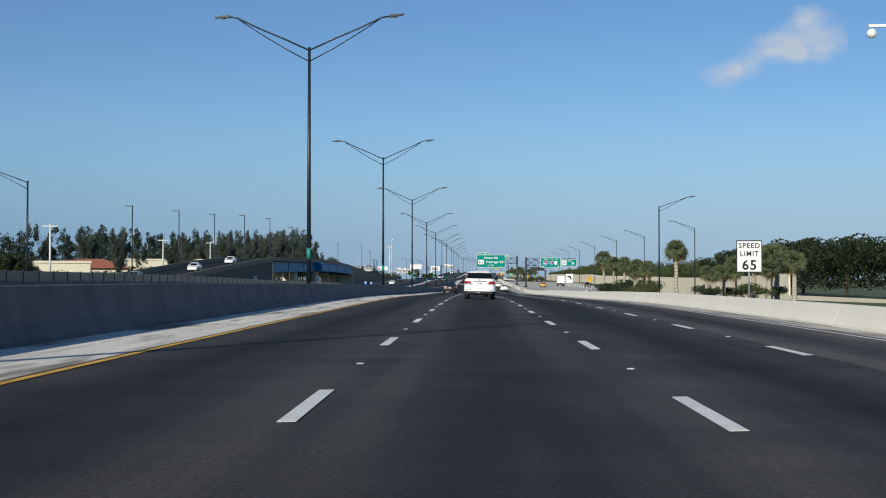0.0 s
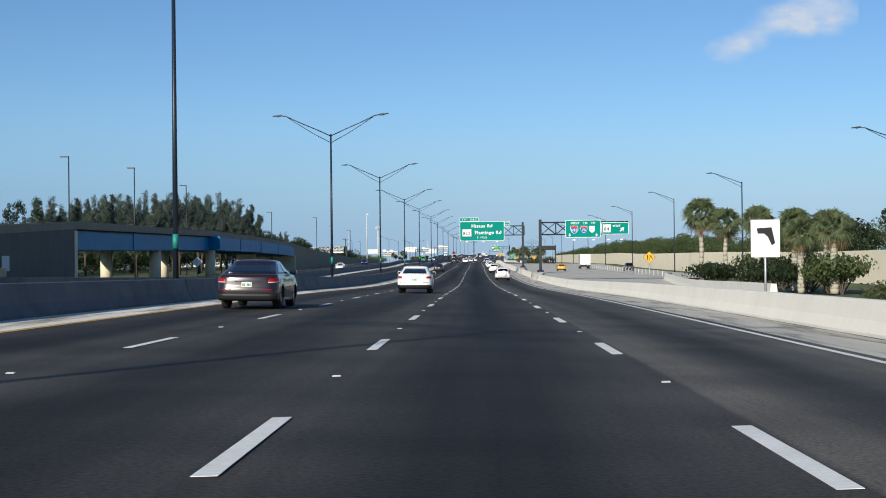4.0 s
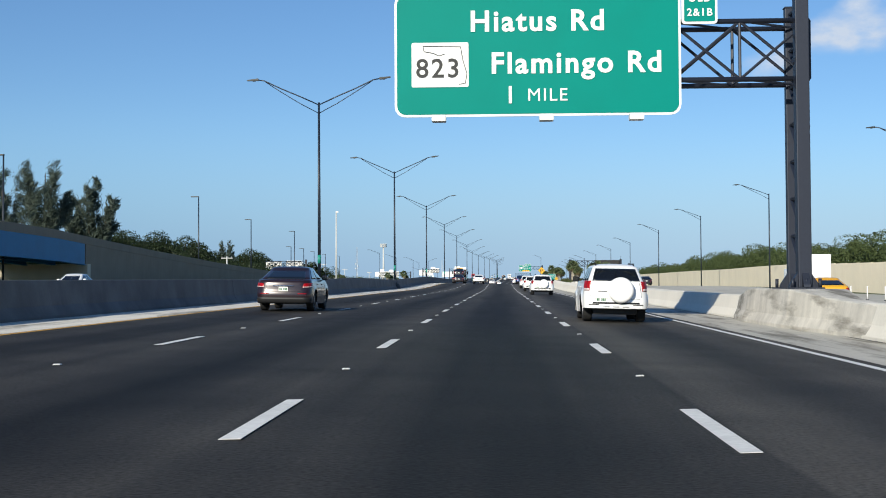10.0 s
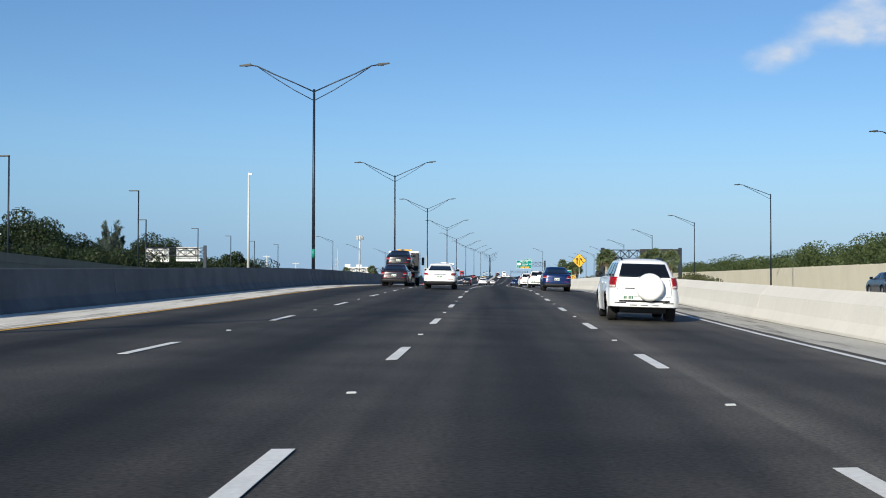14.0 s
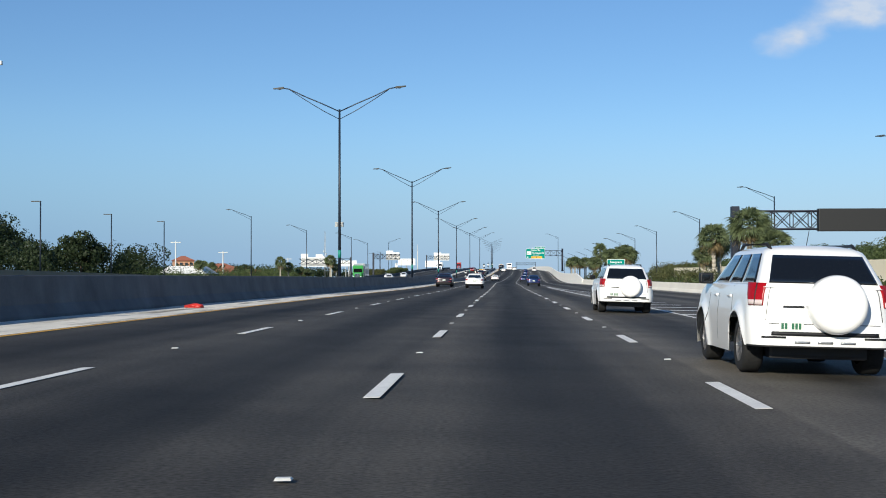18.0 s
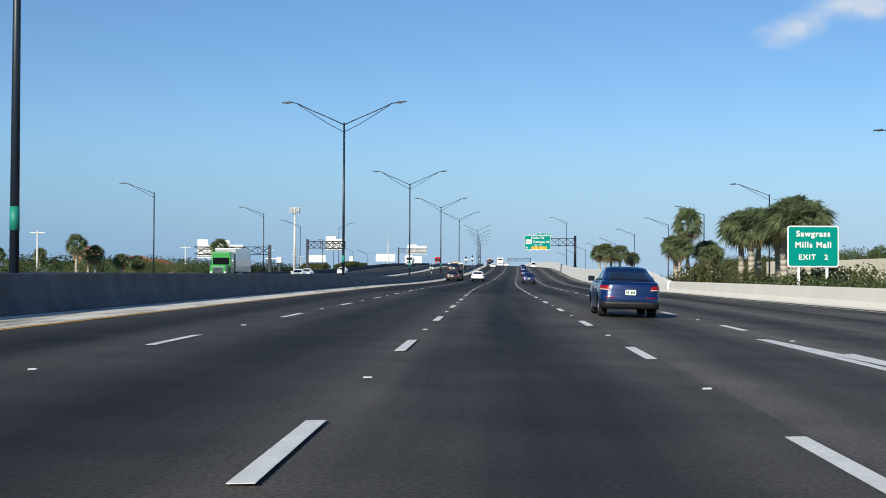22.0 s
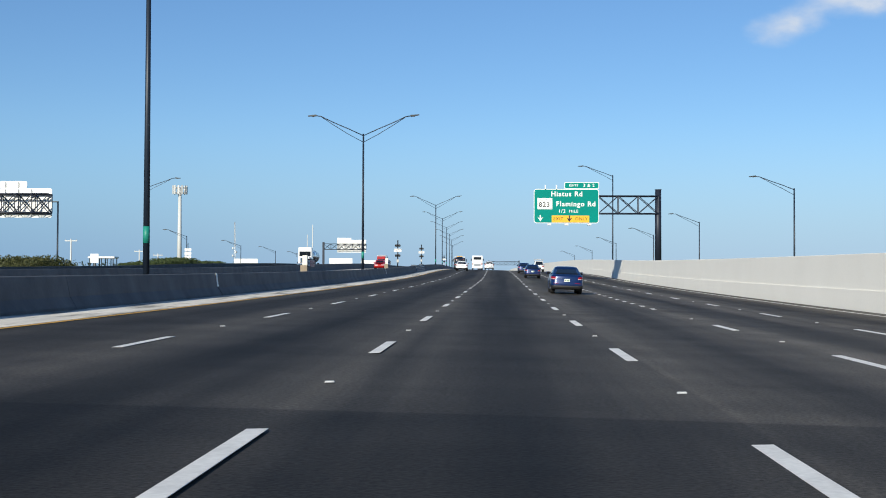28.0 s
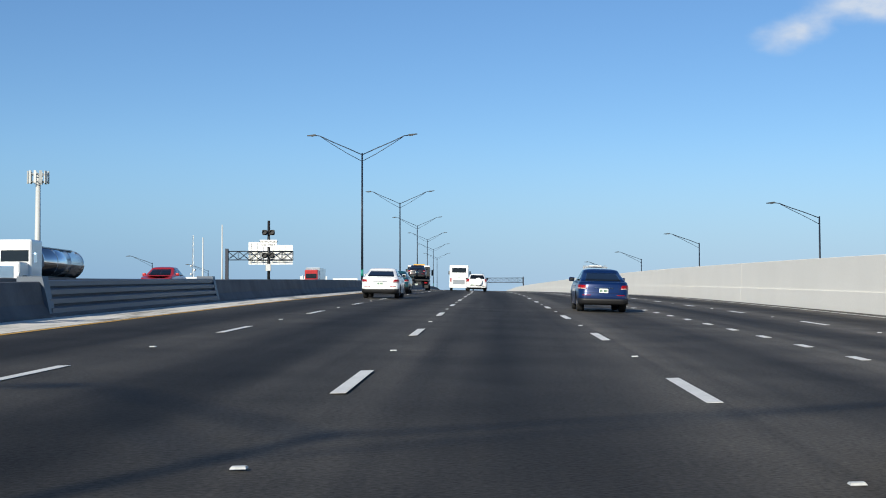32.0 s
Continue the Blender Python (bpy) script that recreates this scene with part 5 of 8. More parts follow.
def gate_cabinet(m):
    ob = thing("lane_gate", m, "pale cabinet with a rack of red and white striped gate arms", "lane gate", "lane gates")
    part("plinth", bevelled(-0.28, 0.16, -0.35, 0.35, 0.0, 1.2, 0.03), GREY_CONCRETE, ob, "concrete plinth")
    cab = part("cabinet", bevelled(-0.16, 0.16, -0.25, 0.25, 1.2, 1.85, 0.03), GATE_PALE, ob, "pale metal cabinet")
    part("cabinet_door", bevelled(-0.13, 0.13, -0.262, -0.25, 1.25, 1.8, 0.004, 1), GATE_PALE, cab)
    bm = bmesh.new()
    tube(bm, (0.1, 0, 1.85), (0.1, 0, 2.02), 0.03, 0.02, 8)
    part("beacon", bm, SIGN_BLACK, ob)
    for z in (1.12, 1.36, 1.6):
        part("rack_rail", bevelled(0.14, 0.24, 0.26, 3.2, z - 0.03, z + 0.03, 0.01, 1), BLACK_RACK, ob)
    for z in (1.24, 1.48):
        for k in range(14):
            bm = bmesh.new()
            box(bm, 0.12, 0.27, 0.28 + 0.205 * k, 0.28 + 0.205 * (k + 1), z - 0.1, z + 0.1)
            for q in bm.verts:
                q.co.y += (q.co.z - z) * 0.8
            part("stripe", bm, RED_ST if k % 3 else SIGN_WHITE, ob)
    return ob


BLACK_RACK = material("rusty_rack", (0.09, 0.035, 0.028), 0.6, fine=0.2)
lane_gate = gate_cabinet(Matrix.Translation(at(-12.75, 1114.6, 0.0)))
copy_thing(lane_gate, Matrix.Translation(at(-12.75, 1052.9, 0.0)))

# tall masts
def mast(name, x, y, z0, z1, r, mat, label, top=None):
    ob = thing(name, Matrix.Translation((x, y, z0)), label, "mast")
    bm = bmesh.new()
    tube(bm, (0, 0, 0), (0, 0, z1 - z0), r, r * 0.6, 14)
    part("pole", bm, mat, ob)
    return ob


MAST = material("pale_mast", (0.55, 0.56, 0.54), 0.5, fine=0.05)
ob = mast("camera_mast", -48.4, 751.0, -1.0, 23.2, 0.32, MAST, "tall pale concrete camera mast beyond the median")
part("camera", bevelled(-0.1, 0.7, -0.2, 0.2, 23.7, 24.1, 0.06), WHITE, ob)
ob = mast("camera_mast", 9.6 + 0.1, 42.5, 0.4, 9.2, 0.17, WHITE, "white camera mast behind the outer barrier")
part("camera_arm", bevelled(-0.75, 0.0, -0.05, 0.05, 9.0, 9.1, 0.02), WHITE, ob)
bm = bmesh.new()
bmesh.ops.create_uvsphere(bm, u_segments=12, v_segments=8, radius=0.16, matrix=Matrix.Translation((-0.65, 0, 8.8)))
part("camera", bm, SIGN_WHITE, ob, "white dome camera")
for x, y, z1, r in ((-41.5, 1400.9, 20.8, 0.24), (-39.4, 1367.7, 16.3, 0.2)):
    mast("camera_mast", x, y, 0.0, z1, r, MAST, "tall pale mast beyond the opposite carriageway")
ob = mast("cell_tower", -90.7, 1425.4, -1, 34.6, 0.9, MAST, "tall pale cell tower with a ring of panel antennas")
for k in range(12):
    a = k * math.pi / 6
    bm = bmesh.new()
    box(bm, -0.3, 0.3, -0.12, 0.12, 33.4, 36.4)
    part("antenna", bm, MAST, ob).matrix_basis = pose(0, 0, 0, 0, 0, math.degrees(a)) @ Matrix.Translation((0, 2.5, 0))
bm = bmesh.new()
for z in (33.8, 35.6):
    for k in range(12):
        a, b = k * math.pi / 6, (k + 1) * math.pi / 6
        tube(bm, (2.4 * math.sin(a), 2.4 * math.cos(a), z), (2.4 * math.sin(b), 2.4 * math.cos(b), z), 0.1, 0.1, 5)
        if k % 3 == 0:
            tube(bm, (0, 0, z), (2.4 * math.sin(a), 2.4 * math.cos(a), z), 0.1, 0.1, 5)
part("ring", bm, GALV, ob)
ob = thing("radio_mast", Matrix.Translation((-178, 2050, -3)), "thin lattice radio mast with dishes", "mast")
bm = bmesh.new()
H = 55.0
for k in range(3):
    a = k * 2 * math.pi / 3
    tube(bm, (1.3 * math.cos(a), 1.3 * math.sin(a), 0), (0.4 * math.cos(a), 0.4 * math.sin(a), H), 0.14, 0.1, 5)
for i in range(12):
    z, z2 = H * i / 12, H * (i + 1) / 12
    for k in range(3):
        a, b = k * 2 * math.pi / 3, (k + 1) * 2 * math.pi / 3
        r, r2 = 1.3 - 0.9 * i / 12, 1.3 - 0.9 * (i + 1) / 12
        tube(bm, (r * math.cos(a), r * math.sin(a), z), (r2 * math.cos(b), r2 * math.sin(b), z2), 0.09, 0.09, 4)
part("lattice", bm, GALV, ob)
for z, s in ((27, -1), (30, 1), (33, -1)):
    bm = bmesh.new()
    tube(bm, (s * 1.0, -0.3, z), (s * 1.9, -0.6, z), 0.9, 0.9, 12)
    part("dish", bm, WHITE, ob)

# back of a diamond warning sign under the flyover
ob, pl = post_sign("warning_sign", Matrix.Translation((-44.4, 350, -1.4)) @ pose(0, 0, 0, 0, 0, 180), "bare grey back of a diamond warning sign", "road sign", diamond(2.25, 1.25), 0, SIGN_YELLOW, ALU, (0,), 3.0)
# slim orange and white marker behind the barrier
ob = thing("marker_post", Matrix.Translation((22.6, 871.4, -0.6)), "slim white marker post with an orange top", "marker post")
bm = bmesh.new()
tube(bm, (0, 0, 0), (0.02, 0, 0.85), 0.06, 0.055, 10)
part("post", bm, SIGN_WHITE, ob)
bm = bmesh.new()
tube(bm, (0.02, 0, 0.85), (0.03, 0, 1.25), 0.056, 0.05, 10)
part("sleeve", bm, material("orange_sleeve", (0.75, 0.16, 0.02), 0.5), ob, "orange sleeve")
# a crumpled red scrap on the inner shoulder
bm = bmesh.new()
bmesh.ops.create_icosphere(bm, subdivisions=3, radius=0.2)
for q in bm.verts:
    k = 1 + 0.75 * noise.noise(q.co * 7.0)
    q.co = Vector((q.co.x * k * 1.5, q.co.y * k * 1.1, abs(q.co.z) * k * 0.55))
scrap = part("plastic_scrap", bm, material("red_plastic", (0.5, 0.03, 0.02), 0.45, fine=0.1), None)
scrap.matrix_basis = Matrix.Translation(at(-10.3, 661.1, 0.005))
tagged(scrap, "crumpled red plastic scrap on the concrete shoulder", "litter")

# ---- plants ----
BARK = material("bark", (0.11, 0.085, 0.06), 0.9, fine=0.3, fine_scale=8, bump=0.5)
PALM_BARK = material("palm_bark", (0.40, 0.36, 0.29), 0.95, fine=0.4, fine_scale=6, bump=0.6, stretch=(1, 1, 2.5))


def leaf_material(name, colour, spread=0.45):
    m = material(name, colour, 0.55, spec=0.3, island=spread, broad=0.25, broad_scale=0.3)
    n, l = m.node_tree.nodes, m.node_tree.links
    b = n["Principled BSDF"]
    thin = n.new("ShaderNodeBsdfTranslucent")
    l.new(b.inputs["Base Color"].links[0].from_socket, thin.inputs["Color"])
    mix = n.new("ShaderNodeMixShader")
    mix.inputs[0].default_value = 0.38
    l.new(b.outputs[0], mix.inputs[1]), l.new(thin.outputs[0], mix.inputs[2])
    l.new(mix.outputs[0], n["Material Output"].inputs["Surface"])
    return m


LEAF = leaf_material("leaf_green", (0.092, 0.122, 0.042), 0.22)
LEAF_DARK = leaf_material("leaf_dark", (0.033, 0.050, 0.020), 0.25)
LEAF_OLIVE = leaf_material("leaf_olive", (0.105, 0.112, 0.042), 0.25)
NEEDLE_DARK = leaf_material("needle_dark", (0.046, 0.064, 0.048), 0.25)
NEEDLE = leaf_material("needle_grey_green", (0.098, 0.128, 0.100), 0.25)
PALM_LEAF = leaf_material("palm_leaf", (0.155, 0.19, 0.09), 0.3)
PALM_DRY = leaf_material("palm_dry_leaf", (0.24, 0.18, 0.09), 0.3)
rng = np.random.default_rng(7)


def leaves(name, centres, size, mat, parent=None, droop=0.0, long=1.0, kind=""):
    """One mesh of many small bent leaves; each row of centres is a place and the way out of its clump."""
    c = np.asarray(centres, dtype=np.float64)
    n = len(c)
    c, out = c[:, :3], c[:, 3:]
    nrm = out + rng.normal(size=(n, 3)) * 0.42
    nrm /= np.linalg.norm(nrm, axis=1)[:, None]
    d = rng.normal(size=(n, 3)) - np.array([0, 0, droop])
    d -= nrm * (d * nrm).sum(axis=1)[:, None]
    d /= np.linalg.norm(d, axis=1)[:, None] + 1e-9
    o = np.cross(nrm, d)
    s = size * rng.uniform(0.6, 1.4, size=n)[:, None]
    a, b = d * s * long, o * s * 0.55
    v = np.empty((n, 4, 3))
    v[:, 0], v[:, 1], v[:, 2], v[:, 3] = c - a, c + b + nrm * s * 0.15, c + a, c - b + nrm * s * 0.1
    faces = np.arange(n * 4).reshape(n, 4)
    me = bpy.data.meshes.new(name)
    me.vertices.add(n * 4)
    me.vertices.foreach_set("co", v.astype(np.float32).ravel())
    me.loops.add(n * 4)
    me.loops.foreach_set("vertex_index", faces.astype(np.int32).ravel())
    me.polygons.add(n)
    me.polygons.foreach_set("loop_start", np.arange(0, n * 4, 4, dtype=np.int32))
    me.update(calc_edges=True)
    me.validate()
    me.materials.append(mat)
    ob = new(name, me)
    ob.parent = parent
    if kind:
        ob["kind"] = kind
    return ob


def shell(n, centre, radius, squash=0.75, inner=0.55):
    """Places in a rounded clump, each with the way out of it."""
    d = rng.normal(size=(n, 3))
    d /= np.linalg.norm(d, axis=1)[:, None]
    r = rng.uniform(inner, 1.0, size=n)[:, None] ** 0.6
    return np.concatenate((np.asarray(centre) + d * r * radius * np.array([1, 1, squash]), d), axis=1)


def broadleaf(m, height, spread, mat, label, group="", lumps=13, per=230, size=0.30):
    ob = thing("tree", m, label, "tree", group)
    bm = bmesh.new()
    tube(bm, (0, 0, -0.4), (0.1, 0.05, height * 0.45), height * 0.028, height * 0.018, 9)
    part("trunk", bm, BARK, ob)
    cs = []
    bm = bmesh.new()
    for k in range(lumps):
        a = k * 2.4 + rng.uniform(0, 0.6)
        rad = spread * math.sqrt((k + 0.4) / lumps) * 0.72
        z = height * (0.88 - 0.5 * (rad / spread) ** 1.5 + rng.uniform(-0.12, 0.1)) - spread * 0.1
        c = (rad * math.cos(a), rad * math.sin(a), z)
        tube(bm, (0.1, 0.05, height * 0.4), (c[0] * 0.9, c[1] * 0.9, z - 0.2), height * 0.012, height * 0.004, 6)
        cs.append(shell(per, c, spread * rng.uniform(0.3, 0.46)))
    part("branching", bm, BARK, ob)
    leaves("crown", np.concatenate(cs), size, mat, ob)
    return ob


def casuarina(m, height, label, group):
    """A tall tree of loose, wispy plumes."""
    ob = thing("casuarina_tree", m, label, "tree", group)
    bm = bmesh.new()
    lean = rng.uniform(-0.6, 1.2)
    tube(bm, (0, 0, -0.5), (lean, 0.2, height * 0.92), height * 0.02, 0.04, 8)
    part("trunk", bm, BARK, ob)
    at_, ways = [], []
    bm = bmesh.new()
    # leaders rise from the trunk and lean with the wind; feathery sprays stand along each of them
    for k in range(8):
        a = k * 2.4 + rng.uniform(-0.4, 0.4)
        root = Vector((lean * 0.2, 0, height * (0.08 + 0.05 * k)))
        far = height * rng.uniform(0.14, 0.3) * (0.25 if k == 0 else 1.0)
        tip = Vector((far * math.cos(a) + height * 0.05, far * math.sin(a), height * (0.97 if k == 0 else rng.uniform(0.58, 0.95))))
        tube(bm, root, tip, 0.11, 0.02, 6)
        run = (tip - root).normalized()
        for j in range(20):
            u = 0.16 + 0.84 * (j + rng.uniform(0, 1)) / 20
            p = root + (tip - root) * u
            w = rng.uniform(0, 6.28)
            way = (run * 0.8 + Vector((math.cos(w), math.sin(w), 0)) * 0.95 + Vector((0.25, 0, 0.25))).normalized()
            span = height * 0.125 * (1.15 - 0.7 * u) * rng.uniform(0.55, 1.25)
            n = 74
            along = rng.uniform(0, 1, size=(n, 1))
            c = np.array(p) + np.array(way) * span * along + rng.normal(size=(n, 3)) * height * 0.019 * (1.2 - 0.8 * along)
            at_.append(c)
            ways.append(np.array(way) + rng.normal(size=(n, 3)) * 0.4)
    part("branching", bm, BARK, ob)
    c, d = np.concatenate(at_), np.concatenate(ways)
    d /= np.linalg.norm(d, axis=1)[:, None]
    o = np.cross(d, rng.normal(size=d.shape))
    o /= np.linalg.norm(o, axis=1)[:, None] + 1e-9
    s = rng.uniform(0.6, 1.4, size=(len(c), 1))
    v = np.stack((c - d * s * 0.42, c + o * s * 0.05, c + d * s * 0.42, c - o * s * 0.05), axis=1).reshape(-1, 3)
    mesh_part("crown", v.tolist(), np.arange(len(v)).reshape(-1, 4).tolist(), NEEDLE, ob)
    return ob


def palm(m, height, label, group, crown=1.9, fronds=56):
    ob = thing("palm_tree", m, label, "palm tree", group)
    bm = bmesh.new()
    rings = 14
    for i in range(rings):
        z0, z1 = -0.4 + (height + 0.2) * i / rings, -0.4 + (height + 0.2) * (i + 1) / rings
        r = 0.25 - 0.05 * i / rings
        tube(bm, (0.03 * math.sin(i), 0, z0), (0.03 * math.sin(i + 1), 0, z1 + 0.03), r * 0.97, r * 1.07, 11)
    part("trunk", bm, PALM_BARK, ob)
    for key, mat, count, lo, hi, label2 in (("crown", PALM_LEAF, int(fronds * 1.3), -0.75, 1.45, ""), ("frond_skirt", PALM_DRY, 6, -1.3, -0.8, "dry brown hanging fronds")):
        vs, fs = [], []
        for k in range(count):
            a = k * 2.399 + rng.uniform(-0.2, 0.2)
            e = lo + (hi - lo) * ((k + 0.5) / count) + rng.uniform(-0.12, 0.12)
            out = Vector((math.cos(a) * math.cos(e), math.sin(a) * math.cos(e), math.sin(e)))
            side = Vector((-math.sin(a), math.cos(a), 0))
            side = Matrix.Rotation(rng.uniform(-1.1, 1.1), 3, out) @ side
            up = side.cross(out) * -1
            stem = crown * rng.uniform(0.4, 0.55)
            hub = Vector((0, 0, height)) + out * stem
            i = len(vs)
            w = 0.025
            vs += [Vector((0, 0, height)) + side * w, Vector((0, 0, height)) - side * w, hub - side * w, hub + side * w]
            fs.append((i, i + 1, i + 2, i + 3))
            for j in range(17):
                f = (j - 8) / 8 * 1.5
                d = (out * math.cos(f) + side * math.sin(f)).normalized()
                ln = crown * rng.uniform(0.5, 0.68) * (1 - 0.16 * abs(f))
                mid = hub + d * ln * 0.55 + up * 0.04
                tip = hub + d * ln * 0.96 - Vector((0, 0, ln * rng.uniform(0.15, 0.5)))
                q = d.cross(up).normalized() * 0.044 * crown / 1.75
                i = len(vs)
                vs += [hub, mid + q, tip, mid - q]
                fs.append((i, i + 1, i + 2, i + 3))
        mesh_part(key, vs, fs, mat, ob, label2)
    return ob


def shrub(m, w, h, mat, label, group, n=900, size=0.1):
    ob = thing("shrub", m, label, "shrub", group)
    bm = bmesh.new()
    cs = []
    for k in range(7):
        a = k * 2.4
        c = (w * 0.32 * math.cos(a) * (k > 0), w * 0.32 * math.sin(a) * (k > 0), h * rng.uniform(0.45, 0.66))
        tube(bm, (0, 0, -0.2), (c[0], c[1], c[2]), 0.05, 0.015, 5)
        cs.append(shell(n // 7, c, w * 0.33, 0.9 * h / w, 0.3))
    part("stem", bm, BARK, ob)
    leaves("foliage", np.concatenate(cs), size, mat, ob)
    return ob


# woods behind the noise wall
def woods(name, y0, y1, xs, top, mat, label, density, size):
    """Crowns side by side, each of several leafy lumps."""
    pts = []
    for y in np.arange(y0, y1, 4.0):
        for x in xs:
            xx, yy = x + rng.uniform(-4, 4), y + rng.uniform(-3, 3)
            h = top(yy) * rng.uniform(0.70, 1.06)
            r = rng.uniform(1.8, 3.2)
            zb = axis_z(min(yy, 1500))
            cx = axis_x(yy) + xx
            pts.append(shell(density, (cx, yy, zb + h - r * 0.8), r, 0.85, 0.75))
            for k in range(3):
                a, q = rng.uniform(0, 6.28), r * rng.uniform(0.4, 0.6)
                pts.append(shell(density // 3, (cx + r * 0.75 * math.cos(a), yy + r * 0.75 * math.sin(a), zb + h - r * rng.uniform(0.5, 1.2)), q, 0.85, 0.75))
            pts.append(shell(density // 2, (cx, yy, zb + h * 0.45), r * 1.15, 1.0, 0.75))
    ob = leaves(name, np.concatenate(pts), size, mat)
    return tagged(ob, label, "woods", kind="stuff")


woods("woods", 130, 330, (56, 64, 74), lambda y: 9.6, LEAF_DARK, "dense dark green trees behind the noise wall", 300, 0.24)
woods("woods", 330, 1000, (54.5, 61), lambda y: curve([(330, 8.2), (420, 7.2), (640, 7.8), (800, 6.6), (1000, 5.6)], y) + 1.5 * noise.noise(Vector((y / 38.0, 3.0, 0.0))), LEAF, "dense green tree belt behind the noise wall", 420, 0.17)
woods("woods", 1035, 1140, (56, 64), lambda y: 4.8 - max(0, axis_z(min(y, 1500))) * 0.5, LEAF_OLIVE, "low green tree belt beyond the bridge wall", 260, 0.24)
woods("woods", 560, 900, (-86, -75), lambda y: 7.6, LEAF_DARK, "dark green scrub beyond the opposite wall", 190, 0.24)


def tall_belt(name, y0, y1, xs, top, mat, label):
    """Ragged, upright trees that stand close together."""
    pts = []
    for y in np.arange(y0, y1, 4.0):
        for x in xs:
            xx, yy, h = x + rng.uniform(-4, 4), y + rng.uniform(-2.5, 2.5), top(y) * rng.uniform(0.68, 1.08)
            for k in range(9):
                z, r = h * rng.uniform(0.15, 0.95), rng.uniform(0.7, 1.5)
                w = 2.6 * (1.05 - z / h) + 0.3
                pts.append(shell(int(22 + 24 * r), (axis_x(yy) + xx + rng.uniform(-w, w), yy + rng.uniform(-w, w), z - 1.6), r, 1.3, 0.1))
            pts.append(shell(26, (axis_x(yy) + xx, yy, h - 2.0), 0.7, 1.6, 0.1))
    return tagged(leaves(name, np.concatenate(pts), 0.26, mat, droop=0.4, long=1.7), label, "woods", kind="stuff")


tall_belt("woods", 250, 660, (-124, -114), lambda y: curve([(250, 12.5), (350, 15.5), (440, 18.0), (660, 17)], y), NEEDLE_DARK, "ragged dark casuarina belt beyond the flyover")
woods("woods", 205, 330, (-86, -80), lambda y: 3.4, LEAF_DARK, "dark hedge in front of the shops", 200, 0.2)
woods("woods", 120, 640, (-106, -98), lambda y: 6.0, LEAF_DARK, "dark scrub in front of the casuarinas", 130, 0.3)
woods("woods", 880, 1085, (-84, -74), lambda y: 3.0 + 0.9 * noise.noise(Vector((y / 14.0, 7.0, 0.0))), LEAF, "green hedges beyond the opposite carriageway", 230, 0.15)


def hedge(y0, y1, x, wide, top, mat, label):
    """A close-leaved hedge of small lumps; top gives its height over the road."""
    pts = []
    for y in np.arange(y0, y1, 0.8):
        for k in range(5):
            xx, h = x + wide * (k / 4 - 0.5) + rng.uniform(-0.3, 0.3), top(y) * rng.uniform(0.86, 1.04)
            for z, r in ((h - 0.42, 0.5), (h - 1.1, 0.75), (h - 2.2, 0.9)):
                pts.append(shell(60, (axis_x(y) + xx, y + rng.uniform(-0.4, 0.4), axis_z(y) + z), r * rng.uniform(0.8, 1.15), 0.85, 0.5))
    return tagged(leaves("hedge", np.concatenate(pts), 0.11, mat), label, "hedge", kind="stuff")


hedge(1146, 1182, -50.5, 3.0, lambda y: curve([(1146, 1.3), (1160, 1.6), (1168, 2.0), (1180, 2.1), (1182, 1.6)], y), LEAF, "bright green hedge behind the opposite barrier")
hedge(1184, 1200, -49.5, 2.0, lambda y: 1.5, LEAF, "low green bushes behind the opposite barrier")
hedge(1104, 1122, -52.5, 5.0, lambda y: 2.25 - ((y - 1113) / 9.5) ** 2 * 1.2, LEAF_OLIVE, "rounded olive bush behind the opposite barrier")
woods("woods", 1150, 1900, (-180, -150), lambda y: 6.5 - max(0, axis_z(min(y, 1500))), LEAF_DARK, "distant low tree line", 26, 0.6)

group = "casuarina row"
first = casuarina(pose(-66, 408, -1.6), 15.0, "tall feathery grey-green casuarina beyond the flyover", group)
second = casuarina(pose(-70, 452, -1.6), 19.0, "tall feathery grey-green casuarina beyond the flyover", group)
third = casuarina(pose(-73, 505, -1.6), 22.0, "tall feathery grey-green casuarina beyond the flyover", group)
HIGH = [(300, 14.5), (375, 16.0), (410, 17.0), (450, 18.8), (520, 21.5), (600, 24.5), (650, 18.0), (830, 18.5)]
for i, (x, y) in enumerate(((-78, 596), (-79, 572), (-76, 546), (-74, 525), (-72, 488), (-69, 470), (-68, 436), (-67, 422), (-65, 392), (-66, 375), (-70, 352), (-75, 330), (-80, 400), (-83, 440), (-88, 500), (-85, 360), (-90, 320), (-92, 450), (-99, 380), (-104, 340), (-84, 548), (-86, 522), (-92, 541), (-98, 516), (-105, 545), (-112, 526), (-119, 551), (-91, 574), (-101, 580), (-110, 570), (-96, 815), (-99, 826))):
    s = curve(HIGH, y) / (16.0, 19.0, 22.0)[i % 3] * (0.86 if i % 4 == 2 else 1.0)
    copy_thing((first, second, third)[i % 3], pose(x, y, -1.6, 0, 0, 37 * i % 110 - 55) @ Matrix.Diagonal((s, s, s, 1)))

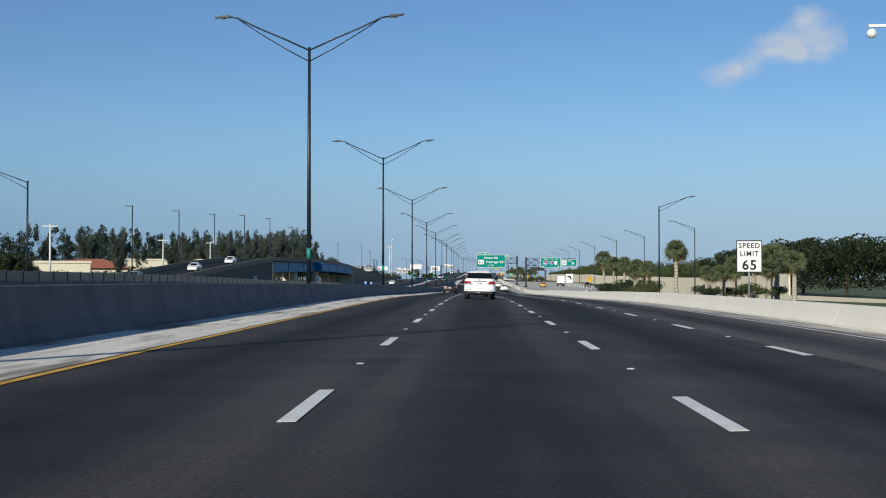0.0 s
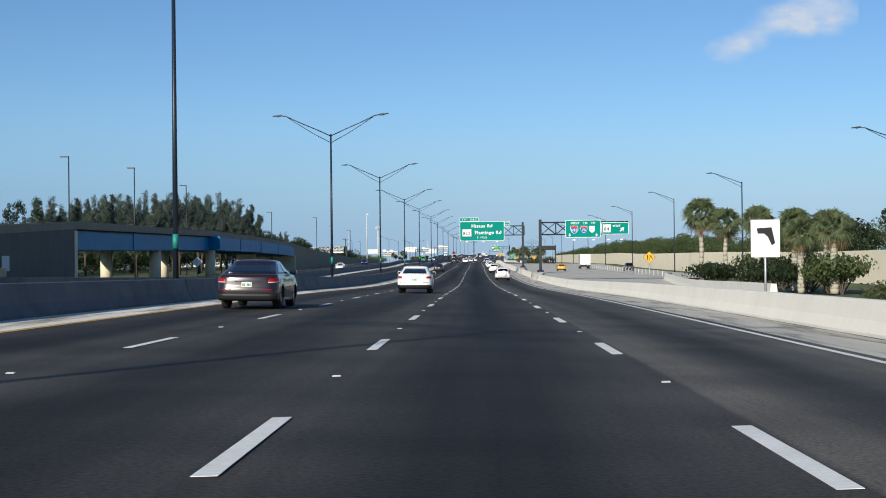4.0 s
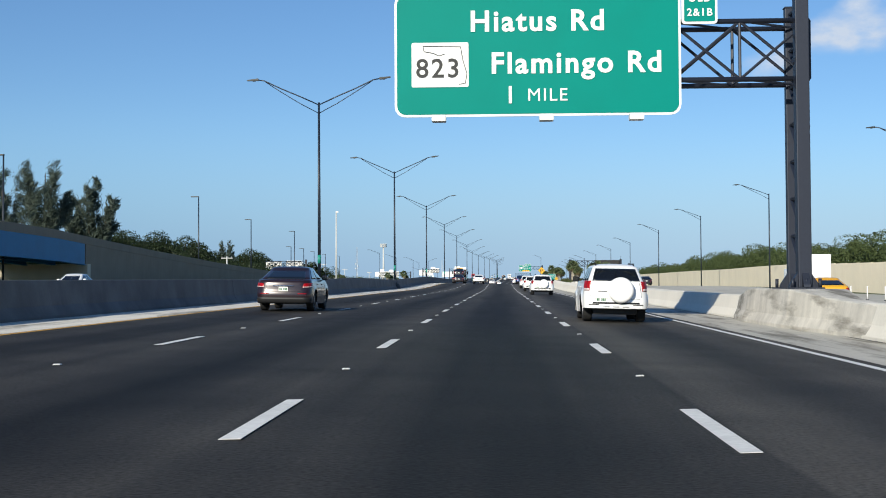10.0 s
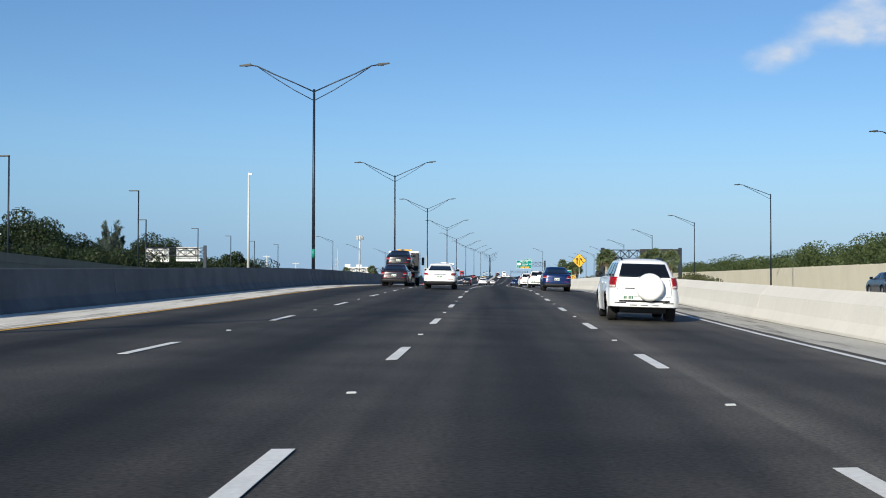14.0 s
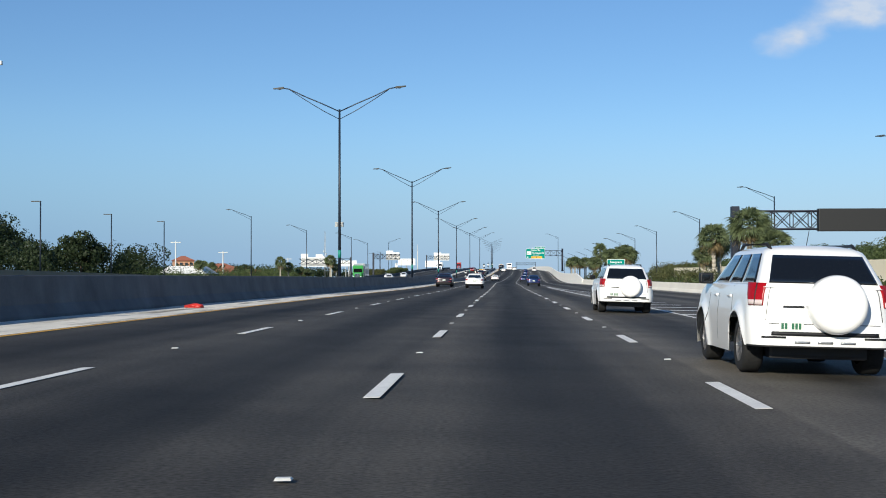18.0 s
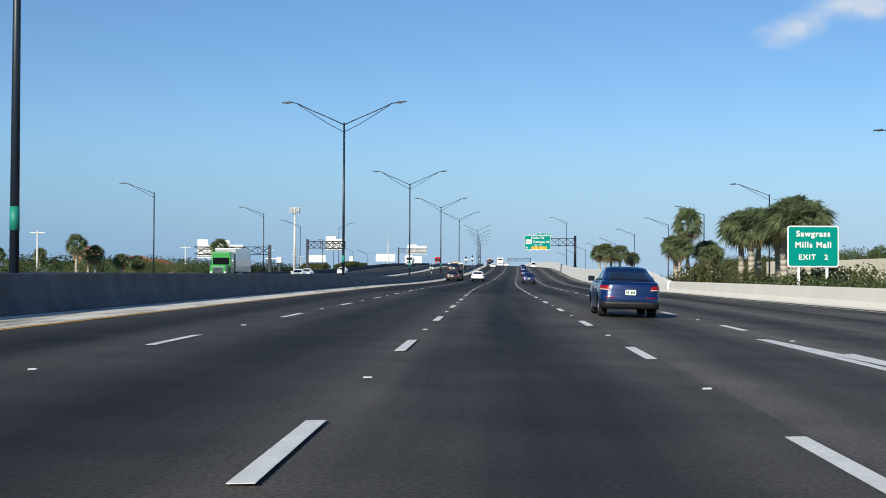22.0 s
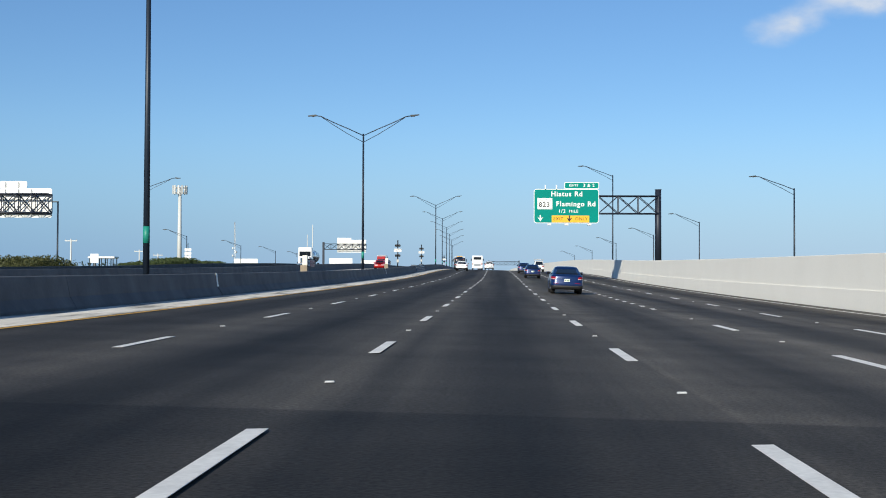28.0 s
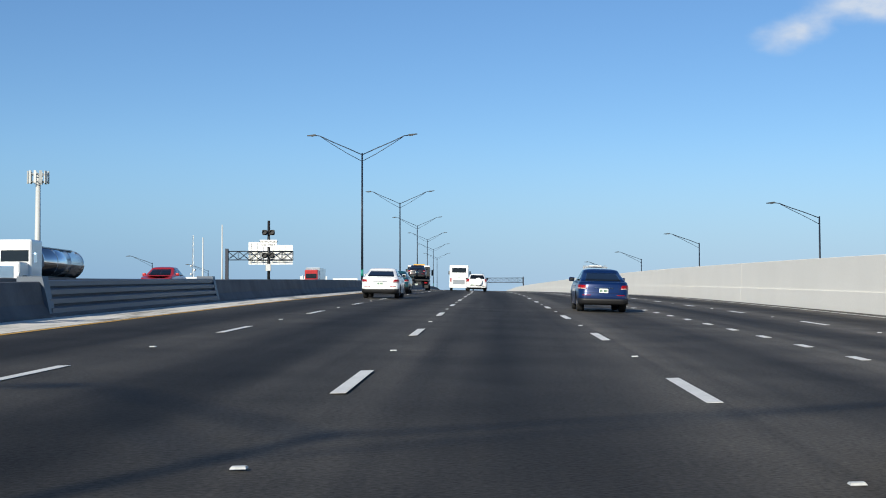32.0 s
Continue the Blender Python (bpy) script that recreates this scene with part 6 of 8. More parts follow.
group = "roadside trees"
t1 = broadleaf(pose(-95, 668, -1.2), 16.5, 8.0, LEAF_DARK, "dense dark green broadleaf tree behind the wall", group, lumps=22, per=300, size=0.27)
t2 = broadleaf(pose(-70, 848, -1.2), 11.3, 5.6, LEAF_DARK, "dense dark green broadleaf tree behind the wall", group)
for i, (x, y, s) in enumerate(((-97, 690, 1.0), (-80, 216, 0.66), (-94, 709, 1.03), (-84, 226, 0.7), (-98, 729, 1.0), (-86, 240, 0.64), (-95, 749, 1.04), (-62, 612, 0.7), (-96, 766, 0.98), (-60, 590, 0.72), (-92, 779, 0.8), (-64, 560, 0.75), (-94, 846, 0.97), (-62, 540, 0.6), (-92, 863, 0.9), (-78, 905, 0.6), (-97, 880, 0.95), (-86, 940, 0.62), (-100, 905, 0.7), (-95, 1130, 0.75), (-110, 655, 1.0), (-70, 1010, 0.5), (66, 300, 0.66), (62, 262, 1.0), (72, 340, 0.68), (60, 225, 0.9), (70, 205, 0.7), (62, 180, 0.95))):
    copy_thing((t1, t2)[i % 2], pose(x, y, -1.4, 0, 0, 81 * i) @ Matrix.Diagonal((s, s, s, 1)))

group = "sabal palms"
p1 = palm(pose(20.8, 158.6, -0.9), 5.4, "sabal palm with a round crown and shaggy trunk", group, crown=1.6)
p2 = palm(pose(23.7, 273.0, -2.2), 7.2, "tall sabal palm with a round crown", group, crown=2.2, fronds=40)
p3 = palm(pose(26.2, 150.5, -0.9), 3.6, "short sabal palm with a full crown", group, crown=1.4, fronds=36)
for i, (src, x, y, z, s, h) in enumerate(((p3, 22.4, 147.4, -0.9, 0.66, 0.76), (p3, 23.1, 146.5, -0.9, 0.64, 0.72), (p3, 23.8, 146.2, -0.9, 0.66, 0.78), (p3, 24.4, 147.5, -0.9, 0.66, 0.74), (p3, 25.3, 146.5, -0.9, 0.7, 0.78), (p3, 27.8, 148, -0.9, 1.1, 1.15), (p3, 29.2, 146, -0.9, 1.15, 1.25), (p3, 30.6, 149, -0.9, 1.2, 1.3), (p3, 31.6, 145, -0.9, 1.1, 1.1), (p3, 28.6, 144, -0.9, 1.1, 0.9), (p2, 25.2, 268, -2.1, 0.9, 0.85), (p1, 26.2, 258, -2.0, 1.1, 1.1), (p1, 27.6, 250, -1.9, 1.1, 1.0), (p1, 29.2, 246, -1.9, 1.0, 0.95), (p3, 28.2, 240, -1.8, 1.3, 1.3), (p3, 30.2, 255, -2.0, 1.2, 1.2), (p1, 31.0, 262, -2.0, 1.1, 0.9), (p3, 26.4, 243, -1.8, 1.1, 1.2),
        (p2, 23.7, 733, -0.7, 1.12, 0.86), (p1, 25.3, 731, -0.7, 1.15, 0.86), (p2, 25.96, 764.5, -0.7, 1.0, 0.85), (p1, 26.9, 766.5, -0.7, 1.0, 1.0), (p1, 26.4, 773, -0.7, 1.1, 0.8), (p3, 28.0, 777, -0.7, 1.0, 1.2), (p3, 26.6, 693, -0.8, 1.25, 1.35), (p3, 28.4, 697, -0.8, 1.3, 1.5), (p3, 30.0, 690, -0.8, 1.2, 1.4), (p1, 28.9, 704, -0.8, 1.0, 1.0),
        (p2, 24.15, 866, -0.7, 1.05, 0.80), (p2, 24.15, 862, -0.7, 1.1, 0.78), (p2, 25.93, 868, -0.7, 1.0, 0.84), (p2, 25.27, 856, -0.7, 1.1, 0.80), (p2, 25.14, 852, -0.7, 1.1, 0.84), (p2, 25.55, 850, -0.7, 1.0, 0.79), (p1, 27.1, 866, -0.7, 1.2, 1.0),
        (p1, 23.47, 897, -0.7, 1.15, 0.92), (p2, 23.44, 894, -0.7, 0.8, 0.66), (p2, 24.57, 896, -0.7, 0.85, 1.0), (p1, 27.2, 900, -0.7, 1.2, 0.85), (p1, 26.47, 893, -0.7, 1.0, 0.75),
        (p2, 25.11, 1002, -0.6, 1.0, 0.83), (p2, 25.96, 1000, -0.6, 1.0, 0.86), (p2, 28.0, 1010, -0.6, 1.0, 0.82), (p2, 29.4, 1008, -0.6, 1.0, 0.85), (p1, 32.2, 1012, -0.6, 1.1, 0.95),
        (p2, -46.2, 919, -0.8, 0.72, 0.76), (p2, -44.8, 922, -0.8, 0.66, 0.62), (p1, -42.6, 926, -0.8, 0.8, 0.68), (p1, -41.6, 930, -0.8, 0.75, 0.6), (p1, -70, 942, -0.8, 1.0, 0.95), (p1, -71, 946, -0.8, 0.9, 0.85), (p1, -70, 957, -0.8, 0.9, 0.9), (p1, -72, 961, -0.8, 0.8, 0.8), (p1, -88, 1030, -0.8, 1.0, 1.1), (p1, -66, 990, -0.8, 0.9, 0.8), (p2, -44.6, 1000, -0.8, 1.0, 0.95), (p1, -43.4, 1003, -0.8, 1.0, 0.9))):
    copy_thing(src, pose(x, y, z, 0, 0, 53 * i) @ Matrix.Diagonal((s, s, h, 1)))

group = "roadside shrubs"
s1 = shrub(pose(21.0, 700, -0.6), 3.0, 1.6, LEAF, "rounded green roadside shrub", group)
s2 = shrub(pose(22.0, 712, -0.6), 3.4, 2.3, LEAF_OLIVE, "loose olive-green roadside shrub", group)
s3 = shrub(pose(15.0, 176, -1.0), 3.0, 1.5, LEAF_DARK, "low dark green shrub behind the barrier", group)
rs = random.Random(5)
for i in range(140):
    if i < 16:
        y = 120 + i * 5.0
        x = rs.uniform(13.5, 19)
        z, s, h = -1.3, rs.uniform(0.6, 1.0), rs.uniform(0.5, 0.85)
    else:
        y = 662 + (i - 16) * 1.9
        x = curve(EDGE, y) + axis_x(y) + rs.uniform(2.6, 12)
        z, s, h = -0.65, rs.uniform(0.75, 1.3), rs.uniform(0.75, 1.3)
    copy_thing((s1, s2, s3 if i < 16 else s1)[rs.randrange(3)], pose(x, y, z, 0, 0, rs.uniform(0, 360)) @ Matrix.Diagonal((s, s, s * h, 1)))
# dark undergrowth round the palm trunks
for k in range(34):
    y, z = (rs.uniform(143, 152), -0.9) if k < 16 else (rs.uniform(238, 270), -2.0)
    x = rs.uniform(21.5, 31.5) if k < 16 else 23.0 + (270 - y) * 0.1 + rs.uniform(0, 5)
    s = rs.uniform(0.45, 0.8) if k < 16 else rs.uniform(1.0, 1.6)
    copy_thing((s3, s1)[k % 3 == 0], pose(x, y, z, 0, 0, rs.uniform(0, 360)) @ Matrix.Diagonal((s, s, s * rs.uniform(1.0, 1.5), 1)))

# ---- buildings far off ----
STUCCO = material("peach_stucco", (0.5, 0.27, 0.16), 0.9, broad=0.1, broad_scale=0.2)
ROOF_RED = material("clay_roof", (0.34, 0.12, 0.07), 0.85, fine=0.15, fine_scale=3)
BEIGE = material("beige_wall", (0.74, 0.68, 0.52), 0.9, broad=0.1, broad_scale=0.2)
WINDOW = material("window_glass", (0.03, 0.04, 0.05), 0.08, spec=0.8)


def building(m, w, d, h, wall_mat, roof_h, label, windows=(5, 2), roof_mat=None):
    ob = thing("building", m, label, "building", "far buildings")
    bm = bmesh.new()
    box(bm, -w / 2, w / 2, -d / 2, d / 2, -1.0, h)
    part("wall", bm, wall_mat, ob)
    bm = bmesh.new()
    if roof_h:
        e = 0.8
        vs = [bm.verts.new(q) for q in ((-w / 2 - e, -d / 2 - e, h), (w / 2 + e, -d / 2 - e, h), (w / 2 + e, d / 2 + e, h), (-w / 2 - e, d / 2 + e, h), (-w / 2 + d * 0.45, 0, h + roof_h), (w / 2 - d * 0.45, 0, h + roof_h))]
        for f in ((0, 1, 5, 4), (1, 2, 5), (2, 3, 4, 5), (3, 0, 4), (3, 2, 1, 0)):
            bm.faces.new([vs[i] for i in f])
    else:
        box(bm, -w / 2 - 0.2, w / 2 + 0.2, -d / 2 - 0.2, d / 2 + 0.2, h, h + 0.5)
    part("roof", bm, roof_mat or ROOF_RED, ob)
    for j in range(windows[1]):
        for i in range(windows[0]):
            x, z = -w / 2 + w * (i + 0.5) / windows[0], h * (j + 0.5) / windows[1]
            bm = bmesh.new()
            box(bm, x - 0.7, x + 0.7, -d / 2 - 0.06, -d / 2 + 0.1, z - 0.7, z + 0.8)
            part("window", bm, WINDOW, ob)
    return ob


building(pose(-152, 1275, -1, 0, 0, 18), 10, 9, 10.8, STUCCO, 2.4, "peach stucco building with a hipped clay roof", (4, 3))
building(pose(-136, 1290, -1, 0, 0, 18), 15, 12, 7.0, STUCCO, 2.6, "low peach building with a clay tile roof", (6, 1))
building(pose(-118, 1240, -1, 0, 0, 18), 22, 14, 5.0, STUCCO, 2.6, "low peach building with a clay tile roof", (5, 1))
building(pose(-97, 280, -2, 0, 0, 20), 22, 14, 6.3, BEIGE, 0, "flat-roofed beige shop building", (7, 1), BEIGE)
building(pose(-101, 330, -2, 0, 0, 20), 20, 12, 5.6, BEIGE, 2.4, "beige shop with a red tile roof", (3, 1))
building(pose(-93, 388, -2, 0, 0, 20), 26, 14, 8.2, BEIGE, 0, "flat-roofed beige shop building", (7, 1), BEIGE)
building(pose(-190, 1050, -1, 0, 0, 20), 34, 18, 6.0, WHITE, 0, "low white flat-roofed building", (6, 1), WHITE)


def billboard(x, y, w, h, z, turn=0):
    ob = thing("billboard", pose(x, y, -1, 0, 0, turn), "pale blank roadside billboard on a steel post", "billboard", "billboards")
    bm = bmesh.new()
    tube(bm, (0, 0.5, 0), (0, 0.5, z), 0.5, 0.5, 10)
    part("post", bm, GALV, ob)
    part("board", bevelled(-w / 2, w / 2, -0.1, 0.3, z, z + h, 0.05, 1), ALU, ob)


billboard(-85, 1990, 18, 7, 15), billboard(-52, 1850, 14, 6, 12), billboard(-120, 1750, 14, 5, 12)


# stacked route panels on one post beyond the opposite carriageway, seen white in the sun
stack = thing("route_sign", pose(-38.9, 1188.6, 2.6), "three stacked white route panels on a dark post", "road sign")
bm = bmesh.new()
tube(bm, (0, 0.06, -0.6), (0, 0.06, 5.6), 0.05, 0.05, 8)
part("post", bm, POLE_PAINT, stack)
for k, w in enumerate((0.56, 0.60, 0.46)):
    z = 3.2 + 0.64 * k
    for s in (-1, 1):
        part("panel", rounded_plate(s * 0.3 - 0.27, s * 0.3 + 0.27, z - w / 2, z + w / 2, 0.1, -0.01, 0.015), WHITE, stack)
    part("crossbar", bevelled(-0.55, 0.55, 0.02, 0.05, z - 0.02, z + 0.02, 0.008, 1), GALV, stack)

board = thing("billboard", pose(-72, 1251, -1), "small white square sign board on a post", "billboard", "billboards")
part("panel", bevelled(-0.9, 0.9, -0.06, 0.06, 6.7, 8.7, 0.05, 2), WHITE, board)
bm = bmesh.new()
tube(bm, (0, 0, 0), (0, 0, 6.8), 0.1, 0.1, 8)
part("post", bm, GALV, board)

tent = thing("marquee", pose(-74, 948, -0.8), "low white marquee roof behind a hedge", "marquee")
bm = bmesh.new()
vs = [bm.verts.new(p) for p in ((-6, -8, 3.0), (6, -8, 3.0), (6, 8, 3.0), (-6, 8, 3.0), (-3.5, -5, 4.9), (3.5, -5, 4.9), (3.5, 5, 4.9), (-3.5, 5, 4.9))]
for f in ((3, 2, 1, 0), (4, 5, 6, 7), (0, 1, 5, 4), (1, 2, 6, 5), (2, 3, 7, 6), (3, 0, 4, 7)):
    bm.faces.new([vs[i] for i in f])
part("roof", bm, WHITE, tent, "white fabric roof")
for px in (-5.6, 5.6):
    for py in (-7.6, 0, 7.6):
        bm = bmesh.new()
        tube(bm, (px, py, -0.5), (px, py, 3.1), 0.08, 0.08, 8)
        part("tent_pole", bm, GALV, tent)

shelter = thing("canopy", pose(-79, 1284, -1), "flat pale canopy on slim columns behind bushes", "canopy")
part("roof", bevelled(-3.2, 3.2, -2, 2, 8.3, 8.75, 0.05, 1), WHITE, shelter)
for i in range(5):
    for y in (-1.7, 1.7):
        bm = bmesh.new()
        tube(bm, (-2.8 + 1.4 * i, y, 0), (-2.8 + 1.4 * i, y, 8.32), 0.12, 0.12, 8)
        part("column", bm, HEAD_GREY, shelter)


def utility_pole(x, y, h, arm=True):
    ob = thing("utility_pole", pose(x, y, -1.4), "pale concrete utility pole with a crossarm", "utility pole", "utility poles")
    bm = bmesh.new()
    tube(bm, (0, 0, 0), (0, 0, h), 0.22, 0.15, 9)
    part("pole", bm, MAST, ob)
    if arm:
        part("crossarm", bevelled(-1.3, 1.3, -0.08, 0.08, h - 0.5, h - 0.3, 0.02, 1), MAST, ob)
        for k in (-1.1, 0, 1.1):
            bm = bmesh.new()
            tube(bm, (k, 0, h - 0.3), (k, 0, h), 0.05, 0.05, 6)
            part("insulator", bm, GALV, ob)


for x, y, h in ((-80, 325, 12.3), (-81.5, 392, 13.4), (-80, 469.5, 15.0), (-72, 212, 11.4), (-78.7, 954, 12.0), (-72, 981, 9.9), (-70, 1085, 9.6), (-72.7, 1236, 11.8), (-72, 1291, 11.0), (-72, 1311, 10.5), (-60, 640, 8)):
    utility_pole(x, y, h)

# ---- cloud, far away ----
def cloud_material():
    m = bpy.data.materials.new("cloud")
    m.use_nodes = True
    n, l = m.node_tree.nodes, m.node_tree.links
    n.remove(n["Principled BSDF"])
    uv = n.new("ShaderNodeUVMap")
    warp = n.new("ShaderNodeTexNoise")
    warp.inputs["Scale"].default_value, warp.inputs["Detail"].default_value = 4.5, 6
    l.new(uv.outputs[0], warp.inputs["Vector"])
    shift = n.new("ShaderNodeVectorMath")
    shift.operation = "MULTIPLY_ADD"
    shift.inputs[1].default_value = (0.22, 0.22, 0)
    l.new(warp.outputs["Color"], shift.inputs[0]), l.new(uv.outputs[0], shift.inputs[2])
    total = None
    for cx, cy, r in ((0.24, 0.22, 0.15), (0.36, 0.32, 0.14), (0.52, 0.48, 0.17), (0.66, 0.62, 0.17), (0.76, 0.80, 0.15), (0.86, 0.58, 0.17), (0.66, 0.42, 0.15), (0.80, 0.42, 0.15)):
        d = n.new("ShaderNodeVectorMath")
        d.operation = "DISTANCE"
        d.inputs[1].default_value = (cx + 0.11, cy + 0.11, 0)
        l.new(shift.outputs[0], d.inputs[0])
        r_node = n.new("ShaderNodeMapRange")
        r_node.interpolation_type = "SMOOTHSTEP"
        for key, val in (("From Min", r * 1.25), ("From Max", r * 0.15), ("To Min", 0.0), ("To Max", 1.0)):
            r_node.inputs[key].default_value = val
        l.new(d.outputs["Value"], r_node.inputs["Value"])
        if total is None:
            total = r_node.outputs[0]
        else:
            k = n.new("ShaderNodeMath")
            k.operation = "ADD"
            l.new(total, k.inputs[0]), l.new(r_node.outputs[0], k.inputs[1])
            total = k.outputs[0]
    fluff = n.new("ShaderNodeTexNoise")
    fluff.inputs["Scale"].default_value, fluff.inputs["Detail"].default_value = 7.0, 6
    l.new(uv.outputs[0], fluff.inputs["Vector"])
    fr = n.new("ShaderNodeMapRange")
    for key, val in (("From Min", 0.3), ("From Max", 0.75), ("To Min", 0.35), ("To Max", 0.95)):
        fr.inputs[key].default_value = val
    l.new(fluff.outputs["Fac"], fr.inputs["Value"])
    mul = n.new("ShaderNodeMath")
    mul.operation = "MULTIPLY"
    mul.use_clamp = True
    l.new(total, mul.inputs[0]), l.new(fr.outputs[0], mul.inputs[1])
    glow, clear, mix = n.new("ShaderNodeEmission"), n.new("ShaderNodeBsdfTransparent"), n.new("ShaderNodeMixShader")
    glow.inputs["Color"].default_value, glow.inputs["Strength"].default_value = (0.72, 0.77, 0.84, 1), 1.0
    l.new(mul.outputs[0], mix.inputs[0]), l.new(clear.outputs[0], mix.inputs[1]), l.new(glow.outputs[0], mix.inputs[2])
    l.new(mix.outputs[0], n["Material Output"].inputs["Surface"])
    return m


cloud = mesh_part("cloud", [(755, 4640, 640), (1290, 4520, 640), (1290, 4520, 960), (755, 4640, 960)], [(0, 1, 2, 3)], cloud_material(), uvs=[(0, 0), (1, 0), (1, 1), (0, 1)])
tagged(cloud, "small soft white cumulus cloud in a blue sky", "cloud", kind="structure")

# ---- vehicles ----
def paint(name, colour, metal=0.0, rough=0.28):
    return material(name, colour, rough, metal=metal, coat=0.6, fine=0.02, fine_scale=3, broad=0.06, broad_scale=1.2)


CAR_WHITE = paint("white_car_paint", (0.84, 0.84, 0.82))
CAR_BLUE = paint("blue_car_paint", (0.004, 0.020, 0.095), 0.3)
CAR_BLACK = paint("black_car_paint", (0.015, 0.012, 0.014), 0.2)
CAR_MAROON = paint("maroon_car_paint", (0.022, 0.012, 0.015), 0.2)
CAR_GREY = paint("grey_car_paint", (0.12, 0.13, 0.14), 0.5)
CAR_RED = paint("red_car_paint", (0.4, 0.015, 0.012), 0.1)
CAR_TEAL = paint("teal_car_paint", (0.02, 0.09, 0.10), 0.3)
CAR_YELLOW = paint("yellow_car_paint", (0.7, 0.36, 0.01))
CAR_SILVER = paint("silver_car_paint", (0.45, 0.46, 0.47), 0.6)
TRUCK_GREEN = paint("green_truck_paint", (0.04, 0.28, 0.05))
GLASS = material("tinted_glass", (0.006, 0.007, 0.008), 0.06, spec=0.9)
RUBBER = material("tyre_rubber", (0.011, 0.011, 0.011), 0.85, fine=0.2, fine_scale=30, bump=0.3)
BLACK_TRIM = material("black_plastic", (0.011, 0.011, 0.012), 0.55, fine=0.1)
CHROME = material("chrome", (0.75, 0.75, 0.76), 0.12, metal=1.0)
ALLOY = material("alloy", (0.5, 0.5, 0.52), 0.3, metal=0.9)
TAIL = material("tail_lamp_red", (0.30, 0.003, 0.006), 0.3, fine=0.25, fine_scale=60, broad=0.3, broad_scale=9, spec=0.3, coat=0.12)
TAIL_PALE = material("tail_lamp_clear", (0.62, 0.52, 0.50), 0.25, coat=0.2, fine=0.2, fine_scale=60)
HEADLAMP = material("headlamp_glass", (0.7, 0.72, 0.75), 0.1, coat=1.0)
PLATE = material("plate_white", (0.72, 0.74, 0.68), 0.5)
PLATE_INK = material("plate_ink", (0.03, 0.14, 0.07), 0.5)


def wheel(parent, x, y, r, w, side):
    bm = bmesh.new()
    prof = [(0.62, -0.5), (0.9, -0.5), (0.985, -0.4), (1.0, -0.2), (1.0, 0.2), (0.985, 0.4), (0.9, 0.5), (0.62, 0.5)]
    n = 28
    rings = [[bm.verts.new((w * b, r * a * math.cos(k * 2 * math.pi / n), r * a * math.sin(k * 2 * math.pi / n))) for a, b in prof] for k in range(n)]
    for k in range(n):
        for j in range(len(prof) - 1):
            f = bm.faces.new((rings[k][j], rings[k][j + 1], rings[(k + 1) % n][j + 1], rings[(k + 1) % n][j]))
            f.smooth = True
    bmesh.ops.recalc_face_normals(bm, faces=bm.faces[:])
    ob = thing_part("wheel", parent)
    ob.matrix_basis = Matrix.Translation((x, y, r))
    part("tyre", bm, RUBBER, ob)
    bm = bmesh.new()
    tube(bm, (side * w * 0.15, 0, 0), (side * w * 0.2, 0, 0), r * 0.64, r * 0.62, 24)
    part("brake_disc", bm, BLACK_TRIM, ob)
    bm = bmesh.new()
    for k in range(10):
        a = k * math.pi / 5 * 1.0
        a2 = a + 0.16
        c = [(r * 0.14 * math.cos(a - 0.35), r * 0.14 * math.sin(a - 0.35)), (r * 0.63 * math.cos(a - 0.09), r * 0.63 * math.sin(a - 0.09)), (r * 0.63 * math.cos(a + 0.09), r * 0.63 * math.sin(a + 0.09)), (r * 0.14 * math.cos(a + 0.35), r * 0.14 * math.sin(a + 0.35))]
        v0 = [bm.verts.new((side * w * 0.42, p, q)) for p, q in c]
        v1 = [bm.verts.new((side * w * 0.25, p, q)) for p, q in c]
        bm.faces.new(v0), bm.faces.new(v1[::-1])
        for i in range(4):
            bm.faces.new((v0[i], v1[i], v1[(i + 1) % 4], v0[(i + 1) % 4]))
    tube(bm, (side * w * 0.2, 0, 0), (side * w * 0.44, 0, 0), r * 0.15, r * 0.13, 12)
    tube(bm, (side * w * 0.2, 0, 0), (side * w * 0.46, 0, 0), r * 0.66, r * 0.66, 28, caps=False)
    bmesh.ops.recalc_face_normals(bm, faces=bm.faces[:])
    part("rim", bm, ALLOY, ob)
    return ob


def thing_part(name, parent):
    ob = new(name)
    ob.parent = parent
    return ob


def quad_slab(corners, lift, mat, name, parent, label="", inset=0.0):
    """A thin pane over four corners, raised along its normal."""
    c = [Vector(p) for p in corners]
    nrm = (c[1] - c[0]).cross(c[3] - c[0]).normalized()
    mid = sum(c, Vector()) / 4
    if inset:
        c = [p + (mid - p).normalized() * inset for p in c]
    bm = bmesh.new()
    a = [bm.verts.new(p + nrm * lift) for p in c]
    b = [bm.verts.new(p - nrm * 0.01) for p in c]
    bm.faces.new(a), bm.faces.new(b[::-1])
    for i in range(4):
        bm.faces.new((a[i], b[i], b[(i + 1) % 4], a[(i + 1) % 4]))
    return part(name, bm, mat, parent, label)


def number_plate(parent, y, z, x=0.0):
    p = part("number_plate", bevelled(x - 0.155, x + 0.155, y - 0.012, y, z - 0.075, z + 0.075, 0.006, 1), PLATE, parent, "pale number plate")
    for k in range(6):
        if k in (2,):
            continue
        bm = bmesh.new()
        box(bm, x - 0.125 + 0.043 * k, x - 0.095 + 0.043 * k, y - 0.016, y - 0.011, z - 0.04, z + 0.035)
        part("plate_bar", bm, PLATE_INK, p)


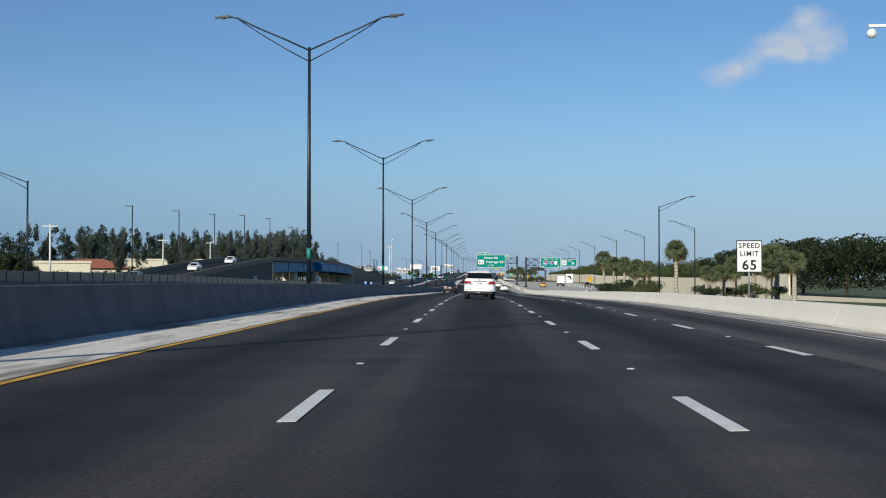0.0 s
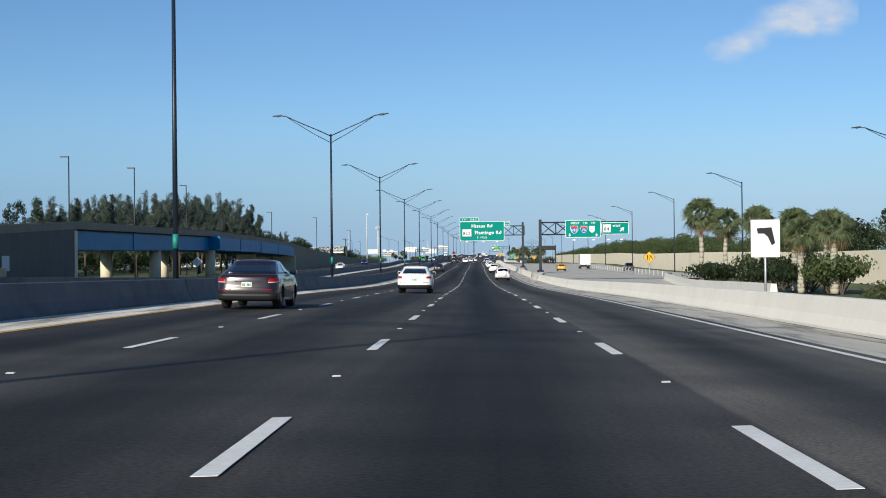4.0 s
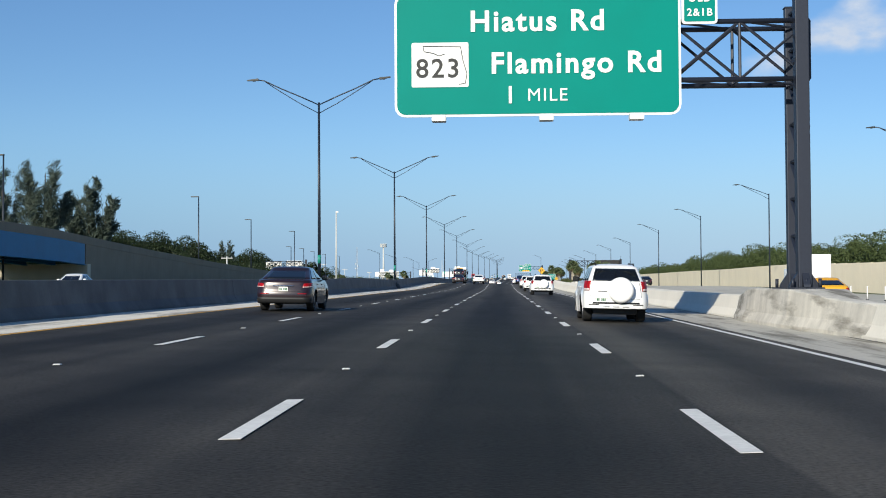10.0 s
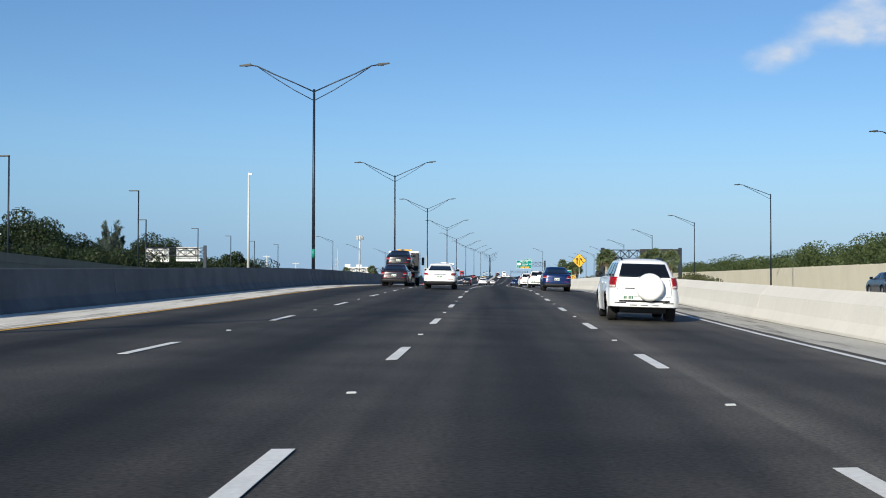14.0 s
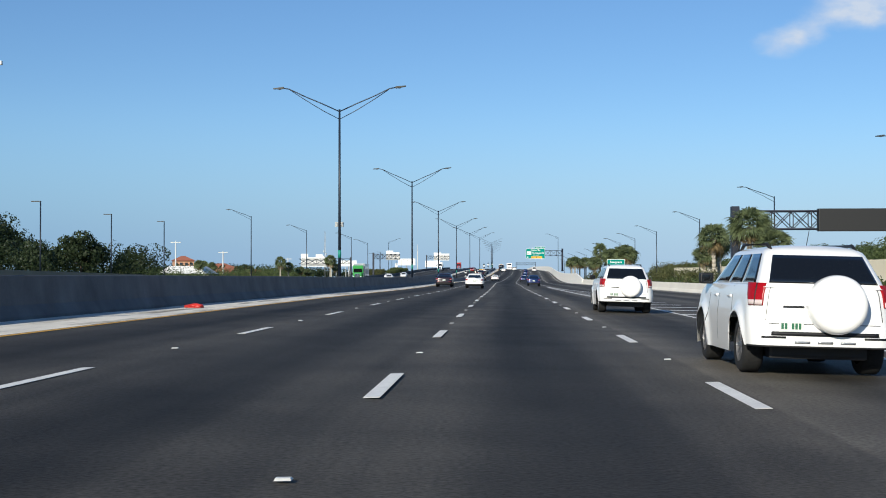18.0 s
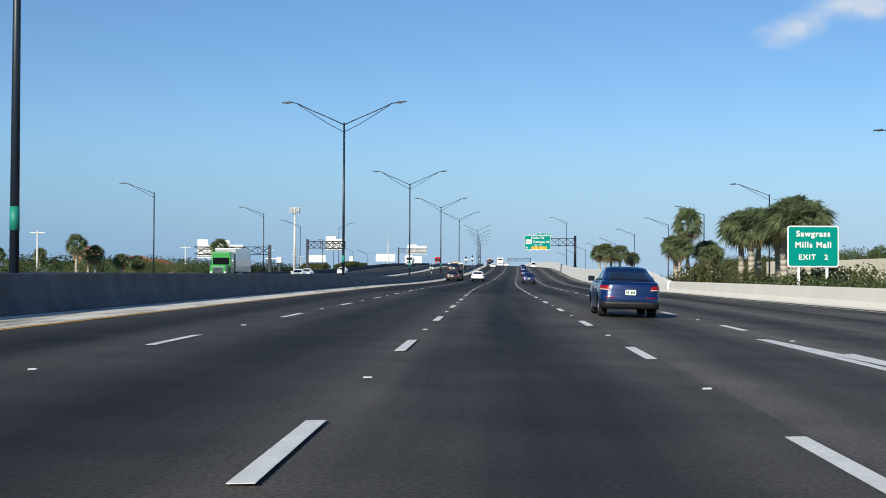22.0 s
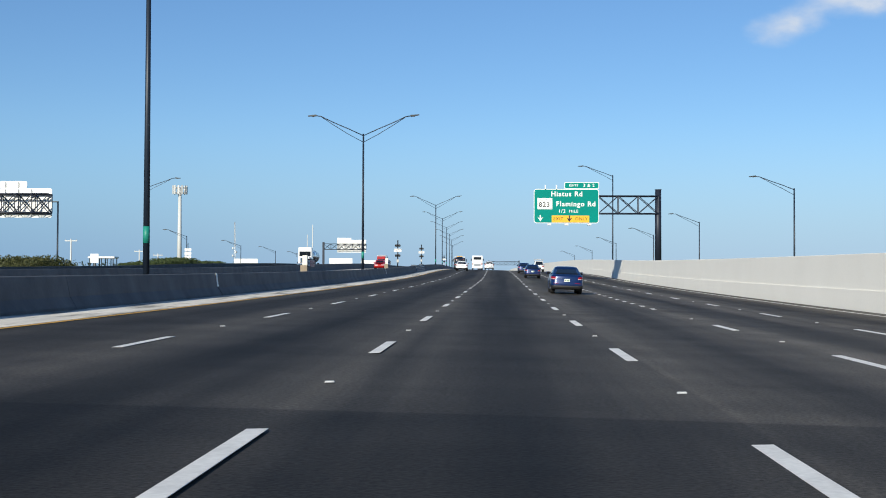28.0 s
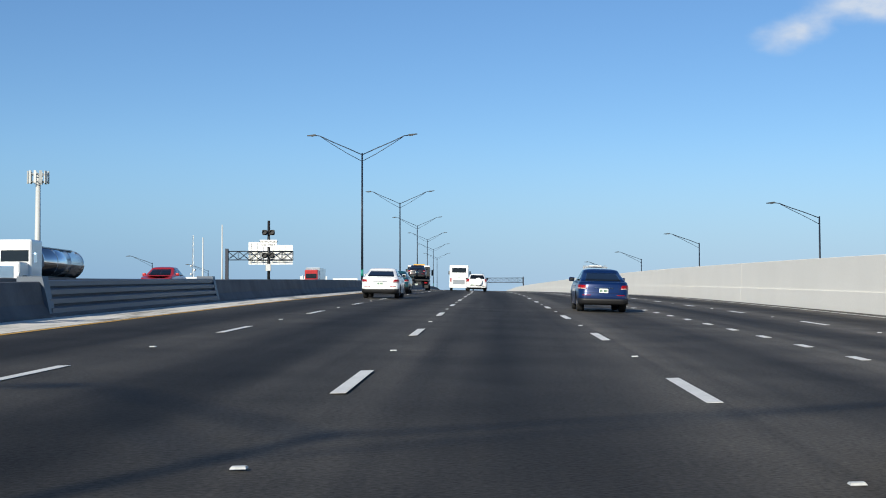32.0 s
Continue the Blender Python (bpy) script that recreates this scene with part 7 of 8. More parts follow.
class Shape:
    """A rounded shell: at each height a rounded outline; u runs from the middle of the tail (0) by the corner (1 to 2), the side (2 to 3) and the front corner (3 to 4) to the middle of the nose (5); a negative u is the other side."""

    def __init__(self, rear, front, half, corner, extra=None):
        self.rear, self.front, self.half, self.corner, self.extra = rear, front, half, corner, extra

    def at(self, u, z):
        s, u = (1 if u >= 0 else -1), abs(u)
        yr, yf, hw, r = self.rear(z), self.front(z), self.half(z), self.corner(z)
        bulge = 0.05
        if u <= 1:
            x = (hw - r) * u
            y = yr - bulge * (1 - u * u) * 0.6
        elif u <= 2:
            a = (u - 1) * math.pi / 2
            x, y = hw - r + r * math.sin(a), yr + r - r * math.cos(a)
        elif u <= 3:
            t = u - 2
            x, y = hw + 0.012 * math.sin(math.pi * t), yr + r + (yf - yr - 2 * r) * t
        elif u <= 4:
            a = (u - 3) * math.pi / 2
            x, y = hw - r + r * math.cos(a), yf - r + r * math.sin(a)
        else:
            t = 5 - u
            x = (hw - r) * t
            y = yf + bulge * (1 - t * t)
        p = Vector((s * x, y, z))
        return self.extra(p) if self.extra else p

    def u_of(self, y, z):
        yr, yf, r = self.rear(z), self.front(z), self.corner(z)
        return 2 + (y - yr - r) / (yf - yr - 2 * r)

    def normal(self, u, z):
        e = 0.01
        a, b = self.at(u + e, z) - self.at(u - e, z), self.at(u, z + e) - self.at(u, z - e)
        n = a.cross(b)
        return n.normalized() if n.length > 1e-9 else Vector((0, -1, 0))

    def patch(self, name, u0, u1, z0, z1, lift, mat, parent, label="", nu=8, nz=4, slant=(0.0, 0.0), edge=None):
        """A thin panel that lies on the shell. edge(t) gives the (low, high) heights along it."""
        bm = bmesh.new()
        top, low = [], []
        for i in range(nu + 1):
            t = i / nu
            a, b = (z0, z1) if edge is None else edge(t)
            rt, rl = [], []
            for j in range(nz + 1):
                z = a + (b - a) * j / nz
                u = u0 + (u1 - u0) * t + (slant[0] * (1 - t) + slant[1] * t) * (z - z0) / (z1 - z0)
                p, n = self.at(u, z), self.normal(u, z)
                rt.append(bm.verts.new(p + n * lift)), rl.append(bm.verts.new(p - n * 0.01))
            top.append(rt), low.append(rl)
        for i in range(nu):
            for j in range(nz):
                bm.faces.new((top[i][j], top[i + 1][j], top[i + 1][j + 1], top[i][j + 1])).smooth = True
            bm.faces.new((top[i][0], low[i][0], low[i + 1][0], top[i + 1][0]))
            bm.faces.new((top[i][nz], top[i + 1][nz], low[i + 1][nz], low[i][nz]))
        for j in range(nz):
            bm.faces.new((top[0][j], top[0][j + 1], low[0][j + 1], low[0][j]))
            bm.faces.new((top[nu][j], low[nu][j], low[nu][j + 1], top[nu][j + 1]))
        return part(name, bm, mat, parent, label)

    def skin(self, name, us, rows, cap, mat, parent, bottom=None):
        """The whole shell as one mesh; rows of heights, then the cap's (shrink, rise) rows."""
        bm = bmesh.new()
        grid = []
        ring = [u for u in us] + [-u for u in us[-2:0:-1]]
        for k, v in enumerate(rows):
            line = []
            for u in ring:
                z = v
                if bottom is not None:
                    base = self.at(u, rows[0])
                    zb = bottom(u, base.y)
                    z = zb + (rows[-1] - zb) * (v - rows[0]) / (rows[-1] - rows[0])
                line.append(bm.verts.new(self.at(u, z)))
            grid.append(line)
        n = len(ring)
        mid = sum((v.co for v in grid[-1]), Vector()) / n
        for shrink, rise in cap:
            grid.append([bm.verts.new(Vector((v.co.x * shrink, mid.y + (v.co.y - mid.y) * (0.25 + 0.75 * shrink), v.co.z + rise))) for v in grid[len(rows) - 1]])
        for a, b in zip(grid, grid[1:]):
            for i in range(n):
                bm.faces.new((a[i], a[(i + 1) % n], b[(i + 1) % n], b[i])).smooth = True
        bmesh.ops.remove_doubles(bm, verts=grid[-1], dist=0.0005)
        bmesh.ops.recalc_face_normals(bm, faces=bm.faces[:])
        return part(name, bm, mat, parent)


def spread_us(dense):
    out = [i / 8 for i in range(8)] + [1 + i / 6 for i in range(6)] + [2 + i / dense for i in range(dense)] + [3 + i / 6 for i in range(6)] + [4 + i / 8 for i in range(9)]
    return out


def car(m, label, category, paint_mat, L, W, H, belt, wb, rear_axle, r, roof, group="", kind="sedan", lamps=None, name="car", skirt=0.46, plate=None, flare=0.0, wrap_glass=False, under=((0, 0.25), (1.2, 0.25), (2, 0.27)), gate=1.0, tyre=0.24, lamp_slant=(0.12, 0.0), cabin=None, glass=1.12):
    """A car whose rear bumper stands at the origin; it looks along +y. roof: (rear glass foot, roof rear, roof front, windscreen foot)."""
    ob = thing(name, m, label, category, group)
    half = W / 2
    ax = (rear_axle, rear_axle + wb)
    ar = r + 0.075
    rb, rr, rf, wf = roof
    tall = kind != "sedan"
    drop = 0.30 if tall else 0.24

    def extra(p):
        if p.y > wf - 0.15 and p.z > 0.55:
            t = (p.y - wf + 0.15) / (L - wf + 0.15)
            p.z -= drop * t ** 1.4 * (p.z - 0.55) / (belt - 0.55)
        if not tall and p.y < rb and p.z > 0.6:
            p.z -= 0.035 * ((rb - p.y) / rb) ** 2 * (p.z - 0.6) / (belt - 0.6)
        d = min(math.hypot(p.y - c, p.z - r) for c in ax)
        if abs(p.x) > half * 0.85:
            p.x += math.copysign((0.018 + flare) * math.exp(-((d - ar - 0.02) / 0.07) ** 2), p.x)
        return p
    if tall:
        tail = [(0.22, 0.10), (0.34, 0.02), (0.46, 0.0), (0.60, 0.0), (0.68, 0.03), (0.80, 0.045), (belt - 0.1, 0.06), (belt, 0.085)]
    else:
        tail = [(0.22, 0.10), (0.34, 0.02), (0.46, 0.0), (0.60, 0.0), (0.68, 0.03), (belt - 0.12, 0.05), (belt - 0.03, 0.07), (belt, 0.12)]
    nose = [(0.22, L - 0.14), (0.4, L - 0.01), (0.55, L), (0.7, L - 0.03), (belt, L - 0.2)]
    wide = [(0.2, 0.955), (0.3, 0.975), (0.5, 0.995), (0.72, 1.0), (belt - 0.08, 0.975), (belt, 0.945)]
    lower = Shape(lambda z: curve(tail, z), lambda z: curve(nose, z), lambda z: half * curve(wide, z), lambda z: curve([(0.3, 0.26), (0.7, 0.32), (belt, 0.36)], z), extra)

    def bottom(u, y):
        z = 0.235
        if abs(u) < 2.4 and y < ax[0]:
            z = curve(under, abs(u))
        if not 1.6 < abs(u) < 3.4:
            return z
        for c in ax:
            if abs(y - c) < ar:
                z = max(z, r + math.sqrt(ar * ar - (y - c) ** 2))
        return z
    rows = [0.235, 0.29, 0.36, 0.44, 0.52, 0.60, 0.66, 0.73, 0.82, belt - 0.16, belt - 0.08, belt - 0.03, belt]
    lower.skin("body", spread_us(64), rows, ((0.985, 0.012), (0.94, 0.024), (0.8, 0.034), (0.5, 0.04), (0.02, 0.042)), paint_mat, ob, bottom)
    part("underbody", bevelled(-half * 0.84, half * 0.84, 0.35, L - 0.3, under[0][1] + 0.04, 0.62, 0.04, 1), BLACK_TRIM, ob)
    top = H
    back = [(belt - 0.02, rb - 0.01), (belt + 0.05, rb + 0.02), (top - 0.12, rr - 0.06), (top - 0.04, rr + 0.06), (top, rr + 0.2)]
    screen = [(belt - 0.02, wf), (top - 0.16, rf + 0.14), (top - 0.06, rf), (top, rf - 0.25)]
    cabin = cabin or ((0.895, 0.765, 0.735, 0.68, 0.58) if tall else (0.925, 0.75, 0.71, 0.68, 0.58))
    cab = list(zip((belt - 0.02, top - 0.16, top - 0.07, top - 0.025, top), cabin))
    upper = Shape(lambda z: curve(back, z), lambda z: curve(screen, z), lambda z: half * curve(cab, z), lambda z: curve([(belt, 0.20), (top - 0.1, 0.16), (top, 0.2)], z))
    urows = [belt - 0.02, belt + 0.03, belt + 0.12, (belt + top) / 2, top - 0.16, top - 0.11, top - 0.07, top - 0.045, top - 0.025, top - 0.01, top]
    upper.skin("cabin", spread_us(24), urows, ((0.9, 0.01), (0.65, 0.018), (0.35, 0.022), (0.02, 0.024)), paint_mat, ob)
    z0, z1 = belt + 0.035, top - 0.125
    w = 1.75 if wrap_glass else glass
    upper.patch("rear_window", -w, w, z0, z1, 0.006, GLASS, ob, "dark tinted rear window", nu=24, nz=6)
    upper.patch("windscreen", 3.95, 5, z0, z1, 0.006, GLASS, ob, "", nu=8, nz=4), upper.patch("windscreen", -5, -3.95, z0, z1, 0.006, GLASS, ob, "", nu=8, nz=4)
    cuts = (2.02, 2.30, 2.62, 2.97) if tall else (2.03, 2.47, 2.97)
    for s in (-1, 1):
        for a, b in zip(cuts, cuts[1:]):
            upper.patch("side_window", s * (a + 0.012) if s > 0 else s * (b - 0.012), s * (b - 0.012) if s > 0 else s * (a + 0.012), z0, z1 + 0.02, 0.006, GLASS, ob, "", nu=6, nz=4)
        for cy in ax:
            wheel(ob, s * (half - 0.02 - tyre / 2), cy, r, tyre, s)
        mir = part("mirror", bevelled(s * (half + 0.05) - 0.1, s * (half + 0.05) + 0.1, wf - 0.66, wf - 0.5, belt + 0.0, belt + 0.16, 0.045, 3), paint_mat if not tall else BLACK_TRIM, ob, smooth=True)
        quad_slab([(s * (half + 0.05) - 0.075, wf - 0.662, belt + 0.025), (s * (half + 0.05) + 0.075, wf - 0.662, belt + 0.025), (s * (half + 0.05) + 0.075, wf - 0.662, belt + 0.135), (s * (half + 0.05) - 0.075, wf - 0.662, belt + 0.135)], 0.003, GLASS, "mirror_glass", mir)
        ua, ub, lz0, lz1 = lamps or (0.72, 1.9, belt - 0.27, belt - 0.1)
        a, b = (ua, ub) if s > 0 else (-ub, -ua)
        sl = lamp_slant if s > 0 else (-lamp_slant[1], -lamp_slant[0])
        lamp = lower.patch("tail_lamp", a, b, lz0, lz1, 0.014, TAIL, ob, "red tail lamp", nu=12, nz=4, slant=sl)
        h = (lz1 - lz0) * 0.24
        lower.patch("clear_strip", a + 0.02, b - 0.02, lz0 + 0.006, lz0 + h, 0.02, TAIL_PALE, lamp, "pale reversing strip", nu=12, nz=1, slant=(sl[0] * 0.24, sl[1] * 0.24))
        mid = (a + b) / 2
        lower.patch("lamp_divider", mid - 0.012, mid + 0.012, lz0, lz1, 0.021, BLACK_TRIM, lamp, "", nu=1, nz=4)
        lower.patch("headlamp", s * 3.5 if s > 0 else -4.6, 4.6 if s > 0 else -3.5, belt - 0.36, belt - 0.2, 0.01, HEADLAMP, ob, "", nu=6, nz=2)
        for y in (ax[0] + 0.62, ax[0] + 1.62):
            u = lower.u_of(y, belt - 0.15)
            q = lower.at(s * u, belt - 0.15)
            part("door_handle", bevelled(q.x - 0.02, q.x + 0.02, y - 0.1, y + 0.1, belt - 0.165, belt - 0.13, 0.012, 2), paint_mat, ob)
        for y in (ax[0] + 0.42, ax[0] + 1.42, ax[1] - 0.42):
            u = lower.u_of(y, 0.7)
            lower.patch("door_seam", s * u - 0.0012, s * u + 0.0012, 0.36, belt - 0.01, 0.002, BLACK_TRIM, ob, "", nu=1, nz=6)
        lower.patch("bumper_reflector", 0.78 if s > 0 else -1.35, 1.35 if s > 0 else -0.78, *((0.48, 0.505) if flare else (0.565, 0.592)), 0.006, BLACK_TRIM if flare else TAIL, ob, "", nu=5, nz=1)
    lower.patch("bumper_skirt", -1.98, 1.98, 0.25, skirt, 0.012, BLACK_TRIM, ob, "black lower bumper", nu=36, nz=3, edge=lambda t: (min(curve(under, abs(3.96 * t - 1.98)), skirt - 0.02), skirt))
    lower.patch("tailgate_seam", -gate + 0.08, gate - 0.08, 0.655, 0.663, 0.003, BLACK_TRIM, ob, "", nu=16, nz=1)
    for s in (-1, 1):
        lower.patch("tailgate_seam", s * gate - 0.006, s * gate + 0.006, 0.70, belt, 0.003, BLACK_TRIM, ob, "", nu=1, nz=8)
    px, pz = plate or (0.0, belt - 0.3)
    q = lower.at(px / (half * 0.66), pz)
    number_plate(ob, q.y - 0.008, pz, px)
    if not plate:
        lower.patch("plate_trim", -0.62, 0.62, pz + 0.105, pz + 0.135, 0.012, CHROME, ob, "chrome boot bar", nu=12, nz=1)
    return ob, lower, upper


def on_lane(x, y, turn=0.0):
    a, b = at(x, y), at(x, y + 4)
    d = b - a
    roll = math.degrees(math.atan2(fall(x + 0.7) - fall(x - 0.7), 1.4))
    return Matrix.Translation(a + Vector((0, 0, 0.01))) @ pose(0, 0, 0, math.degrees(math.atan2(d.z, d.y)), -roll, math.degrees(-math.atan2(d.x, d.y)) + turn)


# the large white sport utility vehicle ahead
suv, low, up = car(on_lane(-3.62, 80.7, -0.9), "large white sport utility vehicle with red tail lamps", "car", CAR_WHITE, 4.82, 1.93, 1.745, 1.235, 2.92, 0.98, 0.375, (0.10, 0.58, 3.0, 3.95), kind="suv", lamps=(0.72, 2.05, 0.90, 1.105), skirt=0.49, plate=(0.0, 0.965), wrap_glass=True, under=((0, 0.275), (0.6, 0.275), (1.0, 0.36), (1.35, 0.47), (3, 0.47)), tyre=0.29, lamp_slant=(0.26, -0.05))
for s in (-1, 1):
    part("roof_rail", pipe([(s * 0.6, 0.8, 1.68), (s * 0.62, 0.98, 1.765), (s * 0.635, 2.6, 1.785), (s * 0.63, 2.85, 1.71)], 0.02), CHROME, suv, "bright roof rail")
    y = low.at(s * 1.0, 0.36).y
    tip = part("exhaust_tip", bevelled(s * 0.64 - 0.16, s * 0.64 + 0.16, y - 0.05, y + 0.1, 0.325, 0.405, 0.038, 3), CHROME, suv, "chrome exhaust tip", smooth=True)
    part("exhaust_mouth", bevelled(s * 0.64 - 0.125, s * 0.64 + 0.125, y - 0.056, y, 0.343, 0.387, 0.02, 2), BLACK_TRIM, tip)
    part("running_board", bevelled(s * 0.95 - 0.09, s * 0.95 + 0.05, 1.5, 3.4, 0.24, 0.29, 0.02, 1), CHROME, suv)
part("skid_strip", pipe([(-0.46, -0.05, 0.34), (-0.30, -0.06, 0.435), (0.30, -0.06, 0.435), (0.46, -0.05, 0.34)], 0.008), ALLOY, suv, "bright bumper strip")
part("tow_hitch", bevelled(-0.03, 0.03, -0.09, 0.2, 0.3, 0.41, 0.015, 1), CHROME, suv)
low.patch("tailgate_bar", -0.72, 0.72, 1.085, 1.115, 0.02, CHROME, suv, "chrome tailgate bar", nu=14, nz=1)
bm = bmesh.new()
y = low.at(0, 1.18).y
tube(bm, (0, y + 0.02, 1.185), (0, y - 0.012, 1.183), 0.045, 0.045, 18)
part("badge", bm, CHROME, suv)
low.patch("badge_bar", -1.0, -0.68, 1.172, 1.19, 0.004, CAR_SILVER, suv, "", nu=5, nz=1)
part("antenna_fin", bevelled(-0.02, 0.02, 1.0, 1.14, 1.75, 1.815, 0.018, 3), CAR_WHITE, suv, smooth=True)
part("roof_spoiler", bevelled(-0.58, 0.58, 0.5, 0.85, 1.69, 1.715, 0.012, 2), CAR_WHITE, suv)
up.patch("brake_light", -0.45, 0.45, 1.605, 1.62, 0.012, BLACK_TRIM, suv, "dark high brake light", nu=8, nz=1)
suv["group"] = "large utility vehicles"
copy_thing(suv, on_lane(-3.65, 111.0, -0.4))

# compact white sport utility vehicle with a covered spare wheel
def spare_wheel_suv(m, label):
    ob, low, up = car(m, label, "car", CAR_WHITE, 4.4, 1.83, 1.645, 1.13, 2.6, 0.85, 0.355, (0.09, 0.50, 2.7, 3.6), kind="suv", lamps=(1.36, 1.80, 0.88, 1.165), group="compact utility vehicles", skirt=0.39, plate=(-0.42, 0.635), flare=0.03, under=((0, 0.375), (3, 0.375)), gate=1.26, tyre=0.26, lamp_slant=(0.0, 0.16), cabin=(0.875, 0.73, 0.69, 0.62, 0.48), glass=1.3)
    bm = bmesh.new()
    n = 40
    prof = [(0.28, -0.255), (0.325, -0.24), (0.352, -0.21), (0.367, -0.16), (0.37, -0.08), (0.362, 0.02), (0.34, 0.06)]
    rings = [[bm.verts.new((0.12 + a * math.cos(k * 2 * math.pi / n), b + 0.02, 0.91 + a * math.sin(k * 2 * math.pi / n))) for a, b in prof] for k in range(n)]
    c0 = bm.verts.new((0.12, -0.25, 0.91))
    for k in range(n):
        k2 = (k + 1) % n
        bm.faces.new((c0, rings[k2][0], rings[k][0])).smooth = True
        for j in range(len(prof) - 1):
            bm.faces.new((rings[k][j], rings[k2][j], rings[k2][j + 1], rings[k][j + 1])).smooth = True
    bmesh.ops.recalc_face_normals(bm, faces=bm.faces[:])
    part("spare_wheel_cover", bm, CAR_WHITE, ob, "white round spare wheel cover")
    for s in (-1, 1):
        part("roof_rail", pipe([(s * 0.54, 0.62, 1.58), (s * 0.55, 0.85, 1.665), (s * 0.56, 2.3, 1.69), (s * 0.56, 2.5, 1.61)], 0.024), BLACK_TRIM, ob, "black roof rail")
    # added black block stands in for the shadow beneath the car
    part("rear_suspension", bevelled(-0.62, 0.62, 0.3, 1.6, 0.21, 0.42, 0.05, 2), BLACK_TRIM, ob, "black block added for the shadow under the rear")
    low.patch("bumper_step", -1.1, 1.1, 0.515, 0.565, 0.012, BLACK_TRIM, ob, "black bumper step", nu=16, nz=1)
    for k in range(3):
        low.patch("bumper_recess", -0.6 + 0.45 * k, -0.3 + 0.45 * k, 0.42, 0.45, 0.004, CAR_SILVER, ob, "", nu=4, nz=1)
    low.patch("handle_bar", -0.9, -0.45, 0.86, 0.885, 0.012, BLACK_TRIM, ob, "", nu=6, nz=1)
    bm = bmesh.new()
    tube(bm, (0.3, 2.3, 1.63), (0.3, 2.1, 1.92), 0.006, 0.004, 5)
    part("antenna", bm, BLACK_TRIM, ob)
    return ob


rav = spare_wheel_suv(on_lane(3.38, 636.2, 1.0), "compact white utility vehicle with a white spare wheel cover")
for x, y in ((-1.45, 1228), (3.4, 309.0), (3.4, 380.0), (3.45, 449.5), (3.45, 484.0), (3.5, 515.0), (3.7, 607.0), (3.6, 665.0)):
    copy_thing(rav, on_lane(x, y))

sedan = dict(L=4.75, W=1.83, H=1.47, belt=1.03, wb=2.75, rear_axle=1.0, r=0.335, roof=(0.40, 1.32, 2.65, 3.65), lamps=(1.08, 1.98, 0.79, 0.93), lamp_slant=(0.14, 0.0))
def place_sedan(x, y, mat, label, **over):
    kw = dict(sedan)
    kw.update(over)
    return car(on_lane(x, y), label, "car", mat, **kw)[0]


maroon = place_sedan(-7.1, 568, CAR_MAROON, "dark maroon-black sedan with red tail lamps")
white = place_sedan(-5.75, 1171, CAR_WHITE, "white sedan with a dark rear window")
for x, y in ((-7.1, 176), (-7.0, 385.5), (-7.0, 762), (-7.2, 947)):
    copy_thing(maroon, on_lane(x, y))
for x, y in ((-3.6, 208), (-3.5, 555), (-3.5, 752), (-3.69, 950)):
    copy_thing(white, on_lane(x, y))
place_sedan(-6.6, 1192, CAR_TEAL, "dark teal sedan beside a white one")
blue = place_sedan(3.5, 1152.2, CAR_BLUE, "metallic blue sedan with clear tail lamps", W=1.74, H=1.47)
for x, y in ((3.4, 560.5), (3.5, 797.5), (3.56, 934), (3.57, 1038), (3.5, 1112)):
    copy_thing(blue, on_lane(x, y))
place_sedan(18.0, 414, CAR_YELLOW, "yellow car on the ramp")
car(on_lane(31.6, 409), "dark utility vehicle on the ramp", "car", CAR_BLACK, 4.5, 1.83, 1.68, 1.08, 2.65, 0.9, 0.35, (0.06, 0.5, 2.7, 3.6), kind="suv")
place_sedan(24.0, 560, CAR_BLACK, "dark sedan on the ramp")
place_sedan(-1.6, 1415, CAR_GREY, "grey sedan far ahead near the crest")


def van(m, label, mat, rack=True):
    ob = car(m, label, "van", mat, 4.9, 1.95, 1.95, 1.15, 3.0, 0.95, 0.34, (0.04, 0.25, 3.5, 4.1), kind="suv", name="van")[0]
    if rack:
        for y in (0.6, 1.8, 3.0):
            part("rack_bar", bevelled(-0.85, 0.85, y, y + 0.06, 2.12, 2.17, 0.01, 1), GALV, ob)
            for s in (-1, 1):
                part("rack_foot", bevelled(s * 0.72 - 0.02, s * 0.72 + 0.02, y, y + 0.05, 1.93, 2.3, 0.008, 1), GALV, ob)
        part("ladder", bevelled(-0.5, 0.4, 0.4, 3.2, 2.18, 2.26, 0.02, 1), WHITE, ob)
    return ob


van(on_lane(7.3, 1203), "white work van with a ladder rack", CAR_WHITE)


def opposite_lane(x, y, flip=True):
    a = at(x, y)
    return Matrix.Translation(a) @ pose(0, 0, 0, 0, 0, 180 if flip else 0)


for x, y, mat, lab in ((-31.0, 960, CAR_WHITE, "white pickup-sized car on the opposite carriageway"), (-34.5, 990, CAR_WHITE, "white car on the opposite carriageway"), (-34.5, 1036, CAR_WHITE, "white car on the opposite carriageway"), (-34.5, 930, CAR_WHITE, "white car on the opposite carriageway"), (-19.5, 1186, CAR_RED, "red car on the express lanes"), (-34.5, 545, CAR_BLUE, "blue car on the opposite carriageway"), (-31, 440, CAR_WHITE, "white car on the opposite carriageway")):
    kw = dict(sedan)
    kw.update(H=1.55)
    car(opposite_lane(x, y), lab, "car", mat, group="opposite traffic", **kw)
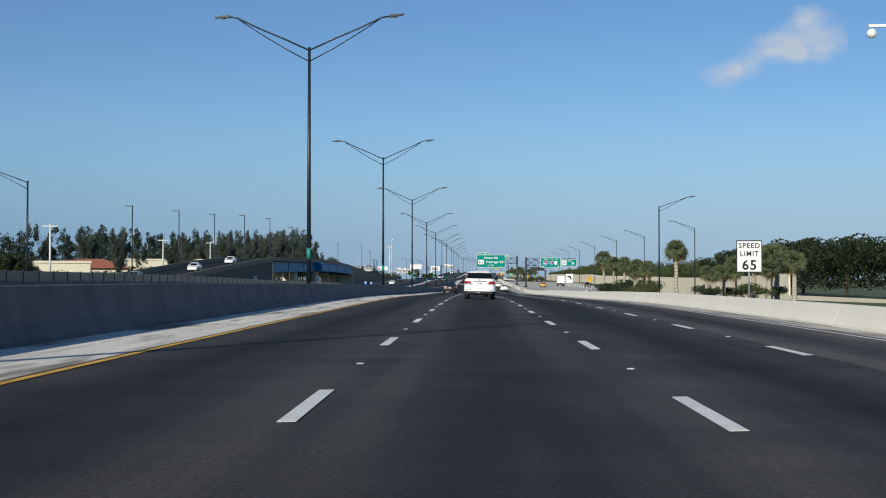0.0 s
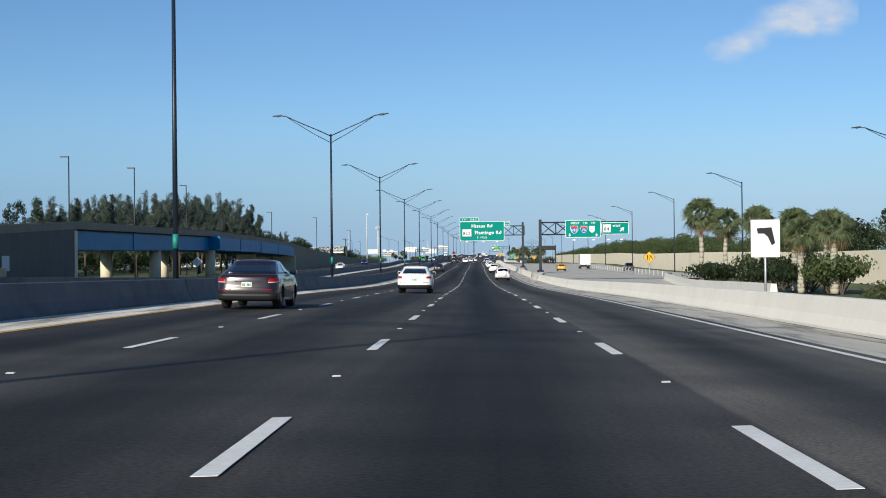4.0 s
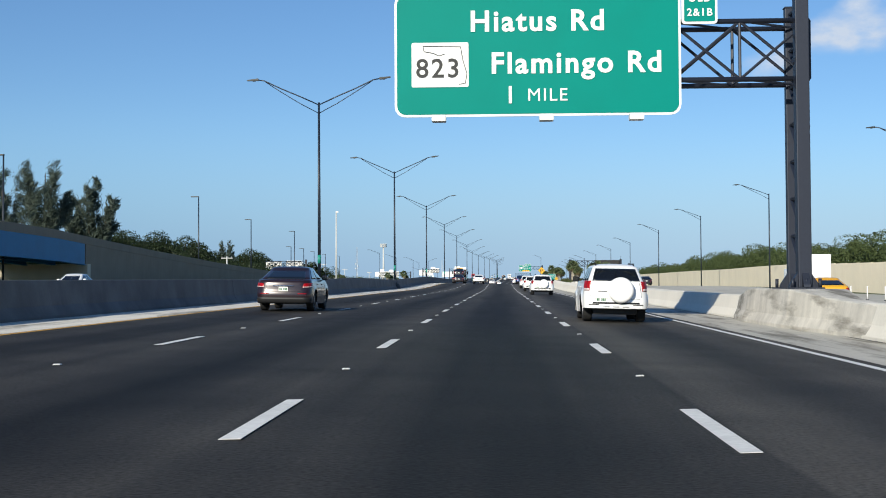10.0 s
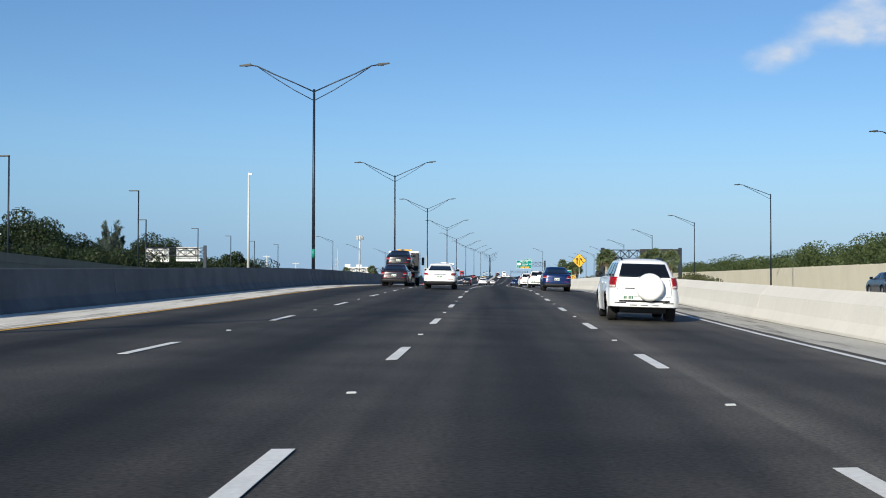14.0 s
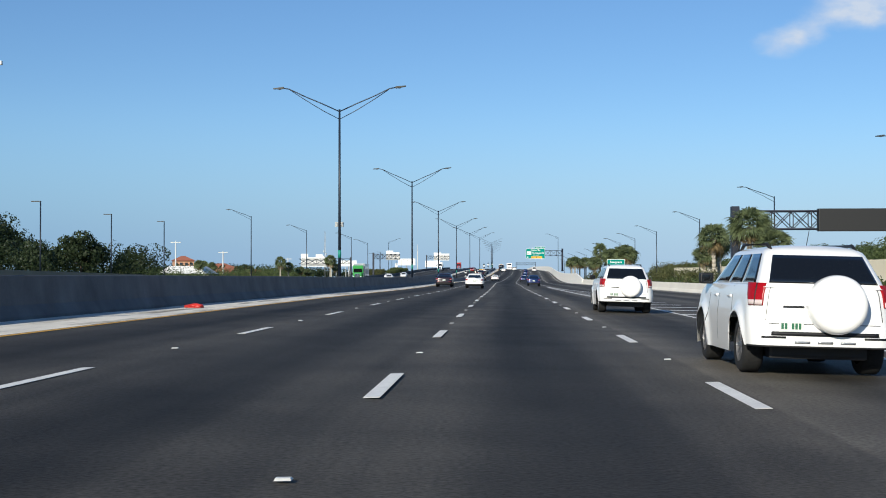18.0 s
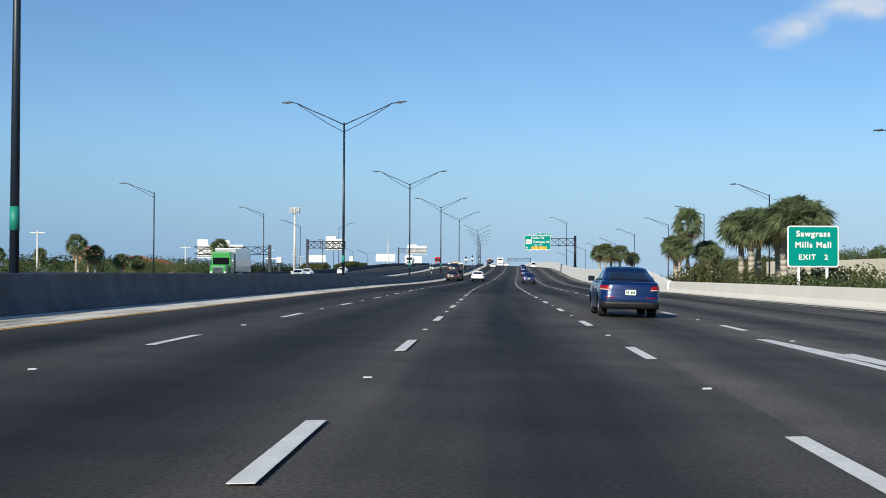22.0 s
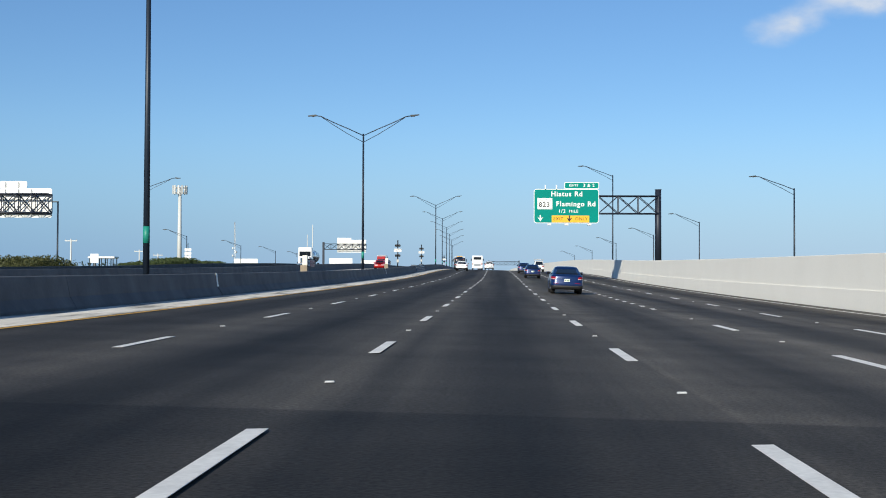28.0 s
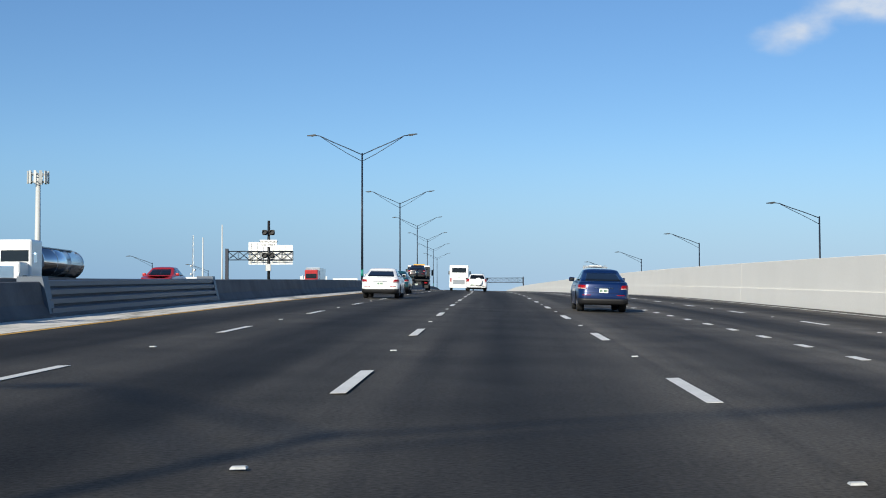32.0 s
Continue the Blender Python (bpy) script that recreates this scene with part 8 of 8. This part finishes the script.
for y, x, mat, lab in ((238, -54.0, CAR_WHITE, "white car climbing the flyover"), (276, -54.5, CAR_WHITE, "white van climbing the flyover"), (196, -54, CAR_SILVER, "silver car climbing the flyover")):
    kw = dict(sedan)
    kw.update(H=1.6)
    car(Matrix.Translation((axis_x(y) + x, y, curve(FLY, y) - 0.88)) @ pose(0, 0, 0, 0, 0, 180), lab, "car", mat, group="flyover traffic", **kw)


def lorry_wheels(ob, ys, r=0.5, w=1.15):
    for y in ys:
        for s in (-1, 1):
            wheel(ob, s * w, y, r, 0.3, s)


# flatbed recovery truck carrying a dark car
tow = thing("recovery_truck", on_lane(-7.5, 1240), "black flatbed recovery truck", "truck")
part("bed", bevelled(-1.22, 1.22, 0.0, 6.2, 0.98, 1.12, 0.03), BLACK_TRIM, tow)
part("chassis", bevelled(-0.5, 0.5, 0.2, 8.4, 0.55, 0.95, 0.04), BLACK_TRIM, tow)
part("cab", bevelled(-1.18, 1.18, 6.35, 8.6, 0.6, 2.65, 0.16, 3), CAR_WHITE, tow, "white truck cab")
part("rear_window", bevelled(-0.8, 0.8, 6.33, 6.36, 1.75, 2.4, 0.01, 1), GLASS, tow)
for s in (-1, 1):
    part("mirror", bevelled(s * 1.38 - 0.1, s * 1.38 + 0.1, 8.0, 8.12, 1.6, 2.2, 0.03), BLACK_TRIM, tow)
    part("tail_lamp", bevelled(s * 0.95 - 0.14, s * 0.95 + 0.14, -0.04, 0.02, 0.72, 0.86, 0.02, 1), TAIL, tow)
    part("mud_flap", bevelled(s * 0.9 - 0.3, s * 0.9 + 0.3, 0.9, 0.93, 0.25, 0.95, 0.01, 1), BLACK_TRIM, tow)
part("head_rack", bevelled(-1.15, 1.15, 6.2, 6.3, 1.1, 2.5, 0.03, 1), BLACK_TRIM, tow)
part("light_bar", bevelled(-0.6, 0.6, 6.9, 7.15, 2.66, 2.78, 0.03), CAR_YELLOW, tow, "amber light bar")
number_plate(tow, -0.02, 0.6)
lorry_wheels(tow, (1.6, 7.4), 0.48, 1.02)
m = on_lane(-7.5, 1240)
kw = dict(sedan)
load = car(m @ Matrix.Translation((0, 0.7, 1.11)), "dark sedan loaded on the flatbed", "car", CAR_BLACK, **kw)[0]
tow["group"] = "recovery trucks"
for y in (575, 955):
    copy_thing(tow, on_lane(-7.4, y))
    copy_thing(load, on_lane(-7.4, y) @ Matrix.Translation((0, 0.7, 1.11)))

# coach
bus = thing("coach", on_lane(-3.45, 1285), "white coach with a dark rear window", "bus")
part("body", bevelled(-1.28, 1.28, 0, 11.5, 0.4, 3.45, 0.18, 3), CAR_WHITE, bus)
part("rear_window", bevelled(-0.95, 0.95, -0.015, 0.1, 2.45, 3.1, 0.05), GLASS, bus)
part("engine_grille", bevelled(-0.8, 0.8, -0.012, 0.1, 0.85, 1.5, 0.02, 1), CAR_SILVER, bus)
part("bumper", bevelled(-1.25, 1.25, -0.06, 0.3, 0.4, 0.7, 0.05), CAR_WHITE, bus)
for s in (-1, 1):
    part("side_window", bevelled(s * 1.285 - 0.01, s * 1.285 + 0.01, 0.9, 10.9, 1.95, 3.0, 0.005, 1), GLASS, bus)
    part("tail_lamp", bevelled(s * 1.08 - 0.09, s * 1.08 + 0.09, -0.03, 0.02, 1.2, 1.7, 0.02, 1), TAIL, bus)
    part("mirror", bevelled(s * 1.5 - 0.1, s * 1.5 + 0.1, 11.4, 11.55, 2.3, 2.8, 0.03), BLACK_TRIM, bus)
lorry_wheels(bus, (2.6, 3.9, 9.4), 0.5, 1.08)
number_plate(bus, -0.02, 1.75)


def box_truck(m, label, body_mat, cab_mat, L=7.5):
    ob = thing("box_truck", m, label, "truck")
    part("cargo_box", bevelled(-1.22, 1.22, 0, L - 2.2, 1.0, 3.5, 0.05), body_mat, ob, "white cargo box")
    part("rear_door", bevelled(-1.05, 1.05, -0.02, 0.02, 1.15, 3.35, 0.01, 1), body_mat, ob)
    part("chassis", bevelled(-0.5, 0.5, 0.1, L - 0.4, 0.55, 0.98, 0.03), BLACK_TRIM, ob)
    part("bumper", bevelled(-1.1, 1.1, -0.06, 0.1, 0.5, 0.65, 0.02), BLACK_TRIM, ob)
    part("cab", bevelled(-1.05, 1.05, L - 2.05, L, 0.55, 2.35, 0.18, 3), cab_mat, ob)
    part("windscreen", bevelled(-0.9, 0.9, L - 0.05, L + 0.01, 1.4, 2.15, 0.03), GLASS, ob)
    for s in (-1, 1):
        part("tail_lamp", bevelled(s * 1.0 - 0.1, s * 1.0 + 0.1, -0.05, 0.0, 0.72, 0.92, 0.01, 1), TAIL, ob)
    lorry_wheels(ob, (1.5, L - 1.3), 0.44, 0.98)
    return ob


box_truck(on_lane(26.0, 452), "white box truck on the ramp", CAR_WHITE, CAR_WHITE)


def tractor(m, cab_mat, label, trailer, sleeper=True):
    ob = thing("lorry", m, label, "truck")
    part("bonnet", bevelled(-1.0, 1.0, 13.6, 15.6, 0.7, 1.95, 0.2, 3), cab_mat, ob)
    part("cab", bevelled(-1.2, 1.2, 11.2, 13.7, 0.8, 3.6, 0.22, 3), cab_mat, ob)
    part("windscreen", bevelled(-1.0, 1.0, 13.66, 13.72, 2.0, 2.85, 0.03), GLASS, ob)
    part("grille", bevelled(-0.6, 0.6, 15.58, 15.64, 0.8, 1.7, 0.03), CHROME, ob)
    part("bumper", bevelled(-1.15, 1.15, 15.5, 15.8, 0.35, 0.72, 0.06), CHROME, ob)
    for s in (-1, 1):
        part("headlamp", bevelled(s * 0.85 - 0.12, s * 0.85 + 0.12, 15.55, 15.64, 0.95, 1.15, 0.03), HEADLAMP, ob)
        part("mirror", bevelled(s * 1.45 - 0.1, s * 1.45 + 0.1, 13.5, 13.62, 1.9, 2.6, 0.03), CHROME, ob)
    if trailer == "box":
        part("trailer", bevelled(-1.28, 1.28, 0, 10.9, 1.15, 4.05, 0.04), CAR_SILVER, ob, "silver box trailer")
    else:
        bm = bmesh.new()
        tube(bm, (0, 0.2, 2.15), (0, 10.6, 2.15), 1.1, 1.1, 26)
        part("tank", bm, CHROME, ob, "polished steel tank")
        for y in (0.2, 3.6, 7.1, 10.55):
            bm = bmesh.new()
            tube(bm, (0, y - 0.06, 2.15), (0, y + 0.06, 2.15), 1.14, 1.14, 26)
            part("tank_band", bm, CHROME, ob)
        part("walkway", bevelled(-0.4, 0.4, 1.0, 10.0, 3.2, 3.3, 0.03), GALV, ob)
    part("chassis", bevelled(-0.5, 0.5, 0.3, 15.3, 0.7, 1.1, 0.04), BLACK_TRIM, ob)
    lorry_wheels(ob, (1.2, 2.5, 10.3, 11.6, 14.7), 0.5, 1.05)
    return ob


tractor(opposite_lane(-34.5, 933), TRUCK_GREEN, "green tractor unit with a silver box trailer", "box")
tractor(opposite_lane(-34.5, 1214), CAR_WHITE, "white tractor unit with a polished tank trailer", "tank")
tractor(opposite_lane(-31.0, 1362), CAR_RED, "red tractor unit with a pale box trailer", "box")
